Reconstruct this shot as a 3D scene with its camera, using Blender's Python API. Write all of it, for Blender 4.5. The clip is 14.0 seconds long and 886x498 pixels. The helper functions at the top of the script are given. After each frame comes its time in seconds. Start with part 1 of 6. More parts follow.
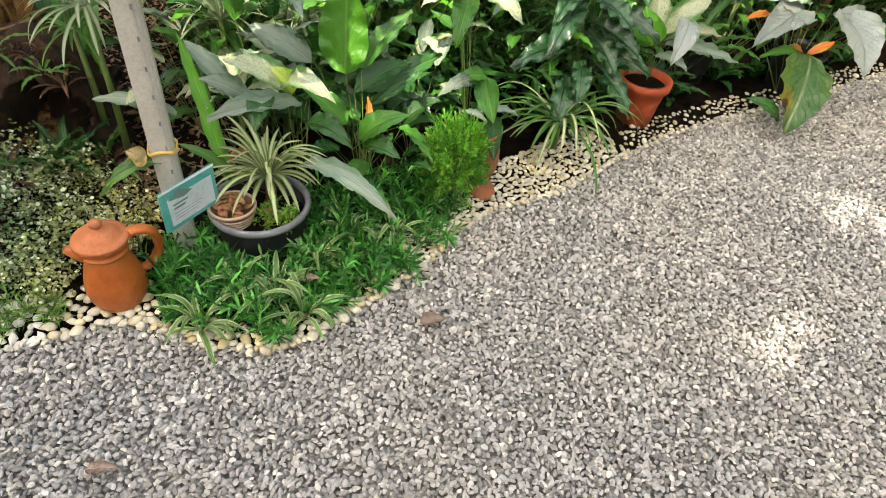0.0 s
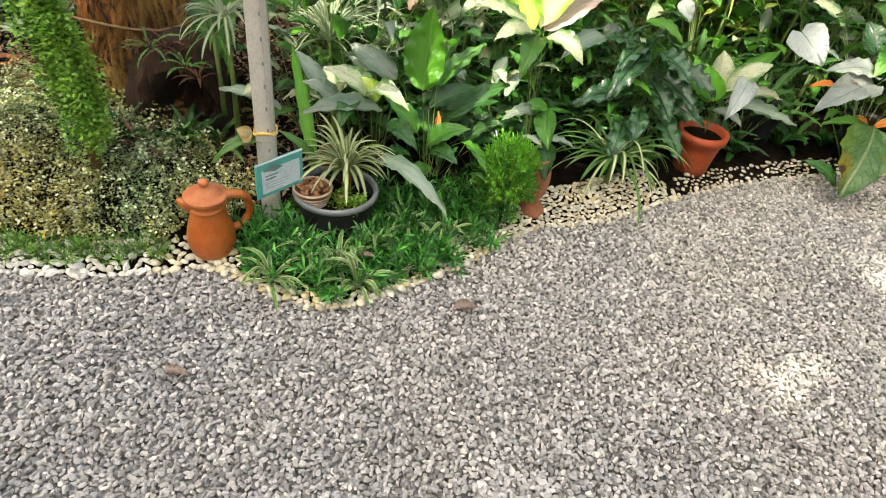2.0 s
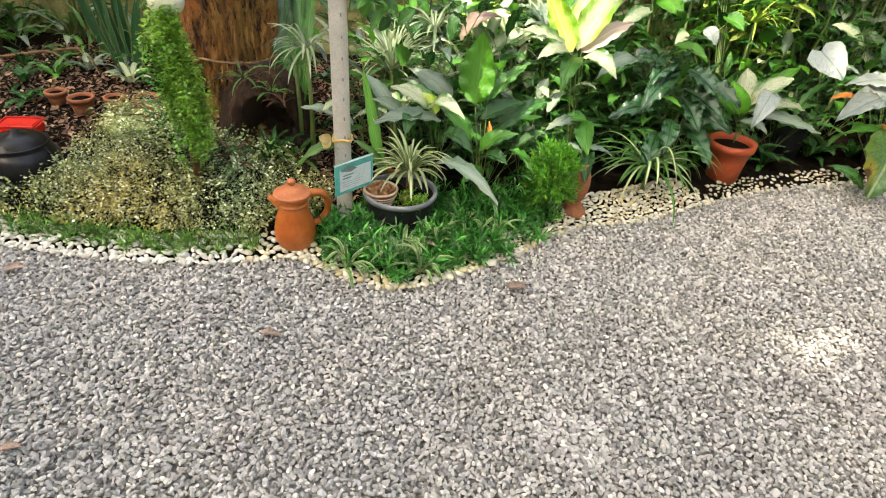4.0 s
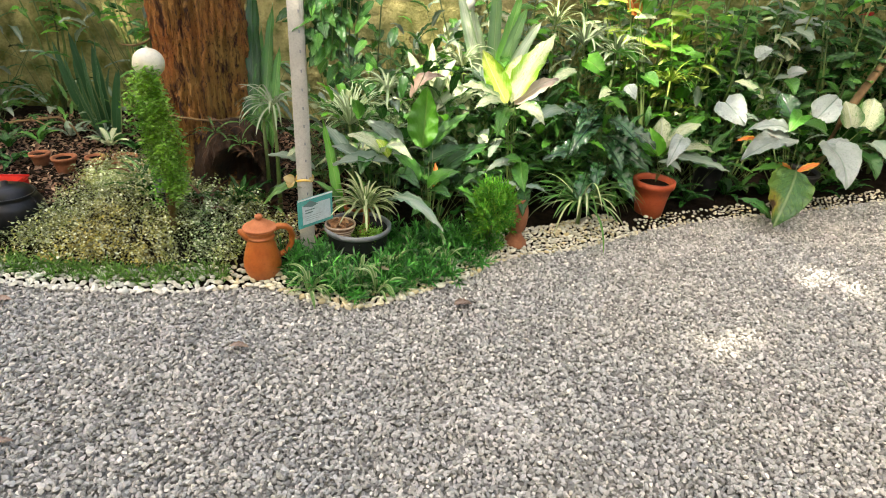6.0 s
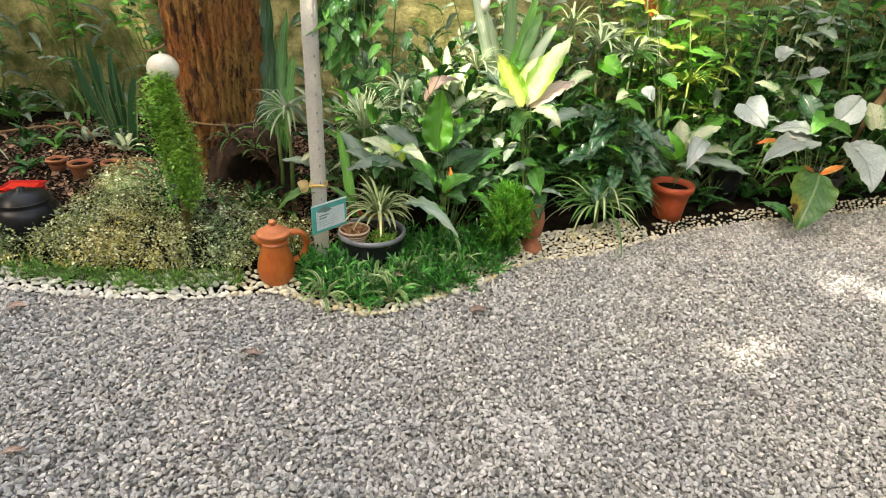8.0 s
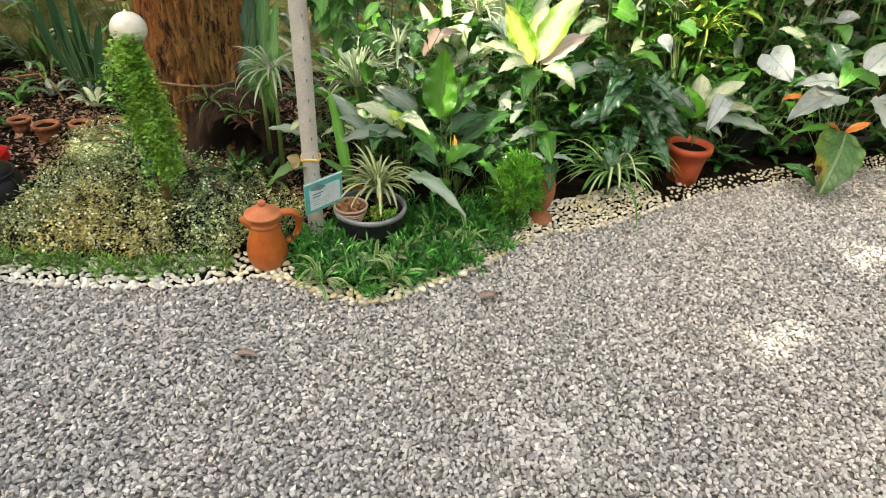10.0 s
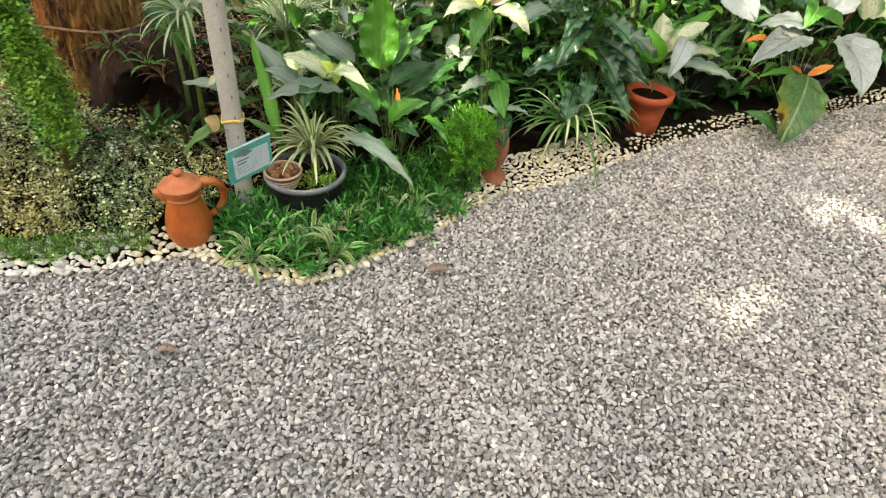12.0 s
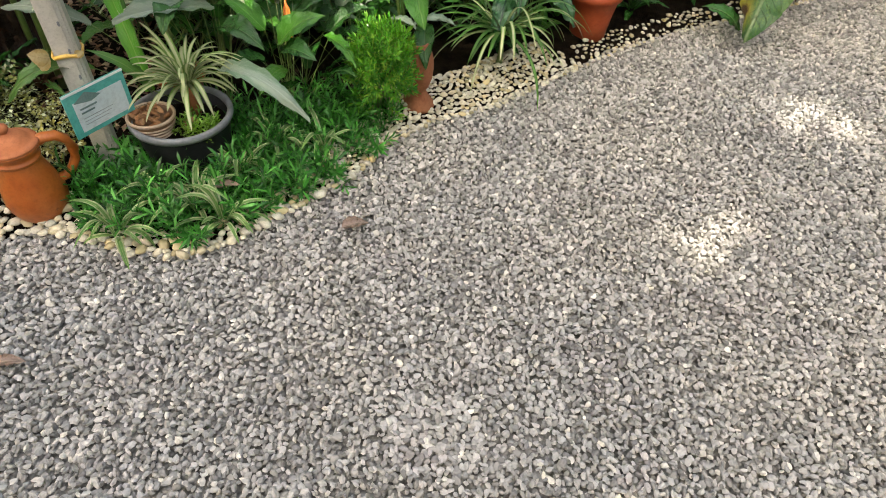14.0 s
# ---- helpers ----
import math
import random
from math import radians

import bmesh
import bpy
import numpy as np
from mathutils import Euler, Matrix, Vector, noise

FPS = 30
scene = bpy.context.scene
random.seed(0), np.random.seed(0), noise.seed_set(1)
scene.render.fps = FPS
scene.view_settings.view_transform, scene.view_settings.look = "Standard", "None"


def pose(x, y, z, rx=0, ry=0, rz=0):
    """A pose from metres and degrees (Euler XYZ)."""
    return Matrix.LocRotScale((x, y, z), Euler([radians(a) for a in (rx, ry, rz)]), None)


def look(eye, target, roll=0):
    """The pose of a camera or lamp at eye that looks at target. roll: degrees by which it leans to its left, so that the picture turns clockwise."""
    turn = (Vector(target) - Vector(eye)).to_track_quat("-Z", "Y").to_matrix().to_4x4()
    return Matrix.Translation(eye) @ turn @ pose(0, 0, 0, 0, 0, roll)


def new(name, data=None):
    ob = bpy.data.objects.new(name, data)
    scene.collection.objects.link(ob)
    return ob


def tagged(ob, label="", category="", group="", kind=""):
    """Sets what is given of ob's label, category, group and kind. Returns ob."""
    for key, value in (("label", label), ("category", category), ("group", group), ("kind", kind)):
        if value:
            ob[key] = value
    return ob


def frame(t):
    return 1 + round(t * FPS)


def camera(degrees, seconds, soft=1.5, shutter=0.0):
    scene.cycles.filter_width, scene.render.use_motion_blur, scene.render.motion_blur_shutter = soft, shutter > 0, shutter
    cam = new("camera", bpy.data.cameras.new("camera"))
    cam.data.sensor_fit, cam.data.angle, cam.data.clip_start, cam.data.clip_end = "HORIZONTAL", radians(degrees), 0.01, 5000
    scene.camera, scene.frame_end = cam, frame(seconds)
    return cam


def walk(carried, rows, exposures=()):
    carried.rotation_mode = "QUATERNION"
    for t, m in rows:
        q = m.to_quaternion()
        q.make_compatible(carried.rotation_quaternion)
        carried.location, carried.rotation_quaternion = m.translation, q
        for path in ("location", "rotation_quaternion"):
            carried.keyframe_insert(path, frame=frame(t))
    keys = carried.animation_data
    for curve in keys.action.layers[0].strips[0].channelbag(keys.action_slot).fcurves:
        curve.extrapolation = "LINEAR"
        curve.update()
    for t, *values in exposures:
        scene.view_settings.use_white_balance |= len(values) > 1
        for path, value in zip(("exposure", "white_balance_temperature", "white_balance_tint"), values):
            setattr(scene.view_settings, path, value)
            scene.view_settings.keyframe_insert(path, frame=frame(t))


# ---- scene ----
cam = camera(71.1, 14.0, soft=1.02)
PATH = [
    (0, (0.087, 0.166, 1.393), (0.041, 1.646, 0.049), 6.6),
    (0.5, (0.15, 0.099, 1.399), (-0.027, 1.588, 0.076), 6.3),
    (1, (0.223, 0.03, 1.407), (-0.049, 1.537, 0.121), 6.3),
    (1.5, (0.259, -0.071, 1.422), (-0.083, 1.411, 0.124), 7.6),
    (2, (0.267, -0.125, 1.429), (-0.068, 1.411, 0.193), 7.6),
    (2.5, (0.242, -0.219, 1.427), (-0.142, 1.302, 0.187), 5.9),
    (3, (0.255, -0.292, 1.439), (-0.16, 1.259, 0.248), 6.2),
    (3.2, (0.267, -0.323, 1.429), (-0.166, 1.236, 0.254), 5.7),
    (5.3, (0.473, -0.731, 1.366), (-0.079, 0.932, 0.402), 2.6),
    (5.5, (0.495, -0.748, 1.358), (-0.03, 0.936, 0.417), 2.4),
    (6, (0.532, -0.794, 1.371), (0.062, 0.933, 0.479), 3.1),
    (6.5, (0.536, -0.806, 1.372), (0.06, 0.93, 0.501), 3.3),
    (7, (0.535, -0.797, 1.365), (0.054, 0.937, 0.492), 3.0),
    (7.5, (0.537, -0.782, 1.368), (0.051, 0.946, 0.485), 2.7),
    (8, (0.518, -0.76, 1.368), (0.003, 0.957, 0.481), 2.4),
    (8.5, (0.482, -0.717, 1.366), (-0.002, 0.993, 0.448), 2.3),
    (8.7, (0.461, -0.686, 1.357), (-0.013, 1.011, 0.41), 2.5),
    (10.8, (0.314, -0.469, 1.493), (-0.088, 1.133, 0.366), 3.5),
    (11, (0.304, -0.463, 1.484), (-0.08, 1.14, 0.35), 3.8),
    (11.5, (0.302, -0.381, 1.467), (-0.029, 1.215, 0.307), 4.0),
    (12, (0.321, -0.265, 1.435), (0.069, 1.277, 0.186), 4.5),
    (12.5, (0.337, -0.144, 1.396), (0.16, 1.362, 0.091), 5.0),
    (13, (0.336, -0.074, 1.359), (0.215, 1.374, -0.016), 5.1),
    (13.5, (0.345, 0.009, 1.316), (0.208, 1.449, -0.065), 4.1),
    (14, (0.383, 0.087, 1.268), (0.298, 1.483, -0.161), 3.9),
]
EXPOSURE = 2.36
walk(cam, [(t, look(eye, target, roll)) for t, eye, target, roll in PATH], [(t, EXPOSURE + e, 7750, 7) for t, e in ((0.0, 0.0), (3.0, 0.08), (5.4, 0.16), (6.3, -0.02), (8.7, -0.03), (11.0, 0.05), (12.5, -0.05), (14.0, -0.2))])

# ---- world and sun ----
SUN_AZ, SUN_EL = 205.0, 58.0        # degrees: compass bearing of the sun seen from +y clockwise, and its height
world = bpy.data.worlds.new("world")
scene.world = world
world.use_nodes = True
wn = world.node_tree.nodes
sky = wn.new("ShaderNodeTexSky")
sky.sky_type, sky.sun_disc = "NISHITA", False
sky.sun_elevation, sky.sun_rotation = radians(SUN_EL), radians(SUN_AZ)
sky.air_density, sky.dust_density, sky.ozone_density = 1.0, 4.0, 0.6
world.node_tree.links.new(sky.outputs[0], wn["Background"].inputs[0])
wn["Background"].inputs[1].default_value = 0.15
SUN_DIR = Vector((math.sin(radians(SUN_AZ)) * math.cos(radians(SUN_EL)), math.cos(radians(SUN_AZ)) * math.cos(radians(SUN_EL)), math.sin(radians(SUN_EL))))
sun = new("sun", bpy.data.lights.new("sun", "SUN"))
sun.data.energy, sun.data.angle, sun.data.color = 2.0, radians(0.45), (1.0, 0.97, 0.92)
sun.matrix_world = look(SUN_DIR * 20, (0, 0, 0))


# ---- materials ----
def nodes_of(name):
    m = bpy.data.materials.new(name)
    m.use_nodes = True
    return m, m.node_tree.nodes, m.node_tree.links, m.node_tree.nodes["Principled BSDF"]


def mix(n, l, fac, a, b, blend="MIX"):
    k = n.new("ShaderNodeMix")
    k.data_type, k.blend_type = "RGBA", blend
    for sock, v in ((k.inputs[0], fac), (k.inputs[6], a), (k.inputs[7], b)):
        if isinstance(v, (int, float)):
            sock.default_value = v
        elif isinstance(v, tuple):
            sock.default_value = (*v, 1)
        else:
            l.new(v, sock)
    return k.outputs[2]


def math_node(n, l, op, a, b=0.0, clamp=False):
    k = n.new("ShaderNodeMath")
    k.operation, k.use_clamp = op, clamp
    for sock, v in zip(k.inputs, (a, b)):
        if isinstance(v, (int, float)):
            sock.default_value = v
        else:
            l.new(v, sock)
    return k.outputs[0]


def ramp(n, l, fac, lo, hi):
    k = n.new("ShaderNodeMapRange")
    k.inputs[1].default_value, k.inputs[2].default_value = lo, hi
    l.new(fac, k.inputs[0])
    return k.outputs[0]


def noise_node(n, l, coord, scale, detail=4.0, rough=0.6):
    k = n.new("ShaderNodeTexNoise")
    k.inputs["Scale"].default_value, k.inputs["Detail"].default_value, k.inputs["Roughness"].default_value = scale, detail, rough
    l.new(coord, k.inputs["Vector"])
    return k.outputs[0]


def surface(name, c1, c2, scale, rough=0.7, bump=0.3, dist=0.004, rnd="", c3=None, spread=0.35, metal=0.0, stretch=None, spec=0.5, coord="Object", transl=0.0):
    """Two-scale mottled surface; rnd: 'object' or 'island' varies the value piece by piece; c3: a third colour picked by that chance."""
    m, n, l, p = nodes_of(name)
    tc = n.new("ShaderNodeTexCoord").outputs[coord]
    if stretch:
        mp = n.new("ShaderNodeMapping")
        mp.inputs["Scale"].default_value = stretch
        l.new(tc, mp.inputs[0])
        tc = mp.outputs[0]
    big, fine = noise_node(n, l, tc, scale), noise_node(n, l, tc, scale * 9, 5, 0.7)
    col = mix(n, l, ramp(n, l, big, 0.35, 0.65), c1, c2)
    col = mix(n, l, math_node(n, l, "MULTIPLY", ramp(n, l, fine, 0.45, 0.75), 0.5), col, tuple(v * 0.5 for v in c1))
    if rnd:
        r = n.new("ShaderNodeNewGeometry").outputs["Random Per Island"] if rnd == "island" else n.new("ShaderNodeObjectInfo").outputs["Random"]
        if c3:
            wn2 = n.new("ShaderNodeTexWhiteNoise")
            wn2.noise_dimensions = "1D"
            l.new(r, wn2.inputs["W"])
            col = mix(n, l, ramp(n, l, wn2.outputs[0], 0.55, 1.0), col, c3)
        hsv = n.new("ShaderNodeHueSaturation")
        l.new(col, hsv.inputs["Color"])
        k = n.new("ShaderNodeMapRange")
        k.inputs[3].default_value, k.inputs[4].default_value = 1 - spread, 1 + spread
        l.new(r, k.inputs[0])
        l.new(k.outputs[0], hsv.inputs["Value"])
        col = hsv.outputs[0]
    l.new(col, p.inputs["Base Color"])
    p.inputs["Roughness"].default_value, p.inputs["Metallic"].default_value = rough, metal
    p.inputs["Specular IOR Level"].default_value = spec
    b = n.new("ShaderNodeBump")
    b.inputs["Strength"].default_value, b.inputs["Distance"].default_value = bump, dist
    l.new(fine, b.inputs["Height"])
    l.new(b.outputs[0], p.inputs["Normal"])
    if transl:
        add_translucent(n, l, p, col, transl)
    return m


def add_translucent(n, l, p, col, share):
    t = n.new("ShaderNodeBsdfTranslucent")
    l.new(col, t.inputs[0])
    k = n.new("ShaderNodeMixShader")
    k.inputs[0].default_value = share
    l.new(p.outputs[0], k.inputs[1])
    l.new(t.outputs[0], k.inputs[2])
    l.new(k.outputs[0], n["Material Output"].inputs[0])


def leaf_material(name, edge, centre, vein, rough=0.35, reach=0.5, speck=0.0, spot=None, veins=9.0, relief=0.6, transl=0.25, along=0.0, gloss=0.3):
    """Leaf in its own measure: y runs 0 to 1 from base to tip, x from -0.5 to 0.5 across; along: stripes along the blade."""
    m, n, l, p = nodes_of(name)
    tc = n.new("ShaderNodeTexCoord").outputs["Object"]
    sep = n.new("ShaderNodeSeparateXYZ")
    l.new(tc, sep.inputs[0])
    ax = math_node(n, l, "ABSOLUTE", sep.outputs[0])
    y = sep.outputs[1]
    nz = noise_node(n, l, tc, 7, 5)
    wob = math_node(n, l, "MULTIPLY", math_node(n, l, "SUBTRACT", nz, 0.5), 0.35)
    body = ramp(n, l, math_node(n, l, "ADD", ax, wob), reach * 0.35, reach * 0.65)
    col = mix(n, l, body, centre, edge)
    if speck:
        v = noise_node(n, l, tc, 26, 3)
        col = mix(n, l, math_node(n, l, "MULTIPLY", ramp(n, l, v, 0.55, 0.62), speck), col, edge if reach > 0.3 else centre)
    phase = math_node(n, l, "SUBTRACT", math_node(n, l, "MULTIPLY", y, veins), math_node(n, l, "MULTIPLY", math_node(n, l, "ADD", ax, math_node(n, l, "MULTIPLY", wob, 0.4)), veins * 0.9))
    saw = math_node(n, l, "ABSOLUTE", math_node(n, l, "SUBTRACT", math_node(n, l, "FRACT", phase), 0.5))
    side = ramp(n, l, saw, 0.07, 0.0)
    if along:
        ph = math_node(n, l, "ABSOLUTE", math_node(n, l, "SUBTRACT", math_node(n, l, "FRACT", math_node(n, l, "MULTIPLY", ax, along)), 0.5))
        side = ramp(n, l, ph, 0.2, 0.0)
    rib = ramp(n, l, ax, 0.035, 0.012)
    col = mix(n, l, math_node(n, l, "MULTIPLY", side, 0.28), col, vein)
    col = mix(n, l, math_node(n, l, "MULTIPLY", rib, 0.8), col, vein)
    if spot:
        # a yellowed patch with a brown heart near the edge
        d = n.new("ShaderNodeVectorMath")
        d.operation = "DISTANCE"
        d.inputs[1].default_value = spot
        flat = n.new("ShaderNodeVectorMath")
        flat.operation = "MULTIPLY"
        flat.inputs[1].default_value = (1, 1, 0)
        l.new(tc, flat.inputs[0])
        l.new(flat.outputs[0], d.inputs[0])
        dd = math_node(n, l, "ADD", d.outputs["Value"], wob)
        col = mix(n, l, ramp(n, l, dd, 0.26, 0.10), col, (0.42, 0.36, 0.04))
        col = mix(n, l, ramp(n, l, dd, 0.13, 0.07), col, (0.07, 0.025, 0.01))
    hsv = n.new("ShaderNodeHueSaturation")
    r = n.new("ShaderNodeObjectInfo").outputs["Random"]
    k = n.new("ShaderNodeMapRange")
    k.inputs[3].default_value, k.inputs[4].default_value = 0.7, 1.25
    l.new(r, k.inputs[0])
    l.new(k.outputs[0], hsv.inputs["Value"])
    l.new(col, hsv.inputs["Color"])
    col = hsv.outputs[0]
    l.new(col, p.inputs["Base Color"])
    p.inputs["Roughness"].default_value = rough
    p.inputs["Coat Weight"].default_value, p.inputs["Coat Roughness"].default_value = gloss, 0.24
    b = n.new("ShaderNodeBump")
    b.inputs["Strength"].default_value, b.inputs["Distance"].default_value = relief, 0.02
    h = math_node(n, l, "ADD", math_node(n, l, "MULTIPLY", math_node(n, l, "ADD", side, rib), -0.25), nz)
    l.new(h, b.inputs["Height"])
    l.new(b.outputs[0], p.inputs["Normal"])
    add_translucent(n, l, p, col, transl)
    return m


def gravel_material(name, rnd):
    """Stone chips: grey, beige and a few pale ones, with broad drifts of tone over the yard."""
    m, n, l, p = nodes_of(name)
    geo = n.new("ShaderNodeNewGeometry")
    pos = geo.outputs["Position"]
    r = geo.outputs["Random Per Island"] if rnd == "island" else n.new("ShaderNodeObjectInfo").outputs["Random"]
    drift, drift2 = noise_node(n, l, pos, 1.6, 4), noise_node(n, l, pos, 4.5, 3)
    col = mix(n, l, ramp(n, l, drift, 0.38, 0.62), (0.42, 0.41, 0.395), (0.48, 0.455, 0.42))
    col = mix(n, l, ramp(n, l, drift2, 0.55, 0.75), col, (0.42, 0.385, 0.375))
    w1 = n.new("ShaderNodeTexWhiteNoise")
    w1.noise_dimensions = "1D"
    l.new(r, w1.inputs["W"])
    col = mix(n, l, ramp(n, l, w1.outputs[0], 0.86, 1.0), col, (0.72, 0.68, 0.60))
    hsv = n.new("ShaderNodeHueSaturation")
    k = n.new("ShaderNodeMapRange")
    k.inputs[3].default_value, k.inputs[4].default_value = 0.5, 1.26
    l.new(r, k.inputs[0])
    l.new(k.outputs[0], hsv.inputs["Value"])
    l.new(col, hsv.inputs["Color"])
    fine = noise_node(n, l, pos, 260, 4)
    col = mix(n, l, math_node(n, l, "MULTIPLY", ramp(n, l, fine, 0.5, 0.8), 0.35), hsv.outputs[0], (0.28, 0.265, 0.245))
    l.new(col, p.inputs["Base Color"])
    p.inputs["Roughness"].default_value, p.inputs["Specular IOR Level"].default_value = 0.85, 0.3
    b = n.new("ShaderNodeBump")
    b.inputs["Strength"].default_value, b.inputs["Distance"].default_value = 0.3, 0.002
    l.new(fine, b.inputs["Height"])
    l.new(b.outputs[0], p.inputs["Normal"])
    return m


def ground_material():
    """Fine stone chips seen as cells, with the same drifts of tone as the loose gravel; darker than it, to put shade
    into its gaps.
    """
    m, n, l, p = nodes_of("gravel_bed")
    pos = n.new("ShaderNodeNewGeometry").outputs["Position"]
    cells = n.new("ShaderNodeTexVoronoi")
    cells.inputs["Scale"].default_value = 62
    l.new(pos, cells.inputs["Vector"])
    col = mix(n, l, ramp(n, l, noise_node(n, l, pos, 1.6, 4), 0.38, 0.62), (0.25, 0.24, 0.225), (0.285, 0.27, 0.245))
    hsv = n.new("ShaderNodeHueSaturation")
    sep = n.new("ShaderNodeSeparateColor")
    l.new(cells.outputs["Color"], sep.inputs[0])
    k = n.new("ShaderNodeMapRange")
    k.inputs[3].default_value, k.inputs[4].default_value = 0.6, 1.3
    l.new(sep.outputs[0], k.inputs[0])
    l.new(k.outputs[0], hsv.inputs["Value"])
    l.new(col, hsv.inputs["Color"])
    col = mix(n, l, ramp(n, l, cells.outputs["Distance"], 0.45, 0.75), hsv.outputs[0], (0.10, 0.095, 0.085))
    l.new(col, p.inputs["Base Color"])
    p.inputs["Roughness"].default_value = 0.9
    b = n.new("ShaderNodeBump")
    b.inputs["Strength"].default_value, b.inputs["Distance"].default_value, b.invert = 0.9, 0.008, True
    l.new(cells.outputs["Distance"], b.inputs["Height"])
    l.new(b.outputs[0], p.inputs["Normal"])
    return m


def bark_material():
    """Fissured, flaking bark: dark cracks running up between rust-brown plates."""
    m, n, l, p = nodes_of("red_brown_bark")
    tc = n.new("ShaderNodeTexCoord").outputs["Object"]

    def stretched(sx, sz):
        mp = n.new("ShaderNodeMapping")
        mp.inputs["Scale"].default_value = (sx, sx, sz)
        l.new(tc, mp.inputs[0])
        return mp.outputs[0]
    warp = n.new("ShaderNodeTexNoise")
    warp.inputs["Scale"].default_value = 6.0
    l.new(tc, warp.inputs["Vector"])
    bent = n.new("ShaderNodeVectorMath")
    bent.operation = "MULTIPLY_ADD"
    bent.inputs[1].default_value = (0.09, 0.09, 0.09)
    l.new(warp.outputs[1], bent.inputs[0])
    l.new(tc, bent.inputs[2])
    tc = bent.outputs[0]
    plates = noise_node(n, l, stretched(30, 7.5), 1.0, 6, 0.7)
    cracks = noise_node(n, l, stretched(70, 36), 1.0, 5, 0.75)
    tone = noise_node(n, l, stretched(3.4, 1.6), 1.0, 3)
    col = mix(n, l, ramp(n, l, tone, 0.35, 0.65), (0.36, 0.115, 0.024), (0.36, 0.22, 0.055))
    col = mix(n, l, ramp(n, l, cracks, 0.55, 0.72), col, (0.60, 0.30, 0.085))
    col = mix(n, l, ramp(n, l, plates, 0.50, 0.385), col, (0.055, 0.016, 0.006))
    col = mix(n, l, ramp(n, l, cracks, 0.44, 0.34), col, (0.04, 0.022, 0.008))
    l.new(col, p.inputs["Base Color"])
    p.inputs["Roughness"].default_value = 0.9
    b = n.new("ShaderNodeBump")
    b.inputs["Strength"].default_value, b.inputs["Distance"].default_value = 1.0, 0.03
    l.new(math_node(n, l, "ADD", plates, math_node(n, l, "MULTIPLY", cracks, 0.5)), b.inputs["Height"])
    l.new(b.outputs[0], p.inputs["Normal"])
    return m


GRAVEL = gravel_material("grey_gravel", "island")
GRAVEL_PIECE = gravel_material("grey_gravel_piece", "object")
GROUND = ground_material()
WHITE_STONE = surface("cream_pebble", (0.60, 0.575, 0.50), (0.78, 0.755, 0.69), 25, 0.6, 0.3, 0.002, "object", (0.58, 0.545, 0.47), 0.15)
WHITE_STONE_STUFF = surface("cream_pebble_small", (0.56, 0.51, 0.39), (0.74, 0.70, 0.58), 25, 0.6, 0.3, 0.002, "island", (0.52, 0.42, 0.22), 0.25)
# soil colour pushed near black, putting the shade among plants into it
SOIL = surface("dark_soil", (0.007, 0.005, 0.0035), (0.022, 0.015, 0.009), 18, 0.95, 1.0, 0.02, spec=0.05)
LITTER = surface("leaf_litter", (0.10, 0.045, 0.025), (0.20, 0.11, 0.065), 20, 0.8, 0.4, 0.004, "island", (0.32, 0.22, 0.14), 0.5, coord="Object")
BARK = bark_material()
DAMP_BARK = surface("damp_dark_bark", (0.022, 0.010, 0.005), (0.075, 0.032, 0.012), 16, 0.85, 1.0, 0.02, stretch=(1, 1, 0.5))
TERRA = surface("terracotta", (0.40, 0.095, 0.018), (0.50, 0.150, 0.034), 9, 0.36, 0.15, 0.002)
TERRA_LID = surface("dusty_terracotta", (0.44, 0.13, 0.045), (0.52, 0.18, 0.075), 12, 0.75, 0.2, 0.002)
TERRA_OLD = surface("weathered_terracotta", (0.26, 0.085, 0.035), (0.38, 0.15, 0.07), 14, 0.85, 0.4, 0.004)
TERRA_RED = surface("red_clay", (0.42, 0.065, 0.02), (0.5, 0.10, 0.032), 8, 0.6, 0.2, 0.002)
PLASTIC = surface("black_plastic", (0.010, 0.011, 0.013), (0.022, 0.023, 0.026), 12, 0.55, 0.15, 0.002, spec=0.25)
RIM_PLASTIC = surface("greyed_plastic_rim", (0.16, 0.17, 0.19), (0.26, 0.27, 0.29), 15, 0.5, 0.15, 0.002)
RED_PLASTIC = surface("red_plastic", (0.6, 0.015, 0.012), (0.7, 0.03, 0.02), 10, 0.35, 0.1, 0.002)
POST_PAINT = surface("grey_paint", (0.46, 0.435, 0.375), (0.56, 0.53, 0.465), 14, 0.65, 0.3, 0.003)
WALL_MAT = surface("mossy_render", (0.115, 0.135, 0.022), (0.54, 0.47, 0.20), 5.5, 0.95, 1.0, 0.04)
GLOBE = surface("opal_globe", (0.72, 0.68, 0.56), (0.62, 0.57, 0.45), 10, 0.3, 0.1, 0.002)
WOOD = surface("weathered_stick", (0.15, 0.085, 0.035), (0.25, 0.15, 0.065), 10, 0.8, 0.5, 0.004, stretch=(3, 3, 0.5))
STEM = surface("green_stem", (0.08, 0.14, 0.03), (0.14, 0.2, 0.05), 8, 0.5, 0.2, 0.002, "object")
MOSS = surface("needle_moss", (0.018, 0.13, 0.014), (0.04, 0.23, 0.028), 6, 0.4, 0.1, 0.002, "island", (0.14, 0.48, 0.09), 0.6, transl=0.25)
FERNY = surface("asparagus_fern", (0.03, 0.22, 0.018), (0.15, 0.50, 0.03), 7, 0.5, 0.1, 0.002, "island", (0.25, 0.45, 0.05), 0.4, transl=0.3)
PILEA = surface("small_variegated_leaf", (0.09, 0.22, 0.08), (0.36, 0.30, 0.06), 1.6, 0.45, 0.2, 0.002, "island", (0.60, 0.64, 0.45), 0.55, transl=0.2)
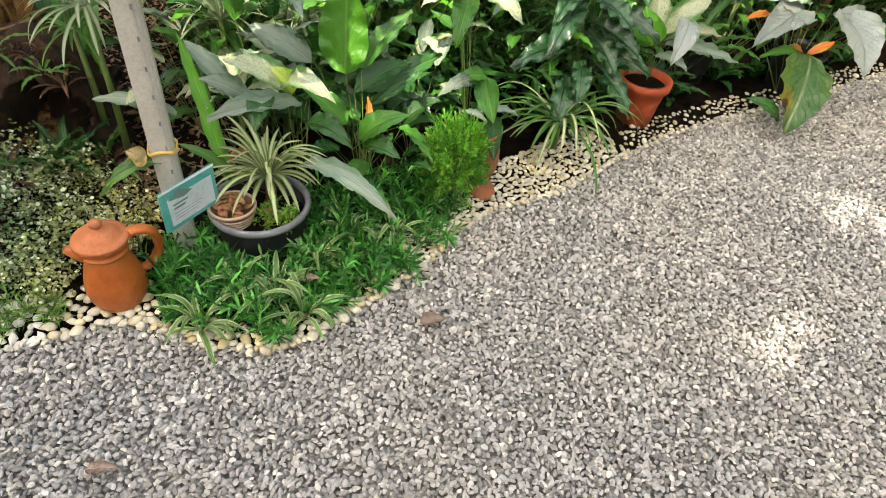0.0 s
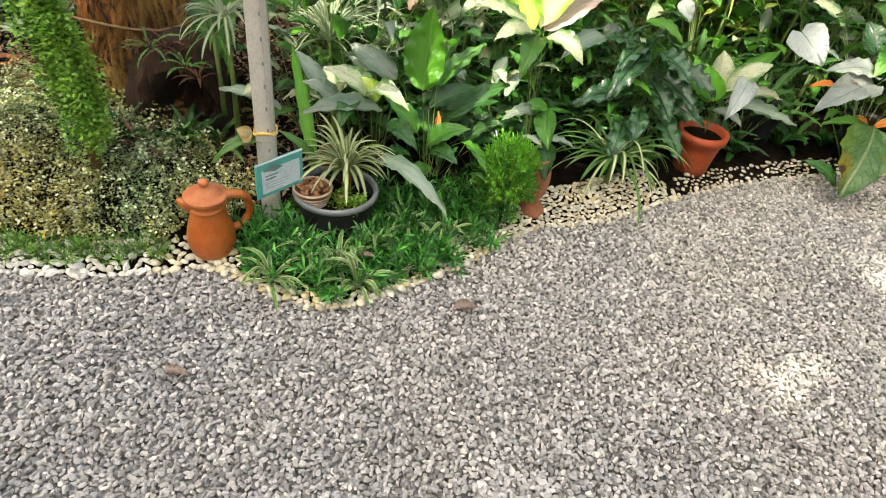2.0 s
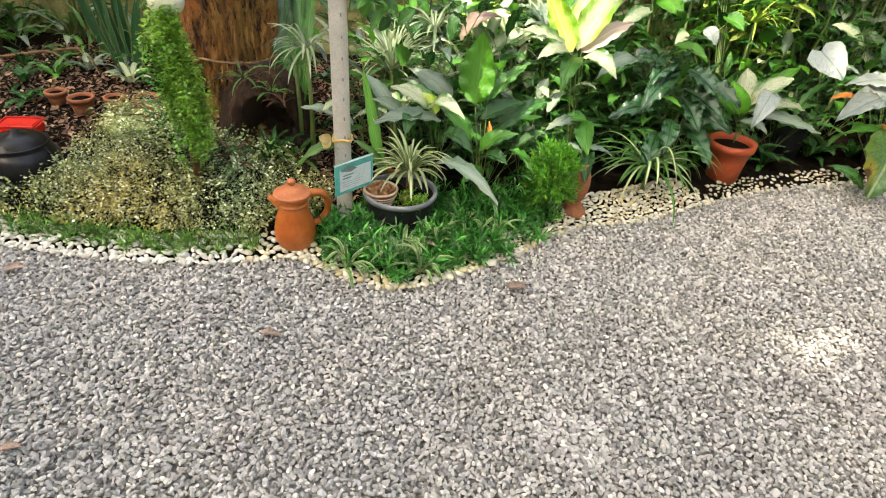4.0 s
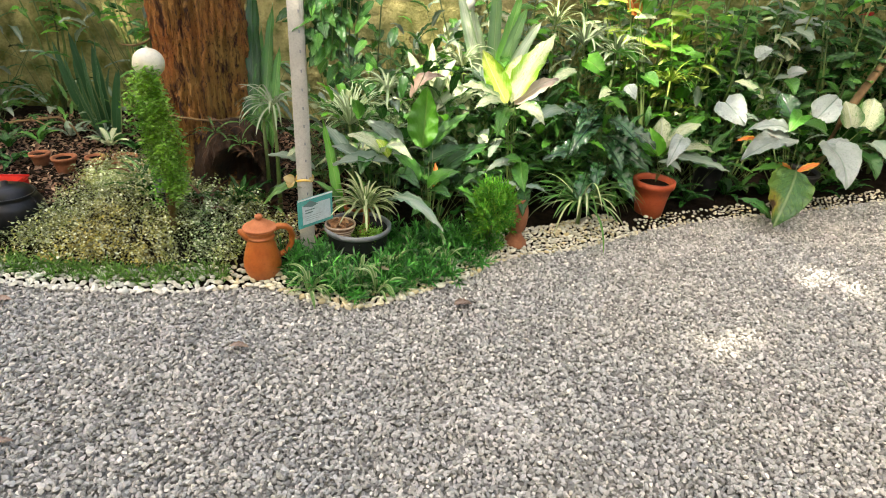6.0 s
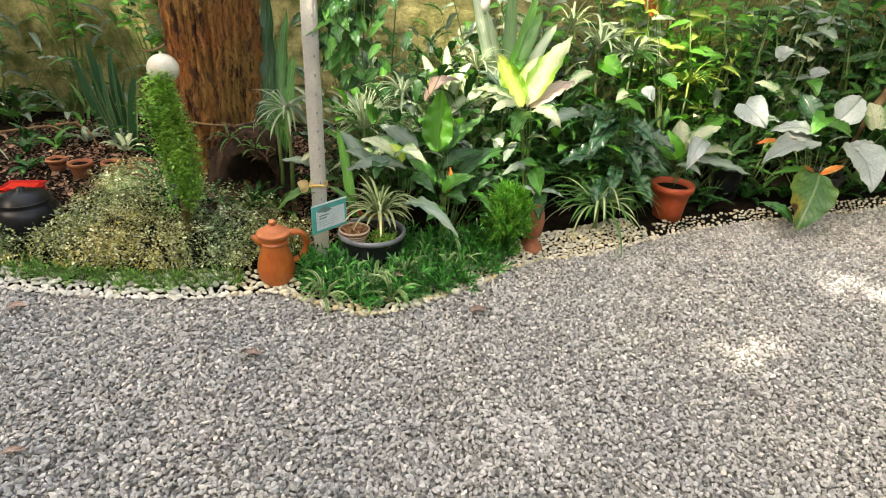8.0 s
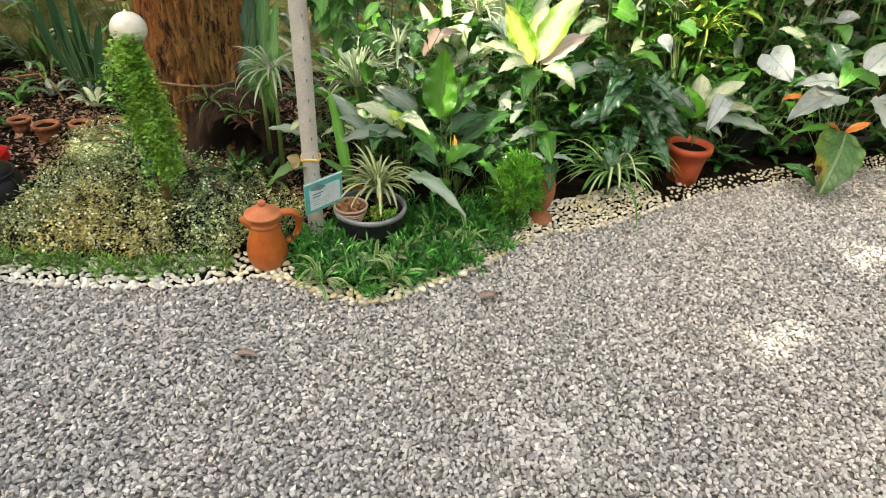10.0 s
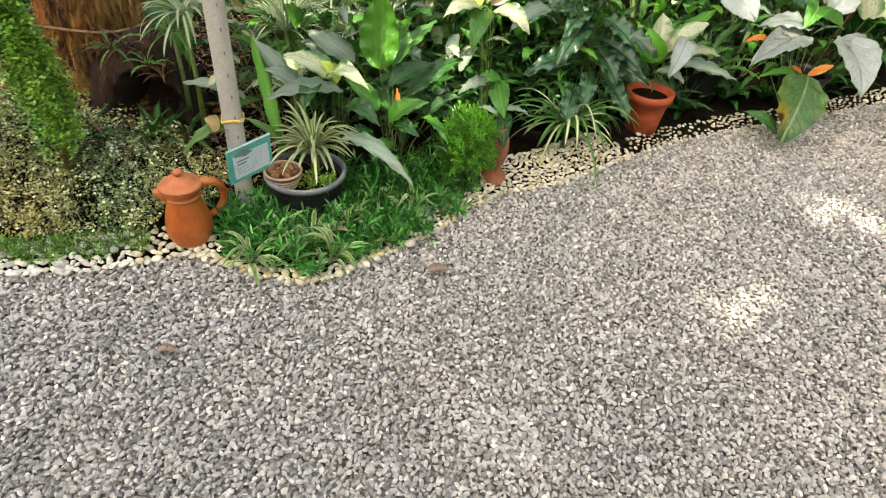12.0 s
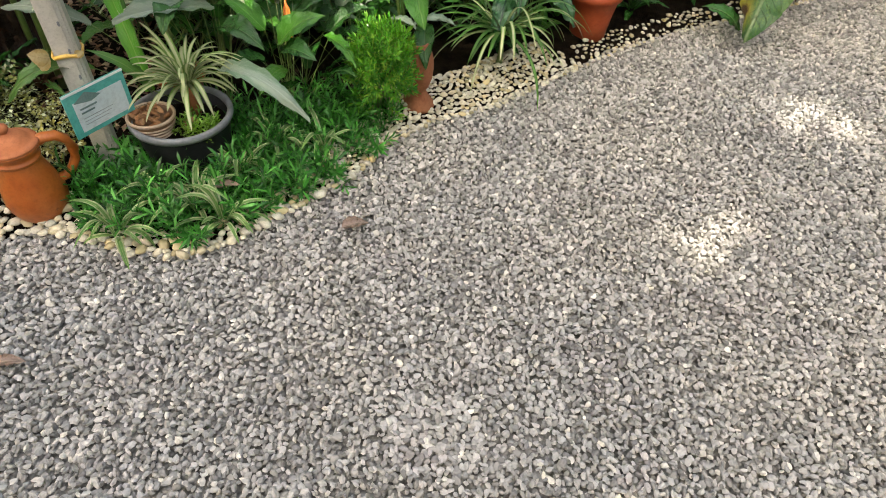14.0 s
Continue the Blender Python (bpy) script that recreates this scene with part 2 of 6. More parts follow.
CREEPER = surface("light_creeper", (0.10, 0.33, 0.035), (0.28, 0.48, 0.05), 5, 0.45, 0.2, 0.002, "island", (0.30, 0.5, 0.12), 0.5, transl=0.3)
TURF = surface("dark_turf", (0.06, 0.19, 0.02), (0.15, 0.32, 0.05), 6, 0.6, 0.1, 0.002, "island", (0.16, 0.28, 0.05), 0.5, transl=0.2)

L_GREEN = leaf_material("broad_green_leaf", (0.05, 0.20, 0.022), (0.07, 0.25, 0.028), (0.16, 0.36, 0.07), rough=0.28)
L_DARK = leaf_material("dark_green_leaf", (0.022, 0.098, 0.018), (0.032, 0.125, 0.024), (0.09, 0.2, 0.055), rough=0.22)
L_LIME = leaf_material("fresh_green_leaf", (0.11, 0.40, 0.03), (0.14, 0.46, 0.04), (0.27, 0.55, 0.09), rough=0.3, transl=0.4)
L_YELLOW = leaf_material("yellow_variegated_leaf", (0.22, 0.46, 0.02), (0.62, 0.72, 0.14), (0.74, 0.78, 0.4), reach=0.5, speck=0.8, transl=0.35)
L_CREAM = leaf_material("cream_centred_leaf", (0.24, 0.46, 0.03), (0.60, 0.63, 0.36), (0.66, 0.7, 0.45), reach=0.6, speck=0.6, transl=0.3)
L_WHITE = leaf_material("cream_variegated_leaf", (0.10, 0.25, 0.06), (0.62, 0.66, 0.42), (0.7, 0.74, 0.55), reach=0.62, speck=0.6)
L_SILVER = leaf_material("silver_leaf", (0.15, 0.26, 0.16), (0.40, 0.45, 0.42), (0.24, 0.34, 0.27), rough=0.3, reach=1.0, speck=0.3, relief=0.8, gloss=0.8, transl=0.12)
L_GREY = leaf_material("grey_green_leaf", (0.17, 0.27, 0.18), (0.31, 0.39, 0.30), (0.42, 0.5, 0.40), rough=0.33)
L_CRINKLE = leaf_material("dark_quilted_leaf", (0.025, 0.115, 0.035), (0.045, 0.15, 0.05), (0.012, 0.05, 0.025), rough=0.16, relief=1.0, veins=12, gloss=1.0)
L_SPOT = leaf_material("yellowing_leaf", (0.16, 0.30, 0.04), (0.06, 0.18, 0.04), (0.30, 0.42, 0.18), reach=0.75, speck=0.6, spot=(0.27, 0.74, 0.0), rough=0.4, relief=0.9)
L_PINK = leaf_material("pinkish_leaf", (0.62, 0.6, 0.5), (0.68, 0.5, 0.42), (0.8, 0.7, 0.6), reach=0.7)
L_ORANGE = leaf_material("orange_dying_leaf", (0.6, 0.3, 0.04), (0.72, 0.16, 0.03), (0.7, 0.4, 0.1))
L_STRAP = leaf_material("striped_strap_leaf", (0.16, 0.3, 0.06), (0.6, 0.64, 0.36), (0.66, 0.7, 0.45), reach=0.5, along=0.0, veins=0.01)
L_TURF = leaf_material("lilyturf_leaf", (0.56, 0.62, 0.34), (0.16, 0.34, 0.08), (0.4, 0.5, 0.2), reach=0.5, veins=0.01)
L_STRAP_GREEN = leaf_material("green_strap_leaf", (0.07, 0.2, 0.035), (0.11, 0.27, 0.05), (0.2, 0.36, 0.1), veins=0.01)
L_STRAP_PALE = leaf_material("pale_strap_leaf", (0.24, 0.36, 0.17), (0.44, 0.52, 0.34), (0.56, 0.62, 0.46), veins=0.01)
L_SNAKE = leaf_material("snake_plant_leaf", (0.46, 0.48, 0.22), (0.03, 0.11, 0.04), (0.05, 0.15, 0.06), reach=0.92, veins=14)
L_DRY = leaf_material("dry_leaf", (0.26, 0.17, 0.125), (0.36, 0.255, 0.20), (0.42, 0.32, 0.25), rough=0.8, transl=0.1)
L_RED = leaf_material("red_petal", (0.7, 0.02, 0.02), (0.75, 0.04, 0.03), (0.6, 0.02, 0.02))
L_YFLOWER = leaf_material("golden_ribbon", (0.72, 0.5, 0.18), (0.8, 0.62, 0.3), (0.8, 0.6, 0.3), veins=0.01)


# ---- building blocks ----
def fast_mesh(name, verts, faces, material, smooth=True):
    verts, faces = np.asarray(verts, np.float32), np.asarray(faces, np.int32)
    k = faces.shape[1]
    me = bpy.data.meshes.new(name)
    me.vertices.add(len(verts))
    me.vertices.foreach_set("co", verts.ravel())
    me.loops.add(faces.size)
    me.loops.foreach_set("vertex_index", faces.ravel())
    me.polygons.add(len(faces))
    me.polygons.foreach_set("loop_start", np.arange(0, faces.size, k, dtype=np.int32))
    me.polygons.foreach_set("use_smooth", np.full(len(faces), smooth))
    me.materials.append(material)
    me.update(calc_edges=True)
    me.validate()
    return me


def grid_faces(rows, cols, wrap=False):
    f = []
    for i in range(rows - 1):
        for j in range(cols if wrap else cols - 1):
            k = (j + 1) % cols
            f.append((i * cols + j, i * cols + k, (i + 1) * cols + k, (i + 1) * cols + j))
    return f


def scatter(template, mats, locs):
    """Many copies of one small (verts, faces) in one pair of arrays."""
    v, f = template
    out = np.einsum("nij,vj->nvi", mats, v) + locs[:, None, :]
    idx = f[None] + (np.arange(len(locs)) * len(v))[:, None, None]
    return out.reshape(-1, 3), idx.reshape(-1, f.shape[1])


def joined(pairs):
    vs, fs, n = [], [], 0
    for v, f in pairs:
        vs.append(v)
        fs.append(f + n)
        n += len(v)
    return np.concatenate(vs), np.concatenate(fs)


def turns(rng, n, tilt):
    """n random rotation matrices: any heading, tilted by about tilt radians."""
    a, b, c = rng.uniform(0, 6.283, n), rng.normal(0, tilt, n), rng.normal(0, tilt, n)
    z = np.zeros(n)
    o = np.ones(n)
    rz = np.stack([np.stack([np.cos(a), -np.sin(a), z], 1), np.stack([np.sin(a), np.cos(a), z], 1), np.stack([z, z, o], 1)], 1)
    rx = np.stack([np.stack([o, z, z], 1), np.stack([z, np.cos(b), -np.sin(b)], 1), np.stack([z, np.sin(b), np.cos(b)], 1)], 1)
    ry = np.stack([np.stack([np.cos(c), z, np.sin(c)], 1), np.stack([z, o, z], 1), np.stack([-np.sin(c), z, np.cos(c)], 1)], 1)
    return rx @ ry @ rz


def inside(points, poly):
    x, y = points[:, 0], points[:, 1]
    res = np.zeros(len(points), bool)
    for (x0, y0), (x1, y1) in zip(poly, poly[1:] + poly[:1]):
        c = (y0 > y) != (y1 > y)
        res ^= c & (x < (x1 - x0) * (y - y0) / (y1 - y0 + 1e-12) + x0)
    return res


def edge_distance(points, line):
    best = np.full(len(points), 9.0)
    for a, b in zip(line, line[1:]):
        a, b = np.array(a), np.array(b)
        d = b - a
        s = np.clip(((points - a) @ d) / (d @ d), 0, 1)
        best = np.minimum(best, np.linalg.norm(points - (a + s[:, None] * d), axis=1))
    return best


def part(name, mesh, parent=None, m=None, label=""):
    ob = new(name, mesh)
    if parent:
        ob.parent = parent
    if m is not None:
        ob.matrix_local = m
    return tagged(ob, label) if label else ob


def bm_mesh(name, bm, material, smooth=True):
    me = bpy.data.meshes.new(name)
    bmesh.ops.recalc_face_normals(bm, faces=bm.faces)
    bm.to_mesh(me)
    bm.free()
    me.materials.append(material)
    for p in me.polygons:
        p.use_smooth = smooth
    return me


def lathe(name, profile, material, segments=48, wobble=0.0, oval=1.0):
    rng = np.random.default_rng(len(profile))
    ph = rng.uniform(0, 6.28, 2)
    v = []
    for r, z in profile:
        for j in range(segments):
            a = 2 * math.pi * j / segments
            k = 1 + wobble * (math.sin(2 * a + ph[0]) + 0.5 * math.sin(3 * a + ph[1] + 9 * z))
            v.append((r * k * math.cos(a), oval * r * k * math.sin(a), z))
    return fast_mesh(name, v, grid_faces(len(profile), segments, True), material)


def tube(name, points, radii, material, segments=10, flat=1.0):
    """A tapered tube along points; flat squeezes it across."""
    v, up = [], Vector((0, 0, 1))
    pts = [Vector(p) for p in points]
    for i, p in enumerate(pts):
        d = (pts[min(i + 1, len(pts) - 1)] - pts[max(i - 1, 0)]).normalized()
        s = d.cross(up if abs(d.z) < 0.95 else Vector((0, 1, 0))).normalized()
        u = s.cross(d)
        for j in range(segments):
            a = 2 * math.pi * j / segments
            v.append(p + (s * math.cos(a) * flat + u * math.sin(a)) * radii[i])
    v += [pts[0], pts[-1]]
    f = grid_faces(len(pts), segments, True)
    n = len(pts) * segments
    f += [((j + 1) % segments, j, n, n) for j in range(segments)]
    f += [(n - 1 - (j + 1) % segments, n - 1 - j, n + 1, n + 1) for j in range(segments)]
    bm = bmesh.new()
    bv = [bm.verts.new(p) for p in v]
    for q in f:
        try:
            bm.faces.new([bv[i] for i in dict.fromkeys(q)])
        except ValueError:
            pass
    return bm_mesh(name, bm, material)


def rounded_box(name, size, material, bevel=0.004, m=None):
    bm = bmesh.new()
    bmesh.ops.create_cube(bm, size=1.0)
    bmesh.ops.scale(bm, vec=size, verts=bm.verts)
    bmesh.ops.bevel(bm, geom=bm.edges[:], offset=bevel, segments=2, affect="EDGES")
    if m is not None:
        bmesh.ops.transform(bm, matrix=m, verts=bm.verts)
    return bm_mesh(name, bm, material, False)


# leaf outlines: half width (0 to 0.5) at t along the blade
OUTLINES = {
    "ovate": lambda t: 0.5 * (math.sin(math.pi * t ** 0.72)) ** 0.8,
    "heart": lambda t: 0.5 * min(1.0, ((t + 0.03) / 0.2) ** 0.5) * (1 - max(0, (t - 0.2) / 0.8) ** 1.7) ** 0.8,
    "lance": lambda t: 0.5 * math.sin(math.pi * min(1, t * 0.93 + 0.04) ** 0.85) ** 0.9,
    "strap": lambda t: 0.5 * min(1, 0.55 + 2 * t) * (1 - t ** 4) ** 0.7,
    "blade": lambda t: 0.5 * min(1, 0.6 + 1.4 * t) * (1 - t ** 3) ** 0.8,
}
BANK = {}


def leaf_mesh(outline, material, arch, cup=0.12, ripple=0.02, variant=0, fold=0.0):
    """A leaf of unit length whose base is at the origin and tip at (0, 1, 0); arch lifts its middle."""
    key = (outline, material.name, arch, cup, ripple, variant, fold)
    if key in BANK:
        return BANK[key]
    rng = random.Random(str(key))
    w = OUTLINES[outline]
    rows, cols = (16, 3) if outline in ("strap", "blade") else (25, 11)
    bend, ph = rng.uniform(-0.05, 0.05), rng.uniform(0, 6.28)
    v = []
    for i in range(rows):
        t = i / (rows - 1)
        half = max(w(min(max(t, 0.0), 1.0)), 0.012 if i in (0, rows - 1) else 0.02)
        for j in range(cols):
            s = 2 * j / (cols - 1) - 1
            z = arch * 4 * t * (1 - t) * (1 + 0.25 * (t - 0.5)) + cup * abs(s) * half
            z += ripple * math.sin(9 * t * math.pi + ph + (2.2 if s > 0 else 0)) * s * s
            if cols > 3:
                z += 0.0065 * (0.4 + abs(s)) * math.cos(2 * math.pi * (8 * t - 3.2 * abs(s) * half)) * min(1, 4 * half)
                z += 0.02 * math.sin(3 * s + 4 * t + ph)
            y = t - (0.10 * (1 - t) ** 6 * abs(s) if outline == "heart" else 0)
            v.append((s * half + bend * math.sin(math.pi * t), y, z))
    me = fast_mesh(outline + "_leaf", v, grid_faces(rows, cols), material)
    BANK[key] = me
    return me


def stem_mesh(material, bow=0.12):
    key = ("stem", material.name, bow)
    if key not in BANK:
        pts = [(0, i / 6, bow * 4 * (i / 6) * (1 - i / 6)) for i in range(7)]
        BANK[key] = tube("stem", pts, [0.02 - 0.010 * i / 6 for i in range(7)], material, 6)
    return BANK[key]


def span(base, tip, width, up, thick=None):
    """The pose that lays a unit leaf from base to tip with that width, its face turned towards up."""
    base, tip = Vector(base), Vector(tip)
    y = tip - base
    ln = y.length
    y.normalize()
    x = y.cross(Vector(up))
    if x.length < 1e-3:
        x = Vector((1, 0, 0))
    x.normalize()
    z = x.cross(y)
    m = Matrix((x * width, y * ln, z * (thick or ln))).transposed().to_4x4()
    m.translation = base
    return m


def plant(name, label, base, category="plant", group=""):
    ob = new(name)
    ob.location = base
    ob.empty_display_size = 0.05
    return tagged(ob, label, category, group)


def blade(pl, base, tip, width, material, outline="ovate", arch=0.1, up=(0.1, -0.45, 0.9), root=None, cup=0.34, ripple=0.02, variant=0, stem=None, name="leaf"):
    """One leaf of a plant, from base to tip in the world, with its stalk down to root."""
    at = Matrix.Translation(-Vector(pl.location))
    cup = round(cup * 50 * width / max(0.02, (Vector(tip) - Vector(base)).length)) / 50
    part(name, leaf_mesh(outline, material, arch, cup, ripple, variant), pl, at @ span(base, tip, width, up))
    if root is not None:
        ln = (Vector(base) - Vector(root)).length
        part("stalk", stem_mesh(stem or STEM), pl, at @ span(root, base, min(0.25, 0.28 * ln ** 0.5 * 0.6), (0.3, -0.3, 1), 0.2 * ln if ln > 0.05 else ln))


def rosette(pl, n, length, width, material, outline="ovate", rise=0.5, stalk=0.1, arch=0.12, seed=0, jitter=0.25, droop=0.25, cup=0.34, ripple=0.02, start=0.0, sweep=6.283):
    """n leaves round the plant's middle; rise: how steeply they climb (0 flat, 1 upright)."""
    rng = random.Random(seed)
    o = Vector(pl.location)
    for i in range(n):
        a = start + sweep * (i + rng.uniform(-0.4, 0.4)) / n
        r = max(0.05, min(1.0, rise + rng.uniform(-jitter, jitter)))
        el = r * 1.45
        out = Vector((math.cos(a), math.sin(a), 0))
        up = Vector((0, 0, 1))
        d1 = out * math.cos(el) + up * math.sin(el)
        base = o + d1 * stalk * rng.uniform(0.7, 1.2)
        el2 = el - droop * (1 + rng.uniform(-0.5, 0.8))
        d2 = out * math.cos(el2) + up * math.sin(el2)
        ln = length * rng.uniform(0.75, 1.15)
        tip = base + d2 * ln
        face = up * math.cos(el2) - out * math.sin(el2)
        blade(pl, base, tip, width * rng.uniform(0.8, 1.15), material, outline, arch, face, o if stalk > 0.02 else None, cup, ripple, i % 3)


# ---- ground ----
BORDER = [(-3.2, 0.70), (-2.3, 0.80), (-1.835, 0.867), (-1.60, 0.914), (-1.367, 0.969), (-1.128, 1.05), (-0.96, 1.15), (-0.84, 1.235), (-0.70, 1.235),
          (-0.54, 1.195), (-0.42, 1.20), (-0.30, 1.27), (-0.19, 1.41), (-0.02, 1.63), (0.06, 1.82), (0.19, 1.96), (0.40, 2.10), (0.62, 2.33),
          (0.90, 2.63), (1.30, 2.93), (1.845, 3.30), (2.34, 3.68), (3.4, 4.5)]
BED = BORDER + [(3.6, 5.0), (-4.2, 2.78)]
WALL_DIR = Vector((0.963, 0.27, 0)).normalized()


def wall_y(x):
    return 3.98 + 0.28 * x


def bed_height(p):
    p = np.atleast_2d(p)
    d = edge_distance(p, BORDER)
    h = 0.03 * np.clip(d / 0.12, 0, 1) + 0.05 * np.clip((d - 0.3) / 1.0, 0, 1)
    mound = np.exp(-(((p[:, 0] + 1.55) / 0.55) ** 2 + ((p[:, 1] - 1.55) / 0.36) ** 2) * 1.1)
    return h + 0.10 * mound


def bz(x, y):
    return float(bed_height([(x, y)])[0])


rng = np.random.default_rng(4)


def make_ground():
    n = 60
    xs = np.concatenate([[-400, -80, -20], np.linspace(-6, 6, n), [20, 80, 400]])
    v = [(x, y, -0.012 + (0.004 * noise.noise((x * 3, y * 3, 0)) if abs(x) < 6 and abs(y) < 6 else 0)) for y in xs for x in xs]
    tagged(part("ground", fast_mesh("ground", v, grid_faces(len(xs), len(xs)), GROUND)), "grey grit bed under loose gravel, darkened for shade between stones", "ground", kind="structure")


def make_bed():
    g = 0.05
    xs, ys = np.arange(-4.3, 3.7, g), np.arange(0.6, 5.1, g)
    X, Y = np.meshgrid(xs, ys)
    p = np.stack([X.ravel(), Y.ravel()], 1)
    ok = inside(p, BED)
    z = bed_height(p) + np.array([0.012 * noise.noise((x * 9, y * 9, 1.0)) for x, y in p])
    z[~ok] = -0.03
    f = [q for q in grid_faces(len(ys), len(xs)) if ok[list(q)].any()]
    tagged(part("bed_soil", fast_mesh("bed_soil", np.column_stack([p, z]), f, SOIL)), "planting-bed soil behind a pebble edge, darkened to deepen the shade", "soil", kind="structure")


def pebble_templates(k, flat, seed):
    r = np.random.default_rng(seed)
    bm = bmesh.new()
    bmesh.ops.create_icosphere(bm, subdivisions=1, radius=1.0)
    v = np.array([x.co[:] for x in bm.verts])
    f = np.array([[x.index for x in q.verts] for q in bm.faces])
    bm.free()
    return [(v * r.uniform(0.7, 1.15, (len(v), 1)) * np.array((1.0, r.uniform(0.55, 0.85), flat * r.uniform(0.8, 1.2))), f) for _ in range(k)]


GRAVEL_AREA = [(-2.25, 0.05), (-0.95, -0.12), (0.3, 0.2), (1.5, 0.6), (2.3, 0.95), (3.1, 2.6), (3.4, 4.45)] + BORDER[::-1][1:-1]


def gravel_points(step):
    xs, ys = np.arange(-2.3, 3.3, step), np.arange(-0.15, 4.4, step)
    X, Y = np.meshgrid(xs, ys)
    p = np.stack([X.ravel(), Y.ravel()], 1) + rng.uniform(-0.48, 0.48, (X.size, 2)) * step
    return p[inside(p, GRAVEL_AREA)]


def make_gravel():
    p = gravel_points(0.0118)
    order = np.argsort((p[:, 0] - 0.35) ** 2 + (p[:, 1] - 0.75) ** 2)
    near, rest = p[order[:290]], p[order[290:]]
    temps = pebble_templates(8, 0.48, 3)
    pairs = []
    pick = rng.integers(0, 8, len(rest))
    for k in range(8):
        q = rest[pick == k]
        size = rng.uniform(0.0068, 0.0125, len(q)) * np.where(rng.random(len(q)) < 0.05, 1.3, 1.0)
        m = turns(rng, len(q), 0.65) * size[:, None, None]
        pairs.append(scatter(temps[k], m, np.column_stack([q, rng.uniform(-0.009, 0.007, len(q))])))
    v, f = joined(pairs)
    tagged(part("gravel", fast_mesh("gravel", v, f, GRAVEL, False)), "loose grey and beige crushed-stone gravel covering the yard", "gravel", kind="stuff")
    host = tagged(new("gravel_patch"), "loose grey and beige gravel stones in the open yard", "gravel", kind="structure")
    meshes = [fast_mesh("gravel_stone", t[0], t[1], GRAVEL_PIECE, False) for t in temps]
    rot = turns(rng, len(near), 0.35)
    for i, (x, y) in enumerate(near):
        s = rng.uniform(0.008, 0.0135)
        m = Matrix([list(r) for r in rot[i] * s]).to_4x4()
        m.translation = (x, y, rng.uniform(-0.005, 0.004))
        part("stone", meshes[i % 8], host, m)


def border_points():
    """Places along the edge with their distance inward, and how far along they are."""
    out = []
    for a, b in zip(BORDER[1:], BORDER[2:-1]):
        a, b = Vector((*a, 0)), Vector((*b, 0))
        d = b - a
        inward = Vector((-d.y, d.x, 0)).normalized()
        n = int(d.length / (0.0007 if a.x < -0.1 else 0.0003))
        for i in range(n):
            q = a + d * ((i + rng.random()) / n)
            wide = 0.10 if q.x < -0.75 else 0.055 if q.x < -0.1 else 0.12 if q.x < 0.06 else 0.21 if q.x < 0.7 else 0.09
            w = rng.uniform(-0.03, wide)
            out.append((q + inward * w, w, q.x))
    return out


def make_border():
    bm = bmesh.new()
    bmesh.ops.create_uvsphere(bm, u_segments=8, v_segments=4, radius=1.0)
    bmesh.ops.triangulate(bm, faces=bm.faces)
    bv = np.array([x.co[:] for x in bm.verts])
    bf = np.array([[x.index for x in q.verts] for q in bm.faces])
    bm.free()
    temps = [(bv * rng.uniform(0.78, 1.16, (len(bv), 1)) * np.array((1, rng.uniform(0.55, 0.85), rng.uniform(0.45, 0.65))), bf) for _ in range(7)]
    meshes = [fast_mesh("pebble", t[0], t[1], WHITE_STONE, False) for t in temps]
    host = tagged(new("pebble_edging"), "row of cream-white rounded pebbles edging the planting bed", "pebble border", kind="structure")
    kept, loose = [], []
    for q, w, x in border_points():
        if x > 0.7 and rng.random() < 0.9 - 0.75 * (noise.noise((x * 5, 0.0, 4.0)) > 0.0):
            continue
        r = rng.uniform(0.012, 0.025) if x < -0.02 else rng.uniform(0.008, 0.018)
        lim = 0.6 if x < 0.75 else 1.0
        if all((q - o).length > lim * (r + s) for o, s in kept[-420:]):
            kept.append((q, r))
            h = r * 0.35 + 0.004 + (bz(q.x, q.y) if w > 0.0 else 0)
            if x < 0.25 and len(host.children) < 300:
                m = Matrix([list(k) for k in turns(rng, 1, 0.22)[0] * r]).to_4x4()
                m.translation = (q.x, q.y, h)
                part("pebble", meshes[len(kept) % 7], host, m)
            else:
                loose.append((q.x, q.y, h, r))
    L = np.array(loose)
    m = turns(rng, len(L), 0.22) * L[:, 3][:, None, None]
    v, f = scatter(temps[0], m, L[:, :3])
    tagged(part("small_pebbles", fast_mesh("small_pebbles", v, f, WHITE_STONE_STUFF)), "small yellowish white pebbles scattered along the bed edge", "pebbles", kind="stuff")


def needle_sprig(n, height, length, width, lift, seed):
    """A short upright shoot with n needles: flat slivers, two triangles each."""
    r = np.random.default_rng(seed)
    v, f = [], []
    for i in range(n):
        t = (i + 0.5) / n
        a = i * 2.4 + r.uniform(-0.3, 0.3)
        el = lift * (0.3 + t) + r.uniform(-0.2, 0.2)
        o = np.array((0, 0, height * t))
        d = np.array((math.cos(a) * math.cos(el), math.sin(a) * math.cos(el), math.sin(el)))
        s = np.array((-math.sin(a), math.cos(a), 0)) * width
        ln = length * r.uniform(0.7, 1.2)
        k = len(v)
        v += [o - s * 0.4, o + s * 0.4, o + d * ln * 0.55 + s + (0, 0, 0.004), o + d * ln * 0.55 - s + (0, 0, 0.004), o + d * ln]
        f += [(k, k + 1, k + 2), (k, k + 2, k + 3), (k + 3, k + 2, k + 4)]
    return np.array(v), np.array(f)


def facing(d):
    """Rotations that turn the z axis along each row of d."""
    z = d / np.linalg.norm(d, axis=1)[:, None]
    x = np.cross(z, np.array((0.31, 0.95, 0.02)))
    x /= np.linalg.norm(x, axis=1)[:, None]
    return np.stack([x, np.cross(z, x), z], 2)


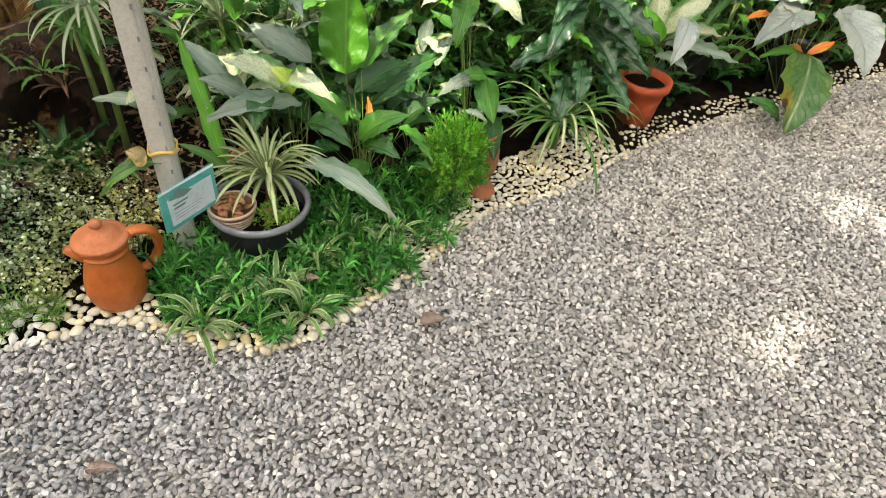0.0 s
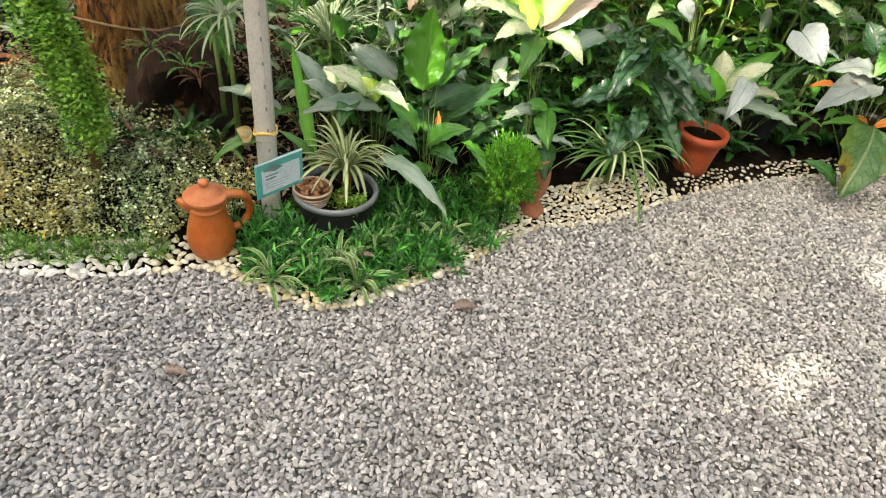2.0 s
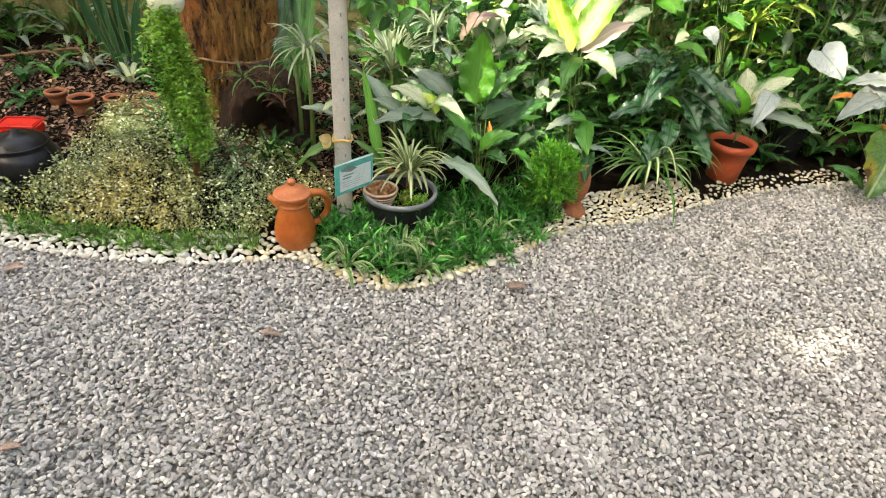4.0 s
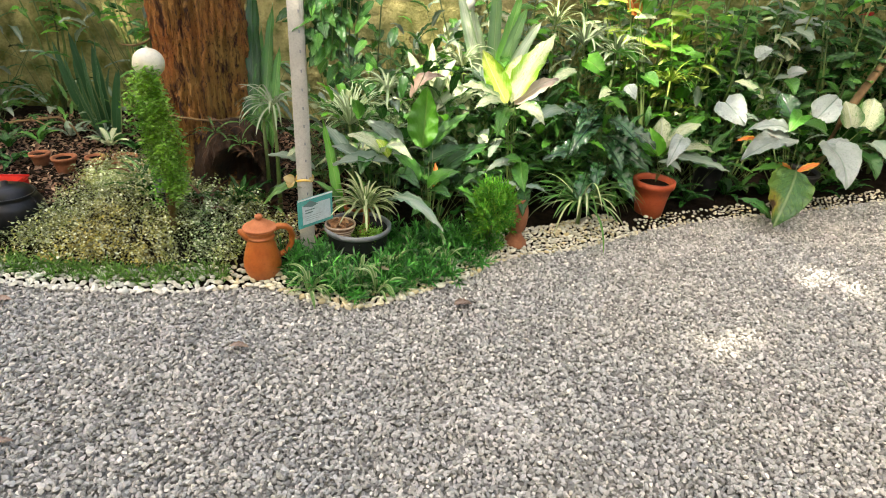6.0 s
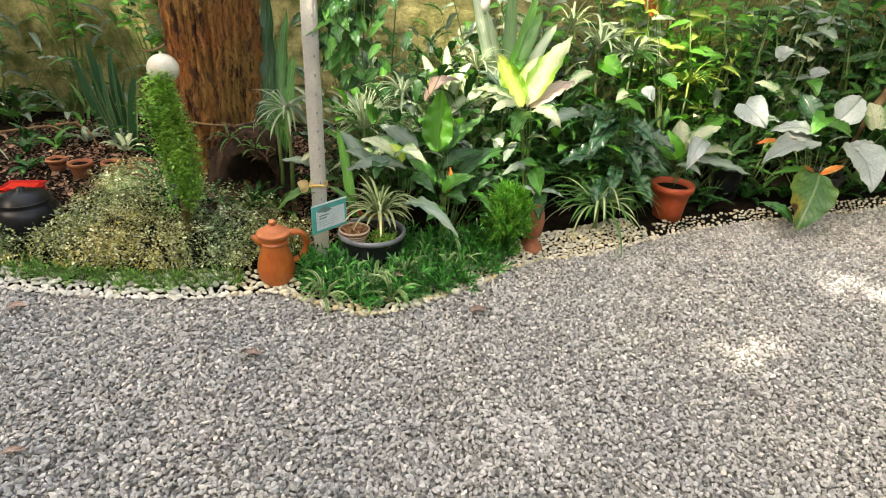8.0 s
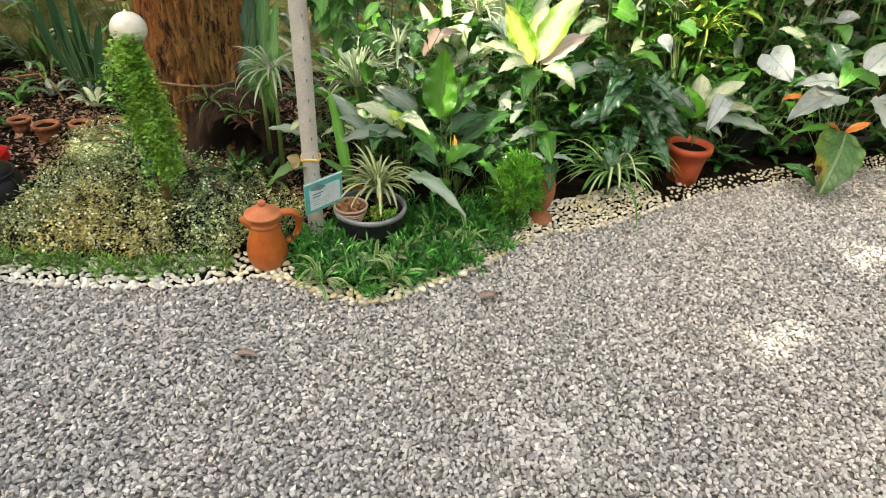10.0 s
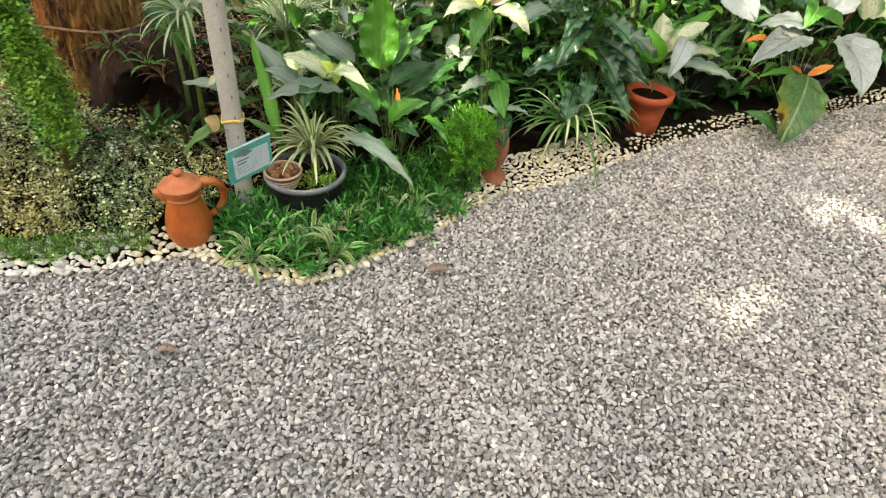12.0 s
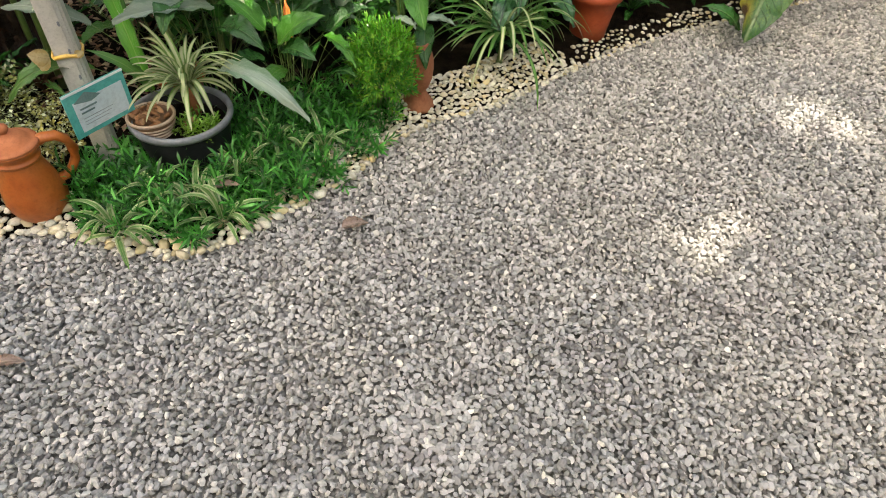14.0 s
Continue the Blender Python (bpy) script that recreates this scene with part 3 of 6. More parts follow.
def carpet(name, poly, step, temps, material, label, category, size=(0.8, 1.25), tilt=0.35, sink=0.0, keep=None):
    lo, hi = np.min(poly, 0), np.max(poly, 0)
    X, Y = np.meshgrid(np.arange(lo[0], hi[0], step), np.arange(lo[1], hi[1], step))
    p = np.stack([X.ravel(), Y.ravel()], 1) + rng.uniform(-0.6, 0.6, (X.size, 2)) * step
    p = p[inside(p, poly)]
    if keep is not None:
        p = p[keep(p)]
    pick = rng.integers(0, len(temps), len(p))
    pairs = []
    for k, t in enumerate(temps):
        q = p[pick == k]
        m = turns(rng, len(q), tilt) * rng.uniform(*size, len(q))[:, None, None]
        pairs.append(scatter(t, m, np.column_stack([q, bed_height(q) - sink])))
    v, f = joined(pairs)
    return tagged(part(name, fast_mesh(name, v, f, material, False)), label, category, kind="stuff")


def clear_of(*rounds):
    def keep(p):
        ok = np.ones(len(p), bool)
        for x, y, r in rounds:
            ok &= (p[:, 0] - x) ** 2 + (p[:, 1] - y) ** 2 > r * r
        return ok
    return keep


UNDER = surface("understory_leaf", (0.016, 0.075, 0.014), (0.035, 0.13, 0.022), 5, 0.3, 0.1, 0.002, "island", (0.05, 0.17, 0.03), 0.4, transl=0.2)
JUG, POT, POST = (-0.846, 1.292), (-0.53, 1.60), (-0.735, 1.50)


def make_carpets():
    moss = [needle_sprig(18, 0.08, 0.036, 0.0033, 0.7, s) for s in range(5)]
    lobe = [(-0.80, 1.27), (-0.70, 1.255), (-0.54, 1.215), (-0.41, 1.22), (-0.30, 1.29), (-0.19, 1.43), (-0.04, 1.63), (0.04, 1.80), (0.10, 1.93),
            (-0.02, 2.05), (-0.25, 2.0), (-0.36, 1.85), (-0.52, 1.82), (-0.7, 1.7), (-0.78, 1.5)]
    carpet("needle_groundcover", lobe, 0.0235, moss, MOSS, "dense dark-green needle-leaved groundcover filling the front of the bed", "groundcover", (0.5, 1.5), 0.5,
           0.012, clear_of((*POT, 0.135), (*POST, 0.045), (*JUG, 0.09)))
    turf = [needle_sprig(11, 0.034, 0.028, 0.0022, 0.7, s + 10) for s in range(3)]
    strip = [(-2.6, 0.78), (-2.3, 0.83), (-1.835, 0.898), (-1.6, 0.945), (-1.367, 1.0), (-1.128, 1.08), (-0.94, 1.19), (-1.0, 1.24), (-1.2, 1.14), (-1.6, 1.02), (-2.05, 0.96), (-2.6, 1.0)]
    carpet("low_turf", strip, 0.017, turf, TURF, "low mossy green turf strip behind white pebbles", "grass", (0.5, 1.6), 0.4, 0.004)
    r = np.random.default_rng(8)
    small = []
    for s in range(5):
        v, f = [], []
        for i in range(16):
            a, h = i * 2.4, r.uniform(0.012, 0.085) ** 0.9
            o = np.array((r.uniform(-0.014, 0.014), r.uniform(-0.014, 0.014), h))
            el = r.uniform(-0.2, 0.7)
            d = np.array((math.cos(a) * math.cos(el), math.sin(a) * math.cos(el), math.sin(el)))
            sd = np.array((-math.sin(a), math.cos(a), 0))
            ln, w = r.uniform(0.007, 0.013), r.uniform(0.003, 0.0052)
            k = len(v)
            v += [o, o + d * ln * 0.5 + sd * w + (0, 0, 0.001), o + d * ln, o + d * ln * 0.5 - sd * w + (0, 0, 0.001)]
            f += [(k, k + 1, k + 2), (k, k + 2, k + 3)]
        small.append((np.array(v), np.array(f)))
    mound = [(-2.35, 0.93), (-2.0, 0.97), (-1.6, 1.01), (-1.2, 1.12), (-0.97, 1.24), (-0.84, 1.42), (-0.86, 1.62), (-1.15, 1.74), (-1.5, 1.76), (-1.72, 2.0), (-2.1, 2.12), (-2.3, 1.9), (-2.05, 1.5), (-1.98, 1.25), (-2.02, 1.08), (-2.35, 1.02)]
    carpet("variegated_groundcover", mound, 0.0165, small, PILEA, "mound of tiny cream-edged green and yellowish leaves", "groundcover", (0.55, 1.5), 0.45, 0.008,
           lambda p: clear_of((*JUG, 0.10), (*POST, 0.06))(p) & (np.array([noise.noise((x * 11, y * 11, 3.0)) for x, y in p]) > -0.16))
    under = []
    for s in range(5):
        v, f = [], []
        for i in range(7):
            a, h = i * 2.4 + s, r.uniform(0.05, 0.30)
            out = np.array((math.cos(a), math.sin(a), 0.0))
            side = np.array((-math.sin(a), math.cos(a), 0.0)) * r.uniform(0.012, 0.024)
            o = out * r.uniform(0.01, 0.05) + np.array((0, 0, h))
            ln, dip = r.uniform(0.07, 0.13), r.uniform(-0.03, 0.03)
            k = len(v)
            v += [o, o + out * ln * 0.45 + side + (0, 0, 0.012), o + out * ln * 0.45 + (0, 0, 0.006), o + out * ln * 0.45 - side + (0, 0, 0.012), o + out * ln + (0, 0, dip)]
            f += [(k, k + 1, k + 2), (k, k + 2, k + 3), (k + 2, k + 1, k + 4), (k + 3, k + 2, k + 4)]
        under.append((np.array(v), np.array(f)))
    deep = [(-0.55, 2.1), (-0.2, 2.25), (0.05, 2.4), (0.35, 2.7), (0.60, 3.0), (0.95, 3.28), (1.5, 3.7), (2.2, 4.15), (2.9, 4.7), (0.0, 3.85), (-1.0, 3.55), (-1.15, 2.5), (-0.8, 2.1)]
    carpet("understory_leaves", deep, 0.062, under, UNDER, "dark green understory leaves crowding the shaded bed", "undergrowth", (0.7, 1.3), 0.3, 0.0)
    flake = []
    for s in range(4):
        a = r.uniform(0.6, 1.4)
        flake.append((np.array([(0, -0.5, 0), (0.22 * a, 0, 0.12), (0, 0.5, 0.02), (-0.25, 0.05, 0.10)]), np.array([(0, 1, 2), (0, 2, 3)])))
    litter_area = [(-3.6, 1.6), (-2.9, 1.3), (-2.1, 1.1), (-2.2, 1.9), (-1.6, 2.1), (-1.1, 1.7), (-0.8, 1.55), (-0.7, 1.9), (-1.0, 2.6), (-1.4, 3.4), (-3.6, 2.8)]
    carpet("leaf_litter", litter_area, 0.026, flake, LITTER, "brown dead leaves lying on the bed soil", "leaf litter", (0.018, 0.048), 0.4, -0.006)


# ---- wall behind the bed ----
def make_wall():
    a, b = Vector((-5.2, wall_y(-5.2), 0)), Vector((5.2, wall_y(5.2), 0))
    n = Vector((-WALL_DIR.y, WALL_DIR.x, 0))
    rows, cols = 150, 420
    v = []
    for k, off in enumerate((0.0, 0.18)):
        for i in range(rows):
            for j in range(cols):
                q = a.lerp(b, j / (cols - 1)) + n * off
                z = -0.05 + 2.75 * i / (rows - 1)
                if k == 0:
                    along, course = 10.8 * j / (cols - 1), math.floor((z + 0.05) / 0.2)
                    joint = min((z + 0.05) % 0.2, 0.2 - (z + 0.05) % 0.2)
                    across = (along + 0.2 * (course % 2)) % 0.4
                    joint = min(joint, across, 0.4 - across)
                    q -= n * (0.014 * noise.noise((along * 4, z * 3.2, 2.0)) + 0.006 * noise.noise((along * 17, z * 17, 5.0)) - 0.012 * max(0.0, 1 - joint / 0.022))
                v.append((q.x, q.y, z))
    m = rows * cols
    f = grid_faces(rows, cols) + [tuple(m + i for i in q[::-1]) for q in grid_faces(rows, cols)]
    top = (rows - 1) * cols
    f += [(top + j, top + j + 1, m + top + j + 1, m + top + j) for j in range(cols - 1)]
    tagged(part("wall_north", fast_mesh("wall_north", v, f, WALL_MAT)), "old mossy concrete-block garden wall with sunken joints", "wall", kind="structure")
    q = Vector((-0.62, wall_y(-0.62), 0)) - n * 0.045
    pipe = tagged(new("wall_pipe"), "old grey drain pipe fixed upright on the garden wall", "pipe")
    pipe.location = (q.x, q.y, 0)
    part("pipe", tube("pipe", [(0, 0, 0.0), (0.005, 0, 1.2), (0, 0, 2.6)], [0.028] * 3, POST_PAINT, 14), pipe)
    part("pipe_joint", tube("pipe_joint", [(0.004, 0, 0.93), (0.004, 0, 1.02)], [0.034, 0.034], POST_PAINT, 14), pipe)


# ---- tree ----
def make_tree():
    tree = tagged(new("tree"), "big old tree trunk with flaking red-brown bark", "tree")
    tree.location = TRUNK
    rows, cols = 300, 230
    v = []
    for i in range(rows):
        z = 3.2 * (i / (rows - 1)) ** 1.15 - 0.04
        for j in range(cols):
            a = 2 * math.pi * j / cols
            r = 0.205 + 0.02 * math.exp(-((z - 2.6) ** 2)) + 0.10 * math.exp(-max(z, 0) / 0.13)
            r += 0.035 * math.exp(-max(z, 0) / 0.25) * math.sin(5 * a + 1.0)
            c = Vector((math.cos(a), math.sin(a), 0))
            ridge = noise.noise((c.x * 2.5, c.y * 2.5, z * 0.7)) * 0.02 + (0.5 - abs(noise.noise((c.x * 8, c.y * 8, z * 1.9)))) * 0.06 - 0.018
            flake = (0.4 - abs(noise.noise((c.x * 17, c.y * 17, z * 8.0)))) * 0.04 + 0.010 * noise.noise((c.x * 30, c.y * 30, z * 22))
            r += ridge + flake
            v.append((r * c.x + 0.02 * math.sin(z * 1.3), r * c.y, z))
    part("trunk", fast_mesh("trunk", v, grid_faces(rows, cols, True), BARK), tree)
    for k in range(7):
        a = k * 0.9 + 0.3
        d = Vector((math.cos(a), math.sin(a), 0))
        ln = 0.40 + 0.1 * math.sin(k * 3)
        pts = [d * (0.17 + ln * s) + Vector((0.03 * math.sin(6 * s + k), 0.03 * math.cos(5 * s + k), 0.17 * (1 - s) ** 2 - 0.015)) for s in (0, 0.2, 0.4, 0.6, 0.8, 1.0)]
        part("root", tube("root", pts, [0.05, 0.042, 0.034, 0.027, 0.02, 0.01], BARK, 10), tree)
    # swollen buttress at the foot with an arched hollow
    rows, cols = 70, 110
    v = []
    for i in range(rows):
        z = -0.06 + 0.50 * i / (rows - 1)
        for j in range(cols):
            a = 2 * math.pi * j / cols
            c = Vector((math.cos(a), math.sin(a), 0))
            k = math.sqrt(max(0.02, 1 - max(0.0, z / 0.44) ** 3.2))
            rr = 1 + 0.20 * noise.noise((c.x * 3, c.y * 3, z * 4)) + 0.16 * noise.noise((c.x * 9, c.y * 9, z * 7)) + 0.10 * noise.noise((c.x * 22, c.y * 22, z * 20)) + 0.15 * math.exp(-max(z, 0) / 0.09)
            p = Vector((0.235 + 0.205 * k * rr * c.x, -0.11 + 0.205 * k * rr * c.y, z))
            hole = ((p.x - 0.31 + 0.02 * math.sin(z * 20)) / 0.10) ** 2 + (max(0.0, z - 0.12) / 0.19) ** 2
            if c.y < 0 and hole < 1.25:
                p.y += 0.22 * min(1.0, (1.25 - hole) / 0.3)
            v.append(p)
    v.append((0.235, -0.11, 0.445))
    f = grid_faces(rows, cols, True) + [((rows - 1) * cols + j, (rows - 1) * cols + (j + 1) % cols, rows * cols, rows * cols) for j in range(cols)]
    bm = bmesh.new()
    bv = [bm.verts.new(p) for p in v]
    for q in f:
        bm.faces.new([bv[i] for i in dict.fromkeys(q)])
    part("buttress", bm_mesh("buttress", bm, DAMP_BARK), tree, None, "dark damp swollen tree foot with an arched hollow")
    ring = [(0.262 * math.cos(a), 0.262 * math.sin(a), 0.45 + 0.012 * math.sin(3 * a)) for a in np.linspace(0, 6.283, 30)]
    part("tied_cord", tube("tied_cord", ring, [0.006] * 30, WOOD, 6), tree, None, "thin brown cord tied round the trunk")


TRUNK = (-1.595, 2.02, 0.06)


# ---- the jug, the post with its sign, and the pots ----
def make_jug():
    jug = tagged(new("clay_jug"), "orange terracotta water jug with lid, at the pebble edge", "jug")
    jug.location, jug.rotation_euler, jug.scale = (*JUG, 0.012), (0, 0, radians(38)), (0.92, 0.92, 0.94)
    part("body", lathe("body", [(0, 0), (0.060, 0), (0.066, 0.004), (0.074, 0.018), (0.083, 0.042), (0.0865, 0.066), (0.085, 0.09), (0.079, 0.118), (0.071, 0.146), (0.0635, 0.172), (0.0590, 0.192), (0.0585, 0.198),
                                (0.0640, 0.200), (0.0655, 0.204), (0.0640, 0.208), (0.0600, 0.210), (0.0605, 0.218), (0.066, 0.229), (0.0725, 0.236), (0.0745, 0.241), (0.068, 0.243), (0.057, 0.225), (0.053, 0.19), (0, 0.188)], TERRA, 64, 0.006), jug)
    lid = part("lid", lathe("lid", [(0.054, 0.238), (0.074, 0.2425), (0.0775, 0.247), (0.076, 0.252), (0.066, 0.2545), (0.058, 0.257), (0.050, 0.266), (0.036, 0.277), (0.020, 0.283), (0.012, 0.284), (0, 0.284)], TERRA_LID, 56), jug)
    part("knob", lathe("knob", [(0.011, 0.281), (0.010, 0.288), (0.0165, 0.293), (0.0185, 0.300), (0.015, 0.307), (0.008, 0.311), (0, 0.312)], TERRA_LID, 24), lid)
    pts = [(0.056, 0, 0.234), (0.085, 0, 0.243), (0.115, 0, 0.240), (0.137, 0, 0.222), (0.146, 0, 0.188), (0.140, 0, 0.152), (0.122, 0, 0.122), (0.100, 0, 0.104), (0.076, 0, 0.098)]
    part("handle", tube("handle", pts, [0.016, 0.015, 0.0145, 0.0145, 0.014, 0.0135, 0.013, 0.013, 0.014], TERRA, 14, 1.2), jug)
    sp = [(-0.05, 0, 0.208), (-0.070, 0, 0.224), (-0.085, 0, 0.235), (-0.096, 0, 0.241)]
    part("spout", tube("spout", sp, [0.026, 0.021, 0.015, 0.009], TERRA, 14, 1.1), jug)
    for k in range(3):
        a = radians(-62 + 26 * k)
        m = Matrix.Translation((0.081 * math.cos(a) * 0.97, 0.081 * math.sin(a) * 0.97, 0.045 + 0.012 * (k % 2))) @ pose(0, 0, 0, 0, 0, math.degrees(a))
        flower = [(0, 0, 0.0)] + [((0.0035), (0.009 if i % 2 else 0.0045) * math.cos(i * math.pi / 5), (0.009 if i % 2 else 0.0045) * math.sin(i * math.pi / 5)) for i in range(10)]
        flower[0] = (0.006, 0, 0)
        f = [(0, 1 + i, 1 + (i + 1) % 10) for i in range(10)]
        part("moulded_flower", fast_mesh("moulded_flower", flower, f, TERRA_OLD), jug, m)


def make_post():
    post = tagged(new("metal_post"), "upright grey-painted square metal post standing in the bed", "post")
    post.location, post.rotation_euler = (*POST, 0.0), (0, 0, radians(24))
    part("shaft", rounded_box("shaft", (0.062, 0.052, 2.7), POST_PAINT, 0.006, Matrix.Translation((0, 0, 1.33))), post)
    part("edge_strip", rounded_box("edge_strip", (0.010, 0.006, 2.68), POST_PAINT, 0.002, Matrix.Translation((0.012, -0.0285, 1.33))), post)
    for k in range(16):
        part("rivet", rounded_box("rivet", (0.005, 0.005, 0.012), RIM_PLASTIC, 0.001, Matrix.Translation((0.012, -0.033, 0.35 + 0.075 * k))), post)
    rib = tagged(new("ribbon"), "yellow ribbon tied in a bow round the grey post", "ribbon")
    rib.location = (POST[0], POST[1], 0.41)
    a = radians(24)
    loop = []
    for i in range(25):
        t = 2 * math.pi * i / 24
        k = 1 / max(abs(math.cos(t)) / 0.036, abs(math.sin(t)) / 0.031)
        q = Vector((k * math.cos(t), k * math.sin(t), 0.002 * math.sin(3 * t)))
        loop.append(Matrix.Rotation(a, 3, "Z") @ q)
    part("band", tube("band", loop, [0.006] * 25, RIBBON, 6, 0.5), rib)
    for tip, w in (((-0.068, -0.062, 0.016), 0.045), ((-0.062, -0.056, -0.03), 0.035), ((0.055, -0.012, 0.012), 0.02)):
        b = (-0.026, -0.042, 0) if tip[0] < 0 else (0.032, -0.018, 0)
        part("bow_loop", leaf_mesh("ovate", L_YFLOWER, 0.15, 0.2, 0.03, int(w * 100)), rib, span(b, tip, w, (0.2, -0.9, 0.4)))
    sign = tagged(new("plant_sign"), "small laminated teal-bordered plant sign fixed to the post", "sign")
    o, ux = Vector((-0.655, 1.435, 0.299)), Vector((0.42, 0.90, 0)).normalized()
    uy = Vector((0, 0, 1))
    un = ux.cross(uy)
    base = Matrix((ux, uy, un)).transposed().to_4x4()
    base.translation = o
    sign.matrix_world = base

    def plate(name, w, h, z, material, x=0, y=0, thick=0.002, parent=sign, label=""):
        return part(name, rounded_box(name, (w, h, thick), material, min(0.0008, thick * 0.4), Matrix.Translation((x, y, z))), parent, None, label)
    card = plate("card", 0.185, 0.132, 0.0, SIGN_TEAL, thick=0.004)
    plate("light_panel", 0.150, 0.088, 0.0035, SIGN_PALE, 0.004, -0.008, 0.0015, card)
    plate("white_edge", 0.185, 0.007, 0.0035, SIGN_WHITE, 0, 0.0625, 0.0015, card)
    bm = bmesh.new()
    for q in ((-0.07, 0.034), (-0.03, 0.054), (0.012, 0.03), (-0.02, 0.022)):
        bm.verts.new((*q, 0.0052))
    bm.faces.new(bm.verts)
    part("dark_emblem", bm_mesh("dark_emblem", bm, SIGN_DARK, False), card)
    for k, (w, y) in enumerate(((0.05, 0.012), (0.04, 0.0), (0.09, -0.016), (0.085, -0.025), (0.07, -0.034))):
        plate("text_bar", w, 0.005 if k < 2 else 0.002, 0.0052, SIGN_DARK if k < 2 else SIGN_GREY, -0.058 + w / 2, y, 0.001, card)


RIBBON = surface("yellow_ribbon", (0.78, 0.46, 0.08), (0.85, 0.6, 0.2), 30, 0.5, 0.2, 0.002)
SIGN_TEAL = surface("teal_print", (0.05, 0.36, 0.33), (0.12, 0.48, 0.42), 12, 0.3, 0.02, 0.001)
SIGN_PALE = surface("pale_print", (0.55, 0.64, 0.66), (0.68, 0.74, 0.76), 8, 0.3, 0.02, 0.001)
SIGN_WHITE = surface("white_print", (0.8, 0.82, 0.8), (0.75, 0.78, 0.77), 8, 0.3, 0.02, 0.001)
SIGN_DARK = surface("dark_print", (0.12, 0.2, 0.19), (0.18, 0.26, 0.25), 20, 0.4, 0.02, 0.001)
SIGN_GREY = surface("grey_print", (0.3, 0.35, 0.36), (0.36, 0.4, 0.4), 20, 0.4, 0.02, 0.001)


def pot_profile(rb, rt, h, rim, lip=0.008, wall=0.006):
    return [(0, 0), (rb, 0), (rb + (rt - rb) * 0.5, h * 0.5), (rt, h - rim), (rt + lip, h - rim), (rt + lip * 1.2, h), (rt - wall, h), (rt - wall * 1.5, h - rim), (rb, h * 0.35), (0, h * 0.35)]


def soil_disc(name, r, z, parent, material=None):
    prof = [(0, z + 0.006), (r * 0.4, z + 0.008), (r * 0.8, z + 0.003), (r, z - 0.004)]
    return part(name, lathe(name, prof, material or SOIL, 28, 0.0), parent)


def flower_pot(name, label, x, y, z, rb, rt, h, rim, material, category="flower pot", lip=0.008, group=""):
    ob = tagged(new(name), label, category, group)
    ob.location = (x, y, z)
    part("body", lathe("body", pot_profile(rb, rt, h, rim, lip), material, 48, 0.004), ob)
    soil_disc("soil", rt - 0.005, h - rim * 0.8, ob)
    return ob


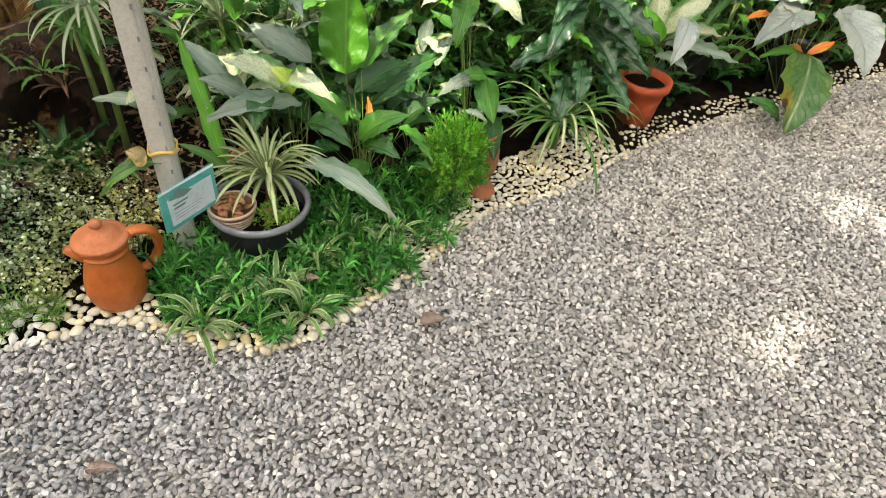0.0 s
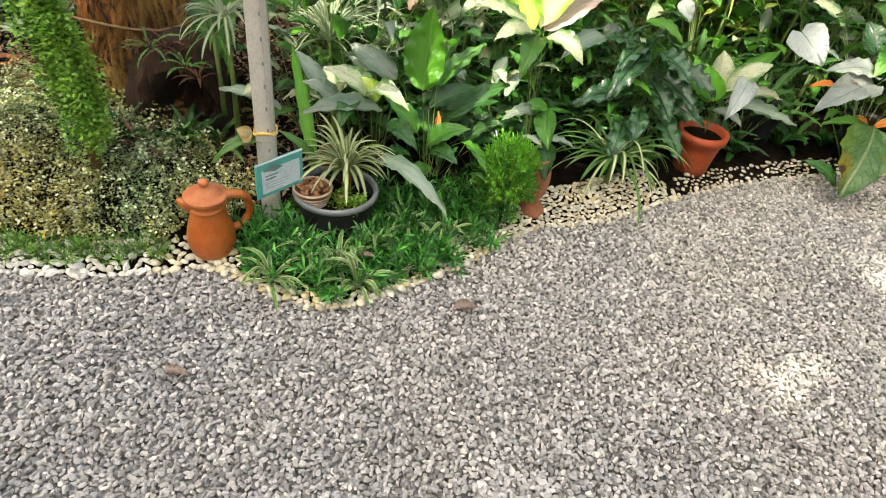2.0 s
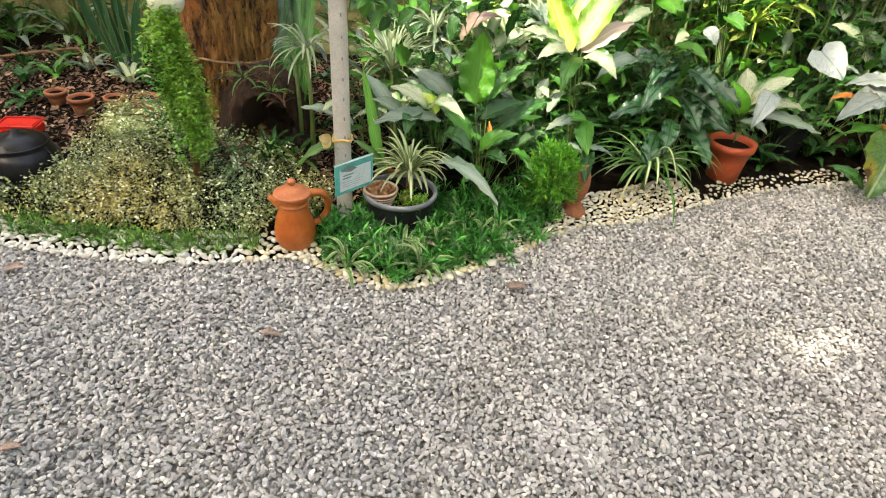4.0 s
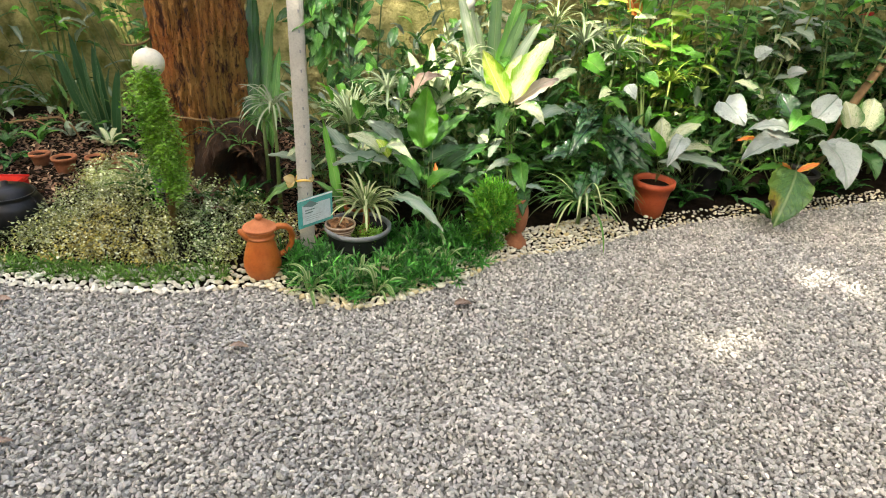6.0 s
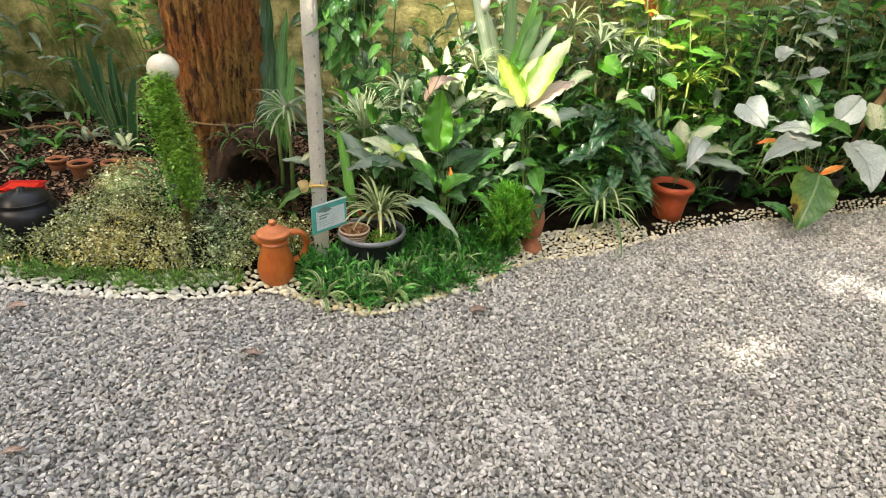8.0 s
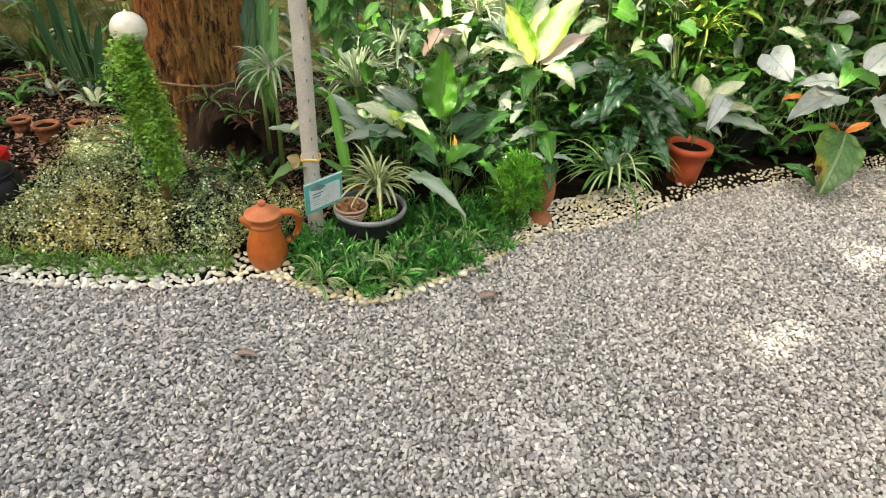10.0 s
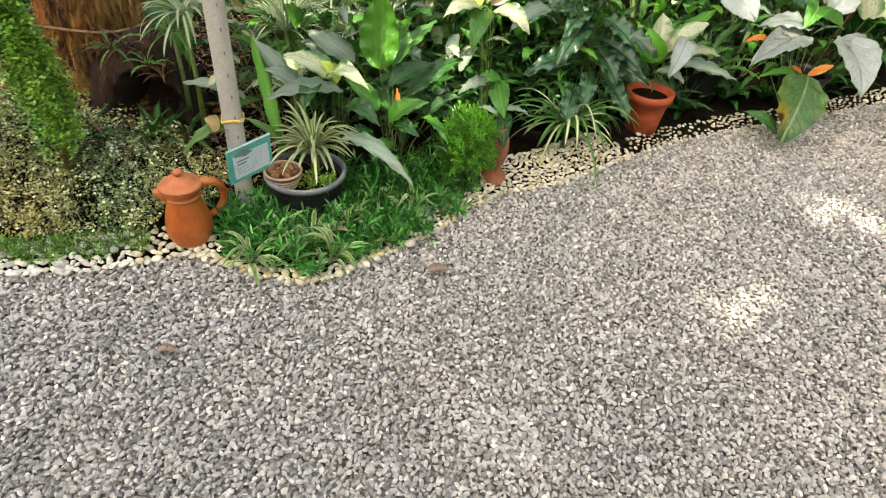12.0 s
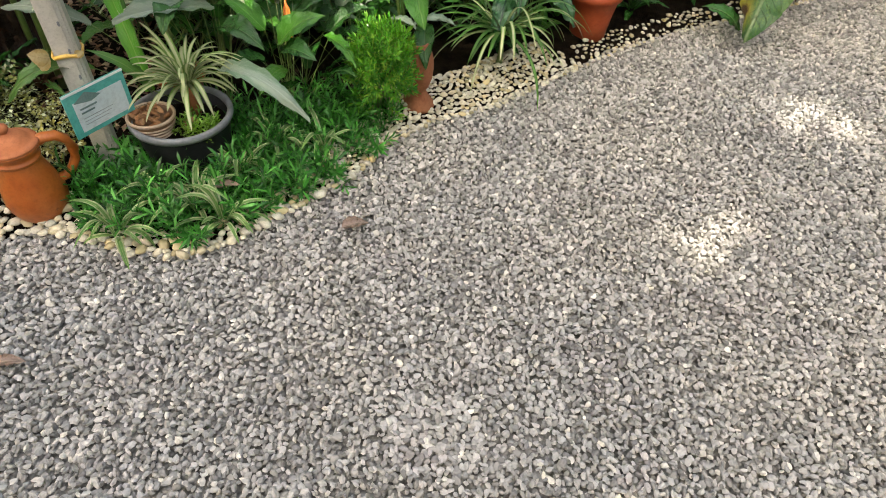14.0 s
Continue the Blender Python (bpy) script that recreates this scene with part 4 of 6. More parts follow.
def make_big_pot():
    x, y = POT
    z = bz(x, y) - 0.03
    ob = tagged(new("plant_tub"), "wide black plastic tub with greyed rim among groundcover", "plant tub")
    ob.location = (x, y, z)
    h = 0.178
    part("body", lathe("body", [(0, 0), (0.11, 0), (0.128, 0.07), (0.142, h - 0.02), (0.143, h - 0.014), (0.137, h - 0.014), (0.12, 0.06), (0, 0.06)], PLASTIC, 56, 0.004), ob)
    part("rim", lathe("rim", [(0.136, h - 0.02), (0.149, h - 0.022), (0.154, h - 0.012), (0.153, h - 0.002), (0.146, h + 0.002), (0.137, h - 0.003), (0.136, h - 0.02)], RIM_PLASTIC, 56, 0.004), ob, None, "worn grey plastic rim")
    soil_disc("soil", 0.136, h - 0.05, ob)
    cup = tagged(new("clay_cup"), "small banded clay cup full of brown husk chips", "pot")
    cup.location = (x - 0.062, y - 0.055, z + h - 0.055)
    prof = [(0, 0), (0.042, 0)]
    for k in range(5):
        r = 0.046 + 0.0042 * k
        prof += [(r, 0.008 + 0.012 * k), (r + 0.004, 0.012 + 0.012 * k), (r + 0.004, 0.016 + 0.012 * k), (r + 0.001, 0.019 + 0.012 * k)]
    prof += [(0.068, 0.070), (0.062, 0.071), (0.056, 0.045), (0, 0.045)]
    part("body", lathe("body", prof, CUP, 40), cup)
    for k in range(4):
        q, zz = 0.0505 + 0.0042 * k, 0.011 + 0.012 * k
        part("band", lathe("band", [(q, zz), (q + 0.0022, zz + 0.002), (q + 0.0022, zz + 0.004), (q, zz + 0.006)], CUP_PALE, 40), cup)
    part("rim", lathe("rim", [(0.063, 0.066), (0.0695, 0.066), (0.0705, 0.070), (0.0685, 0.074), (0.063, 0.073), (0.061, 0.068)], CUP_PALE, 40), cup)
    r = random.Random(3)
    for k in range(34):
        a, d = r.uniform(0, 6.28), 0.05 * r.random() ** 0.5
        m = Matrix.Translation((d * math.cos(a), d * math.sin(a), 0.064 + 0.018 * r.random())) @ pose(0, 0, 0, r.uniform(-40, 40), r.uniform(-40, 40), r.uniform(0, 360)) @ Matrix.Diagonal((0.019, 0.013, 0.008, 1))
        part("husk_chip", HUSKS[k % 4], cup, m)
    # spider plant growing in the tub
    sp = plant("spider_plant", "striped green and cream spider plant growing in the black tub", (x + 0.015, y + 0.055, z + h + 0.06), "spider plant")
    straps(sp, 54, 0.185, 0.016, L_STRAP, 0.58, 0.4, 5, wide=0.2)
    part("crown", tube("crown", [(0, 0, -0.11), (0.004, 0, -0.05), (0, 0, 0.015)], [0.02, 0.016, 0.008], TERRA_OLD, 10), sp)
    # a fleshy little creeper spilling along the front
    v, f = joined([scatter(needle_sprig(14, 0.045, 0.02, 0.0035, 0.6, 30 + k), turns(rng, 14, 0.35), np.column_stack([rng.uniform(0.0, 0.105, 14), rng.uniform(-0.085, 0.01, 14), rng.uniform(-0.01, 0.012, 14)])) for k in range(2)])
    cr = tagged(part("stonecrop", fast_mesh("stonecrop", v, f, CREEPER, False)), "light-green stonecrop sprigs inside the black tub", "plant")
    cr.location = (x, y, z + h - 0.05)
    # brown husk slab leaning on the rim
    slab = tagged(part("husk_slab", rounded_box("husk_slab", (0.022, 0.06, 0.007), LITTER_PIECE, 0.003)), "flat brown husk piece leaning on the tub rim", "husk")
    slab.matrix_world = pose(x - 0.118, y - 0.055, z + h - 0.03, 40, 10, 30)
    slab2 = tagged(part("husk_lump", HUSKS[1]), "brown husk lump beside the spider plant", "husk")
    slab2.matrix_world = pose(x + 0.03, y - 0.005, z + h - 0.03, 20, 0, 50) @ Matrix.Diagonal((0.026, 0.02, 0.02, 1))


CUP_PALE = surface("pale_clay", (0.52, 0.38, 0.27), (0.6, 0.46, 0.34), 25, 0.75, 0.3, 0.002)
CUP = surface("tan_clay", (0.2, 0.11, 0.06), (0.28, 0.16, 0.09), 25, 0.75, 0.3, 0.002)
LITTER_PIECE = surface("brown_husk", (0.28, 0.12, 0.045), (0.42, 0.2, 0.09), 14, 0.8, 0.5, 0.004, "object", (0.5, 0.28, 0.14), 0.3)
HUSKS = [fast_mesh("husk", t[0], t[1], LITTER_PIECE) for t in pebble_templates(4, 0.7, 12)]


def straps(pl, n, length, width, material, rise, droop, seed, wide=0.2, outline="strap", jitter=0.3):
    """A tuft of arching strap leaves with no stalks."""
    r = random.Random(seed)
    o = Vector(pl.location)
    for i in range(n):
        a = i * 2.39996 + r.uniform(-0.3, 0.3)
        el = 1.5 * max(0.05, min(1, rise + r.uniform(-jitter, jitter)))
        ln = length * r.uniform(0.6, 1.15)
        out = Vector((math.cos(a), math.sin(a), 0))
        base = o + out * 0.012 + Vector((0, 0, 0.01 * r.random()))
        el2 = el - droop - r.uniform(0, 0.4)
        tip = base + (out * math.cos(el2) + Vector((0, 0, math.sin(el2)))) * ln
        face = Vector((0, 0, 1)) * math.cos(el2) - out * math.sin(el2)
        arch = round(wide * r.choice((0.7, 1.0, 1.5)), 3)
        blade(pl, base, tip, width * r.uniform(0.8, 1.2), material, outline, arch, face, None, 0.35, 0.0, i % 3)


def make_clay_vase():
    ob = tagged(new("clay_vase"), "rounded terracotta vase on a foot, half hidden by fern", "vase")
    ob.location, ob.scale = (0.135, 2.03, bz(0.135, 2.03) - 0.015), (0.88, 0.88, 0.92)
    part("body", lathe("body", [(0.030, 0.075), (0.045, 0.095), (0.057, 0.13), (0.062, 0.17), (0.060, 0.21), (0.05, 0.245), (0.04, 0.262), (0.043, 0.275), (0.036, 0.275), (0.03, 0.25), (0, 0.24)], TERRA_OLD, 36, 0.006), ob)
    part("foot", lathe("foot", [(0, 0), (0.066, 0), (0.070, 0.012), (0.062, 0.03), (0.044, 0.052), (0.032, 0.075), (0.034, 0.082), (0, 0.082)], TERRA_OLD, 36, 0.02), ob)
    fern = tagged(new("asparagus_fern"), "bushy bright-green asparagus fern beside a clay vase", "fern")
    fern.location, fern.scale = (0.012, 1.92, bz(0.012, 1.92)), (0.82, 0.85, 0.95)
    n = 300
    r = np.random.default_rng(21)
    d = r.normal(0, 1, (n, 3)) * np.array((1, 1, 0.8)) + np.array((0, 0, 0.35))
    d /= np.linalg.norm(d, axis=1)[:, None]
    rad = r.uniform(0.25, 1.0, n) ** 0.5 * (1 + 0.14 * np.sin(7 * np.arctan2(d[:, 1], d[:, 0]) + 4 * d[:, 2]))
    locs = d * rad[:, None] * np.array((0.095, 0.08, 0.13)) + np.array((0.03, -0.03, 0.19))
    grow = d + np.array((0, 0, 0.7)) + r.normal(0, 0.25, (n, 3))
    keep = locs[:, 2] > 0.02
    locs, grow = locs[keep], grow[keep]
    pairs = []
    for k in range(3):
        pairs.append(scatter(needle_sprig(20, 0.07, 0.03, 0.0033, 0.8, 40 + k), facing(grow[k::3]), locs[k::3]))
    v, f = joined(pairs)
    part("fronds", fast_mesh("fronds", v, f, FERNY, False), fern)
    for k in range(9):
        a = k * 0.7
        part("stalk", tube("stalk", [(0, 0, 0), (0.03 * math.cos(a), 0.03 * math.sin(a), 0.12), (0.07 * math.cos(a), 0.07 * math.sin(a), 0.24)], [0.003, 0.0025, 0.0015], STEM, 5), fern)


def make_lamp():
    lamp = tagged(new("garden_lamp"), "white globe garden lamp on a thin post by the tree", "garden lamp")
    x, y = -1.36, 1.385
    lamp.location = (x, y, bz(x, y))
    z0 = bz(x, y)
    part("pole", tube("pole", [(0.0, 0, 0), (0, 0, 0.85 - z0)], [0.017, 0.017], WOOD, 12), lamp)
    part("globe", lathe("globe", [(0.02, -0.056)] + [(0.063 * math.sin(a), -0.060 * math.cos(a)) for a in np.linspace(0.35, 3.0, 16)] + [(0.006, 0.061), (0.004, 0.067), (0, 0.068)], GLOBE, 32), lamp, Matrix.Translation((0, 0, 0.858 - z0)))
    cr = tagged(new("hanging_creeper"), "light-green small-leaved creeper hanging down the lamp post", "creeper")
    cr.location = (x, y, z0)
    r = np.random.default_rng(5)
    locs = []
    for k in range(36):
        a, out, low = r.uniform(0, 6.283), r.uniform(0.02, 0.088), 0.26 + 0.26 * r.random() ** 1.6
        top = 0.90 - 0.7 * out + r.uniform(-0.05, 0.0)
        for i in range(40):
            t = (i + r.random()) / 40
            h = top + (low - top) * t
            w = out * min(1.0, 0.35 + 2.2 * t) * (1.0 - 0.35 * t) + 0.016 * math.sin(9 * t + k)
            locs.append((w * math.cos(a) + 0.085 * (0.85 - h) + r.normal(0, 0.007) + 0.022, w * math.sin(a) - 0.062 + 0.03 * t + r.normal(0, 0.007), h - z0))
    locs = np.array(locs)
    pairs = []
    for k in range(3):
        v, f = [], []
        for i in range(6):
            b = i * 1.3 + k
            o = np.array((0.006 * math.cos(b), 0.006 * math.sin(b), -0.006 * i))
            dd = np.array((math.cos(b), math.sin(b), -0.25))
            s = np.array((-math.sin(b), math.cos(b), 0)) * 0.0058
            q = len(v)
            v += [o, o + dd * 0.009 + s, o + dd * 0.019, o + dd * 0.009 - s]
            f += [(q, q + 1, q + 2), (q, q + 2, q + 3)]
        pairs.append(scatter((np.array(v), np.array(f)), turns(r, len(locs[k::3]), 0.4), locs[k::3]))
    v, f = joined(pairs)
    part("foliage", fast_mesh("foliage", v, f, CREEPER, False), cr)
    for k in range(5):
        b = k * 1.3
        part("stem", tube("stem", [(0.02 * math.cos(b), 0.02 * math.sin(b), 0.8 - z0), (0.05 * math.cos(b), 0.05 * math.sin(b), 0.55 - z0), (0.04 * math.cos(b) + 0.01, 0.04 * math.sin(b), 0.24 - z0)], [0.003, 0.003, 0.002], STEM, 5), cr)
    spot = tagged(new("spotlight"), "small dark garden spotlight under the hanging creeper", "spotlight")
    spot.location = (-1.43, 1.44, bz(-1.43, 1.44) + 0.0)
    part("housing", rounded_box("housing", (0.07, 0.06, 0.09), PLASTIC, 0.012, pose(0, 0, 0.16, 25, 0, 15)), spot)
    part("glass", rounded_box("glass", (0.05, 0.004, 0.06), RIM_PLASTIC, 0.001, pose(0.008, -0.034, 0.165, 25, 0, 15)), spot)
    part("spike", tube("spike", [(0, 0, -0.02), (0, 0, 0.13)], [0.008, 0.012], PLASTIC, 8), spot)


def make_left_clutter():
    kettle = tagged(new("black_cauldron"), "squat black pot with lid and wire handle, on leaf litter", "cooking pot")
    kettle.location = (-2.13, 1.22, bz(-2.13, 1.22))
    part("body", lathe("body", [(0, 0), (0.08, 0), (0.125, 0.03), (0.148, 0.08), (0.146, 0.12), (0.125, 0.155), (0.112, 0.165), (0.122, 0.178), (0.116, 0.18), (0.10, 0.165), (0, 0.16)], GLAZE, 40), kettle)
    part("lid", lathe("lid", [(0.113, 0.178), (0.10, 0.195), (0.06, 0.212), (0.02, 0.218), (0.018, 0.232), (0, 0.236)], GLAZE, 36), kettle)
    arc = [(0.14 * math.cos(a), 0.03, 0.13 + 0.05 * math.sin(a)) for a in np.linspace(0.1, 3.04, 14)]
    part("handle", tube("handle", arc, [0.004] * 14, GLAZE, 6), kettle)
    tray = tagged(new("red_tub"), "bright red plastic tub lying on brown leaves", "tub")
    tray.location, tray.rotation_euler = (-2.53, 1.54, bz(-2.53, 1.54)), (0, 0, 0.4)
    part("body", rounded_box("body", (0.18, 0.12, 0.065), RED_PLASTIC, 0.014, Matrix.Translation((0, 0, 0.034))), tray)
    part("rim", tube("rim", [(0.09, 0.06, 0.065), (-0.09, 0.06, 0.065), (-0.09, -0.06, 0.065), (0.09, -0.06, 0.065), (0.09, 0.06, 0.065)], [0.006] * 5, RED_PLASTIC, 8), tray)
    row = [(-2.46, 1.86, 0.060, 0.10), (-2.36, 1.98, 0.05, 0.075), (-2.22, 2.06, 0.065, 0.07), (-1.98, 2.20, 0.07, 0.10), (-2.68, 1.90, 0.05, 0.08)]
    for x, y, r, h in row:
        flower_pot("clay_pot", "old weathered clay flower pot half buried in leaves", x, y, bz(x, y) - 0.01, r * 0.75, r, h, 0.018, TERRA_OLD, lip=0.006, group="clay pots under the tree")


GLAZE = surface("black_glaze", (0.008, 0.008, 0.009), (0.02, 0.02, 0.022), 8, 0.3, 0.1, 0.002, spec=0.25)


def make_red_pot():
    flower_pot("red_flower_pot", "red-orange terracotta flower pot with thick rim", 0.785, 2.71, bz(0.785, 2.71) - 0.02, 0.075, 0.103, 0.215, 0.035, TERRA_RED, lip=0.012)
    flower_pot("small_clay_pot", "small terracotta pot behind the black tub", -0.615, 1.80, bz(-0.615, 1.8) - 0.02, 0.05, 0.07, 0.17, 0.025, TERRA, lip=0.008)
    flower_pot("dark_nursery_pot", "black plastic nursery pot in deep shade", 1.12, 3.2, bz(1.12, 3.2) - 0.01, 0.07, 0.09, 0.20, 0.02, PLASTIC)
    flower_pot("dark_nursery_pot", "black plastic nursery pot under silver leaves", 1.62, 3.25, bz(1.62, 3.25) - 0.01, 0.09, 0.12, 0.22, 0.02, PLASTIC)


make_ground()
make_bed()
make_wall()
make_tree()
make_jug()
make_post()
make_big_pot()
make_clay_vase()
make_lamp()
make_red_pot()
make_left_clutter()


# ---- plain walls that close the yard, and the shade tree outside it, all added unseen ----
def plain_wall(name, a, b, label):
    a, b = Vector((*a, 0)), Vector((*b, 0))
    d = (b - a).normalized()
    n = Vector((-d.y, d.x, 0)) * 0.1
    v = [p + o + Vector((0, 0, z)) for z in (-0.05, 3.6) for p, o in ((a, n), (b, n), (b, -n), (a, -n))]
    f = [(0, 1, 5, 4), (1, 2, 6, 5), (2, 3, 7, 6), (3, 0, 4, 7), (4, 5, 6, 7), (3, 2, 1, 0)]
    tagged(part(name, fast_mesh(name, v, f, WALL_MAT, False)), label, "wall", kind="structure")


# walls added out of view to block low sky light and deepen leaf shade
plain_wall("wall_west", (-5.2, 2.4), (-5.2, -3.6), "plain unseen wall added round the yard to cut low side light")
plain_wall("wall_south", (-5.2, -3.6), (4.5, -3.6), "plain unseen wall added round the yard to cut low side light")
plain_wall("wall_east", (4.5, -3.6), (4.5, 5.4), "plain unseen wall added round the yard to cut low side light")

# openings kept in the added crown so that sun reaches these spots
SUN_GAPS = [(1.60, 2.23, 0.065), (1.72, 2.18, 0.035), (1.50, 2.25, 0.02), (1.66, 2.31, 0.025), (1.03, 1.48, 0.028), (1.10, 1.43, 0.022), (1.20, 1.60, 0.015)]
LIT = [((-0.3, 2.7, 0.75), 0.25), ((-0.46, 1.82, 0.5), 0.13), ((1.4, 3.25, 0.5), 0.22), ((-0.32, 1.93, 0.65), 0.17), ((-0.75, 2.3, 0.45), 0.26), ((-0.95, 3.70, 0.85), 0.3), ((-2.9, 3.1, 0.9), 0.3), ((-0.02, 2.35, 0.78), 0.3), ((0.4, 3.3, 0.9), 0.42), ((-0.65, 3.5, 1.0), 0.35), ((0.8, 3.4, 0.8), 0.2), ((-1.95, 1.75, 0.15), 0.12), ((-0.4, 2.9, 0.6), 0.3), ((-0.72, 2.35, 0.6), 0.28), ((-0.45, 1.65, 1.1), 0.25), ((0.35, 3.7, 0.9), 0.3)]


# unseen tree, added to block the sun everywhere but in the gaps
def make_shade_tree():
    tree = tagged(new("shade_tree"), "leafy shade tree behind the yard wall", "tree")
    foot = Vector((-3.2, -6.6, 0))
    tree.location = foot
    mid = Vector((0.3, 2.0, 0)) + SUN_DIR * 13.0
    fork = Vector((0.3, 1.2, 6.5))
    part("trunk", tube("trunk", [(0, 0, -0.1), (0.1, 0.3, 2.2), (0.2, 0.7, 4.4), tuple(fork), tuple(mid - foot)], [0.34, 0.27, 0.22, 0.18, 0.06], BARK, 14), tree)
    for k in range(6):
        a = k * 1.05
        tip = mid + Vector((2.9 * math.cos(a), 2.9 * math.sin(a), 0.2)) - foot
        part("limb", tube("limb", [tuple(fork), tuple(fork.lerp(tip, 0.6) + Vector((0, 0, 0.3))), tuple(tip)], [0.13, 0.08, 0.02], BARK, 8), tree)
    r = np.random.default_rng(31)
    n = 38000
    rad, a = 4.4 * np.sqrt(r.random(n)), r.uniform(0, 6.283, n)
    loc = np.array(mid) + np.column_stack([rad * np.cos(a), rad * np.sin(a), r.normal(0, 0.35, n)])
    sd = np.array(SUN_DIR)
    low = loc - sd * (loc[:, 2:3] / sd[2])
    ok = np.ones(n, bool)
    for x, y, q in SUN_GAPS:
        dx, dy = low[:, 0] - x, low[:, 1] - y
        ok &= (np.hypot(dx, dy) > q + 0.09 + 0.05 * np.sin(5 * np.arctan2(dy, dx))) | (r.random(n) < 0.09)
    for c, q in LIT:
        g = np.array(c) - sd * (c[2] / sd[2])
        ok &= (np.hypot(low[:, 0] - g[0], low[:, 1] - g[1]) > q + 0.08) | (r.random(n) < 0.10)
    loc = loc[ok]
    t = (np.array([(0, -0.5, 0), (0.3, 0, 0.04), (0, 0.5, 0), (-0.3, 0, 0.04)]), np.array([(0, 1, 2), (0, 2, 3)]))
    v, f = scatter(t, turns(r, len(loc), 0.5) * r.uniform(0.17, 0.28, len(loc))[:, None, None], loc - np.array(foot))
    part("crown", fast_mesh("crown", v, f, TURF, False), tree)


make_shade_tree()


# second unseen tree, added to hold sky light off the right-hand corner
def make_corner_tree():
    tree = tagged(new("corner_tree"), "spreading leafy tree over the far corner of the bed", "tree")
    foot = Vector((3.75, 5.75, 0))
    tree.location = foot
    part("trunk", tube("trunk", [(0, 0, -0.1), (-0.05, 0, 1.5), (-0.2, -0.2, 3.0), (-0.4, -0.5, 4.2)], [0.16, 0.13, 0.11, 0.05], BARK, 12), tree)
    r = np.random.default_rng(9)
    tips = []
    for k in range(9):
        a = k * 0.7
        tip = Vector((-0.7 + 2.1 * math.cos(a), -1.2 + 2.0 * math.sin(a), 4.1 + 0.5 * math.sin(2.3 * k)))
        tips.append(tip)
        part("limb", tube("limb", [(-0.2, -0.2, 3.0), tuple(Vector((-0.2, -0.2, 3.0)).lerp(tip, 0.5) + Vector((0, 0, 0.25))), tuple(tip)], [0.06, 0.04, 0.012], BARK, 8), tree)
    loc = np.concatenate([np.array(t) + r.normal(0, (0.62, 0.62, 0.28), (340, 3)) for t in tips])
    t = (np.array([(0, -0.5, 0), (0.24, 0, 0.05), (0, 0.5, -0.03), (-0.24, 0, 0.05)]), np.array([(0, 1, 2), (0, 2, 3)]))
    v, f = scatter(t, turns(r, len(loc), 0.6) * r.uniform(0.13, 0.24, len(loc))[:, None, None], loc)
    part("crown", fast_mesh("crown", v, f, TURF, False), tree)


make_corner_tree()


# ---- the large plants ----

dumb_cane = plant("dumb_cane", "tall dumb cane with yellow and cream mottled leaves", (0.057, 2.205, bz(0.057, 2.205)), "plant")
blade(dumb_cane, (-0.020, 2.305, 0.644), (-0.170, 2.330, 0.891), 0.121, L_YELLOW, "ovate", -0.05, up=(0.35, -0.85, 0.4), root=dumb_cane.location)
blade(dumb_cane, (-0.002, 2.334, 0.646), (0.159, 2.518, 0.972), 0.139, L_CREAM, "ovate", 0.06, up=(-0.3, -0.85, 0.4), root=dumb_cane.location)
blade(dumb_cane, (-0.031, 2.270, 0.650), (-0.225, 2.127, 0.745), 0.085, L_WHITE, "ovate", 0.12, root=dumb_cane.location)
blade(dumb_cane, (-0.013, 2.228, 0.647), (-0.118, 2.026, 0.670), 0.095, L_WHITE, "ovate", 0.18, root=dumb_cane.location)
blade(dumb_cane, (0.016, 2.334, 0.636), (0.207, 2.482, 0.759), 0.104, L_PINK, "ovate", 0.10, root=dumb_cane.location)
blade(dumb_cane, (0.015, 2.233, 0.643), (-0.005, 2.031, 0.550), 0.084, L_GREEN, "ovate", 0.20, root=dumb_cane.location)
blade(dumb_cane, (0.038, 2.261, 0.640), (0.199, 2.169, 0.597), 0.090, L_WHITE, "ovate", 0.20, root=dumb_cane.location)
blade(dumb_cane, (-0.036, 2.415, 0.642), (-0.014, 2.583, 0.851), 0.118, L_CREAM, "ovate", 0.05, up=(0, -0.8, 0.5), root=dumb_cane.location)

big_leaf = plant("broadleaf_plant", "broad-leaved green plant with one tall fresh leaf", (-0.254, 1.797, bz(-0.254, 1.797)), "plant")
blade(big_leaf, (-0.321, 1.881, 0.493), (-0.329, 1.948, 0.767), 0.149, L_LIME, "ovate", -0.03, up=(0.05, -0.9, 0.4), root=big_leaf.location, ripple=0.03)
blade(big_leaf, (-0.279, 1.908, 0.499), (-0.148, 2.041, 0.647), 0.091, L_GREEN, "ovate", 0.06, up=(-0.5, -0.6, 0.7), root=big_leaf.location)
blade(big_leaf, (-0.258, 1.776, 0.341), (-0.107, 1.777, 0.443), 0.084, L_GREEN, "ovate", 0.14, root=big_leaf.location)
blade(big_leaf, (-0.237, 1.747, 0.340), (-0.114, 1.673, 0.354), 0.068, L_DARK, "ovate", 0.15, root=big_leaf.location)
blade(big_leaf, (-0.303, 1.800, 0.367), (-0.437, 1.814, 0.468), 0.069, L_GREEN, "ovate", 0.12, root=big_leaf.location)
blade(big_leaf, (-0.307, 1.935, 0.408), (-0.146, 2.065, 0.465), 0.082, L_DARK, "ovate", 0.12, root=big_leaf.location)
blade(big_leaf, (-0.233, 1.803, 0.335), (-0.248, 1.853, 0.442), 0.032, L_ORANGE, "lance", 0.02, up=(0.6, -0.6, 0.3), root=big_leaf.location)
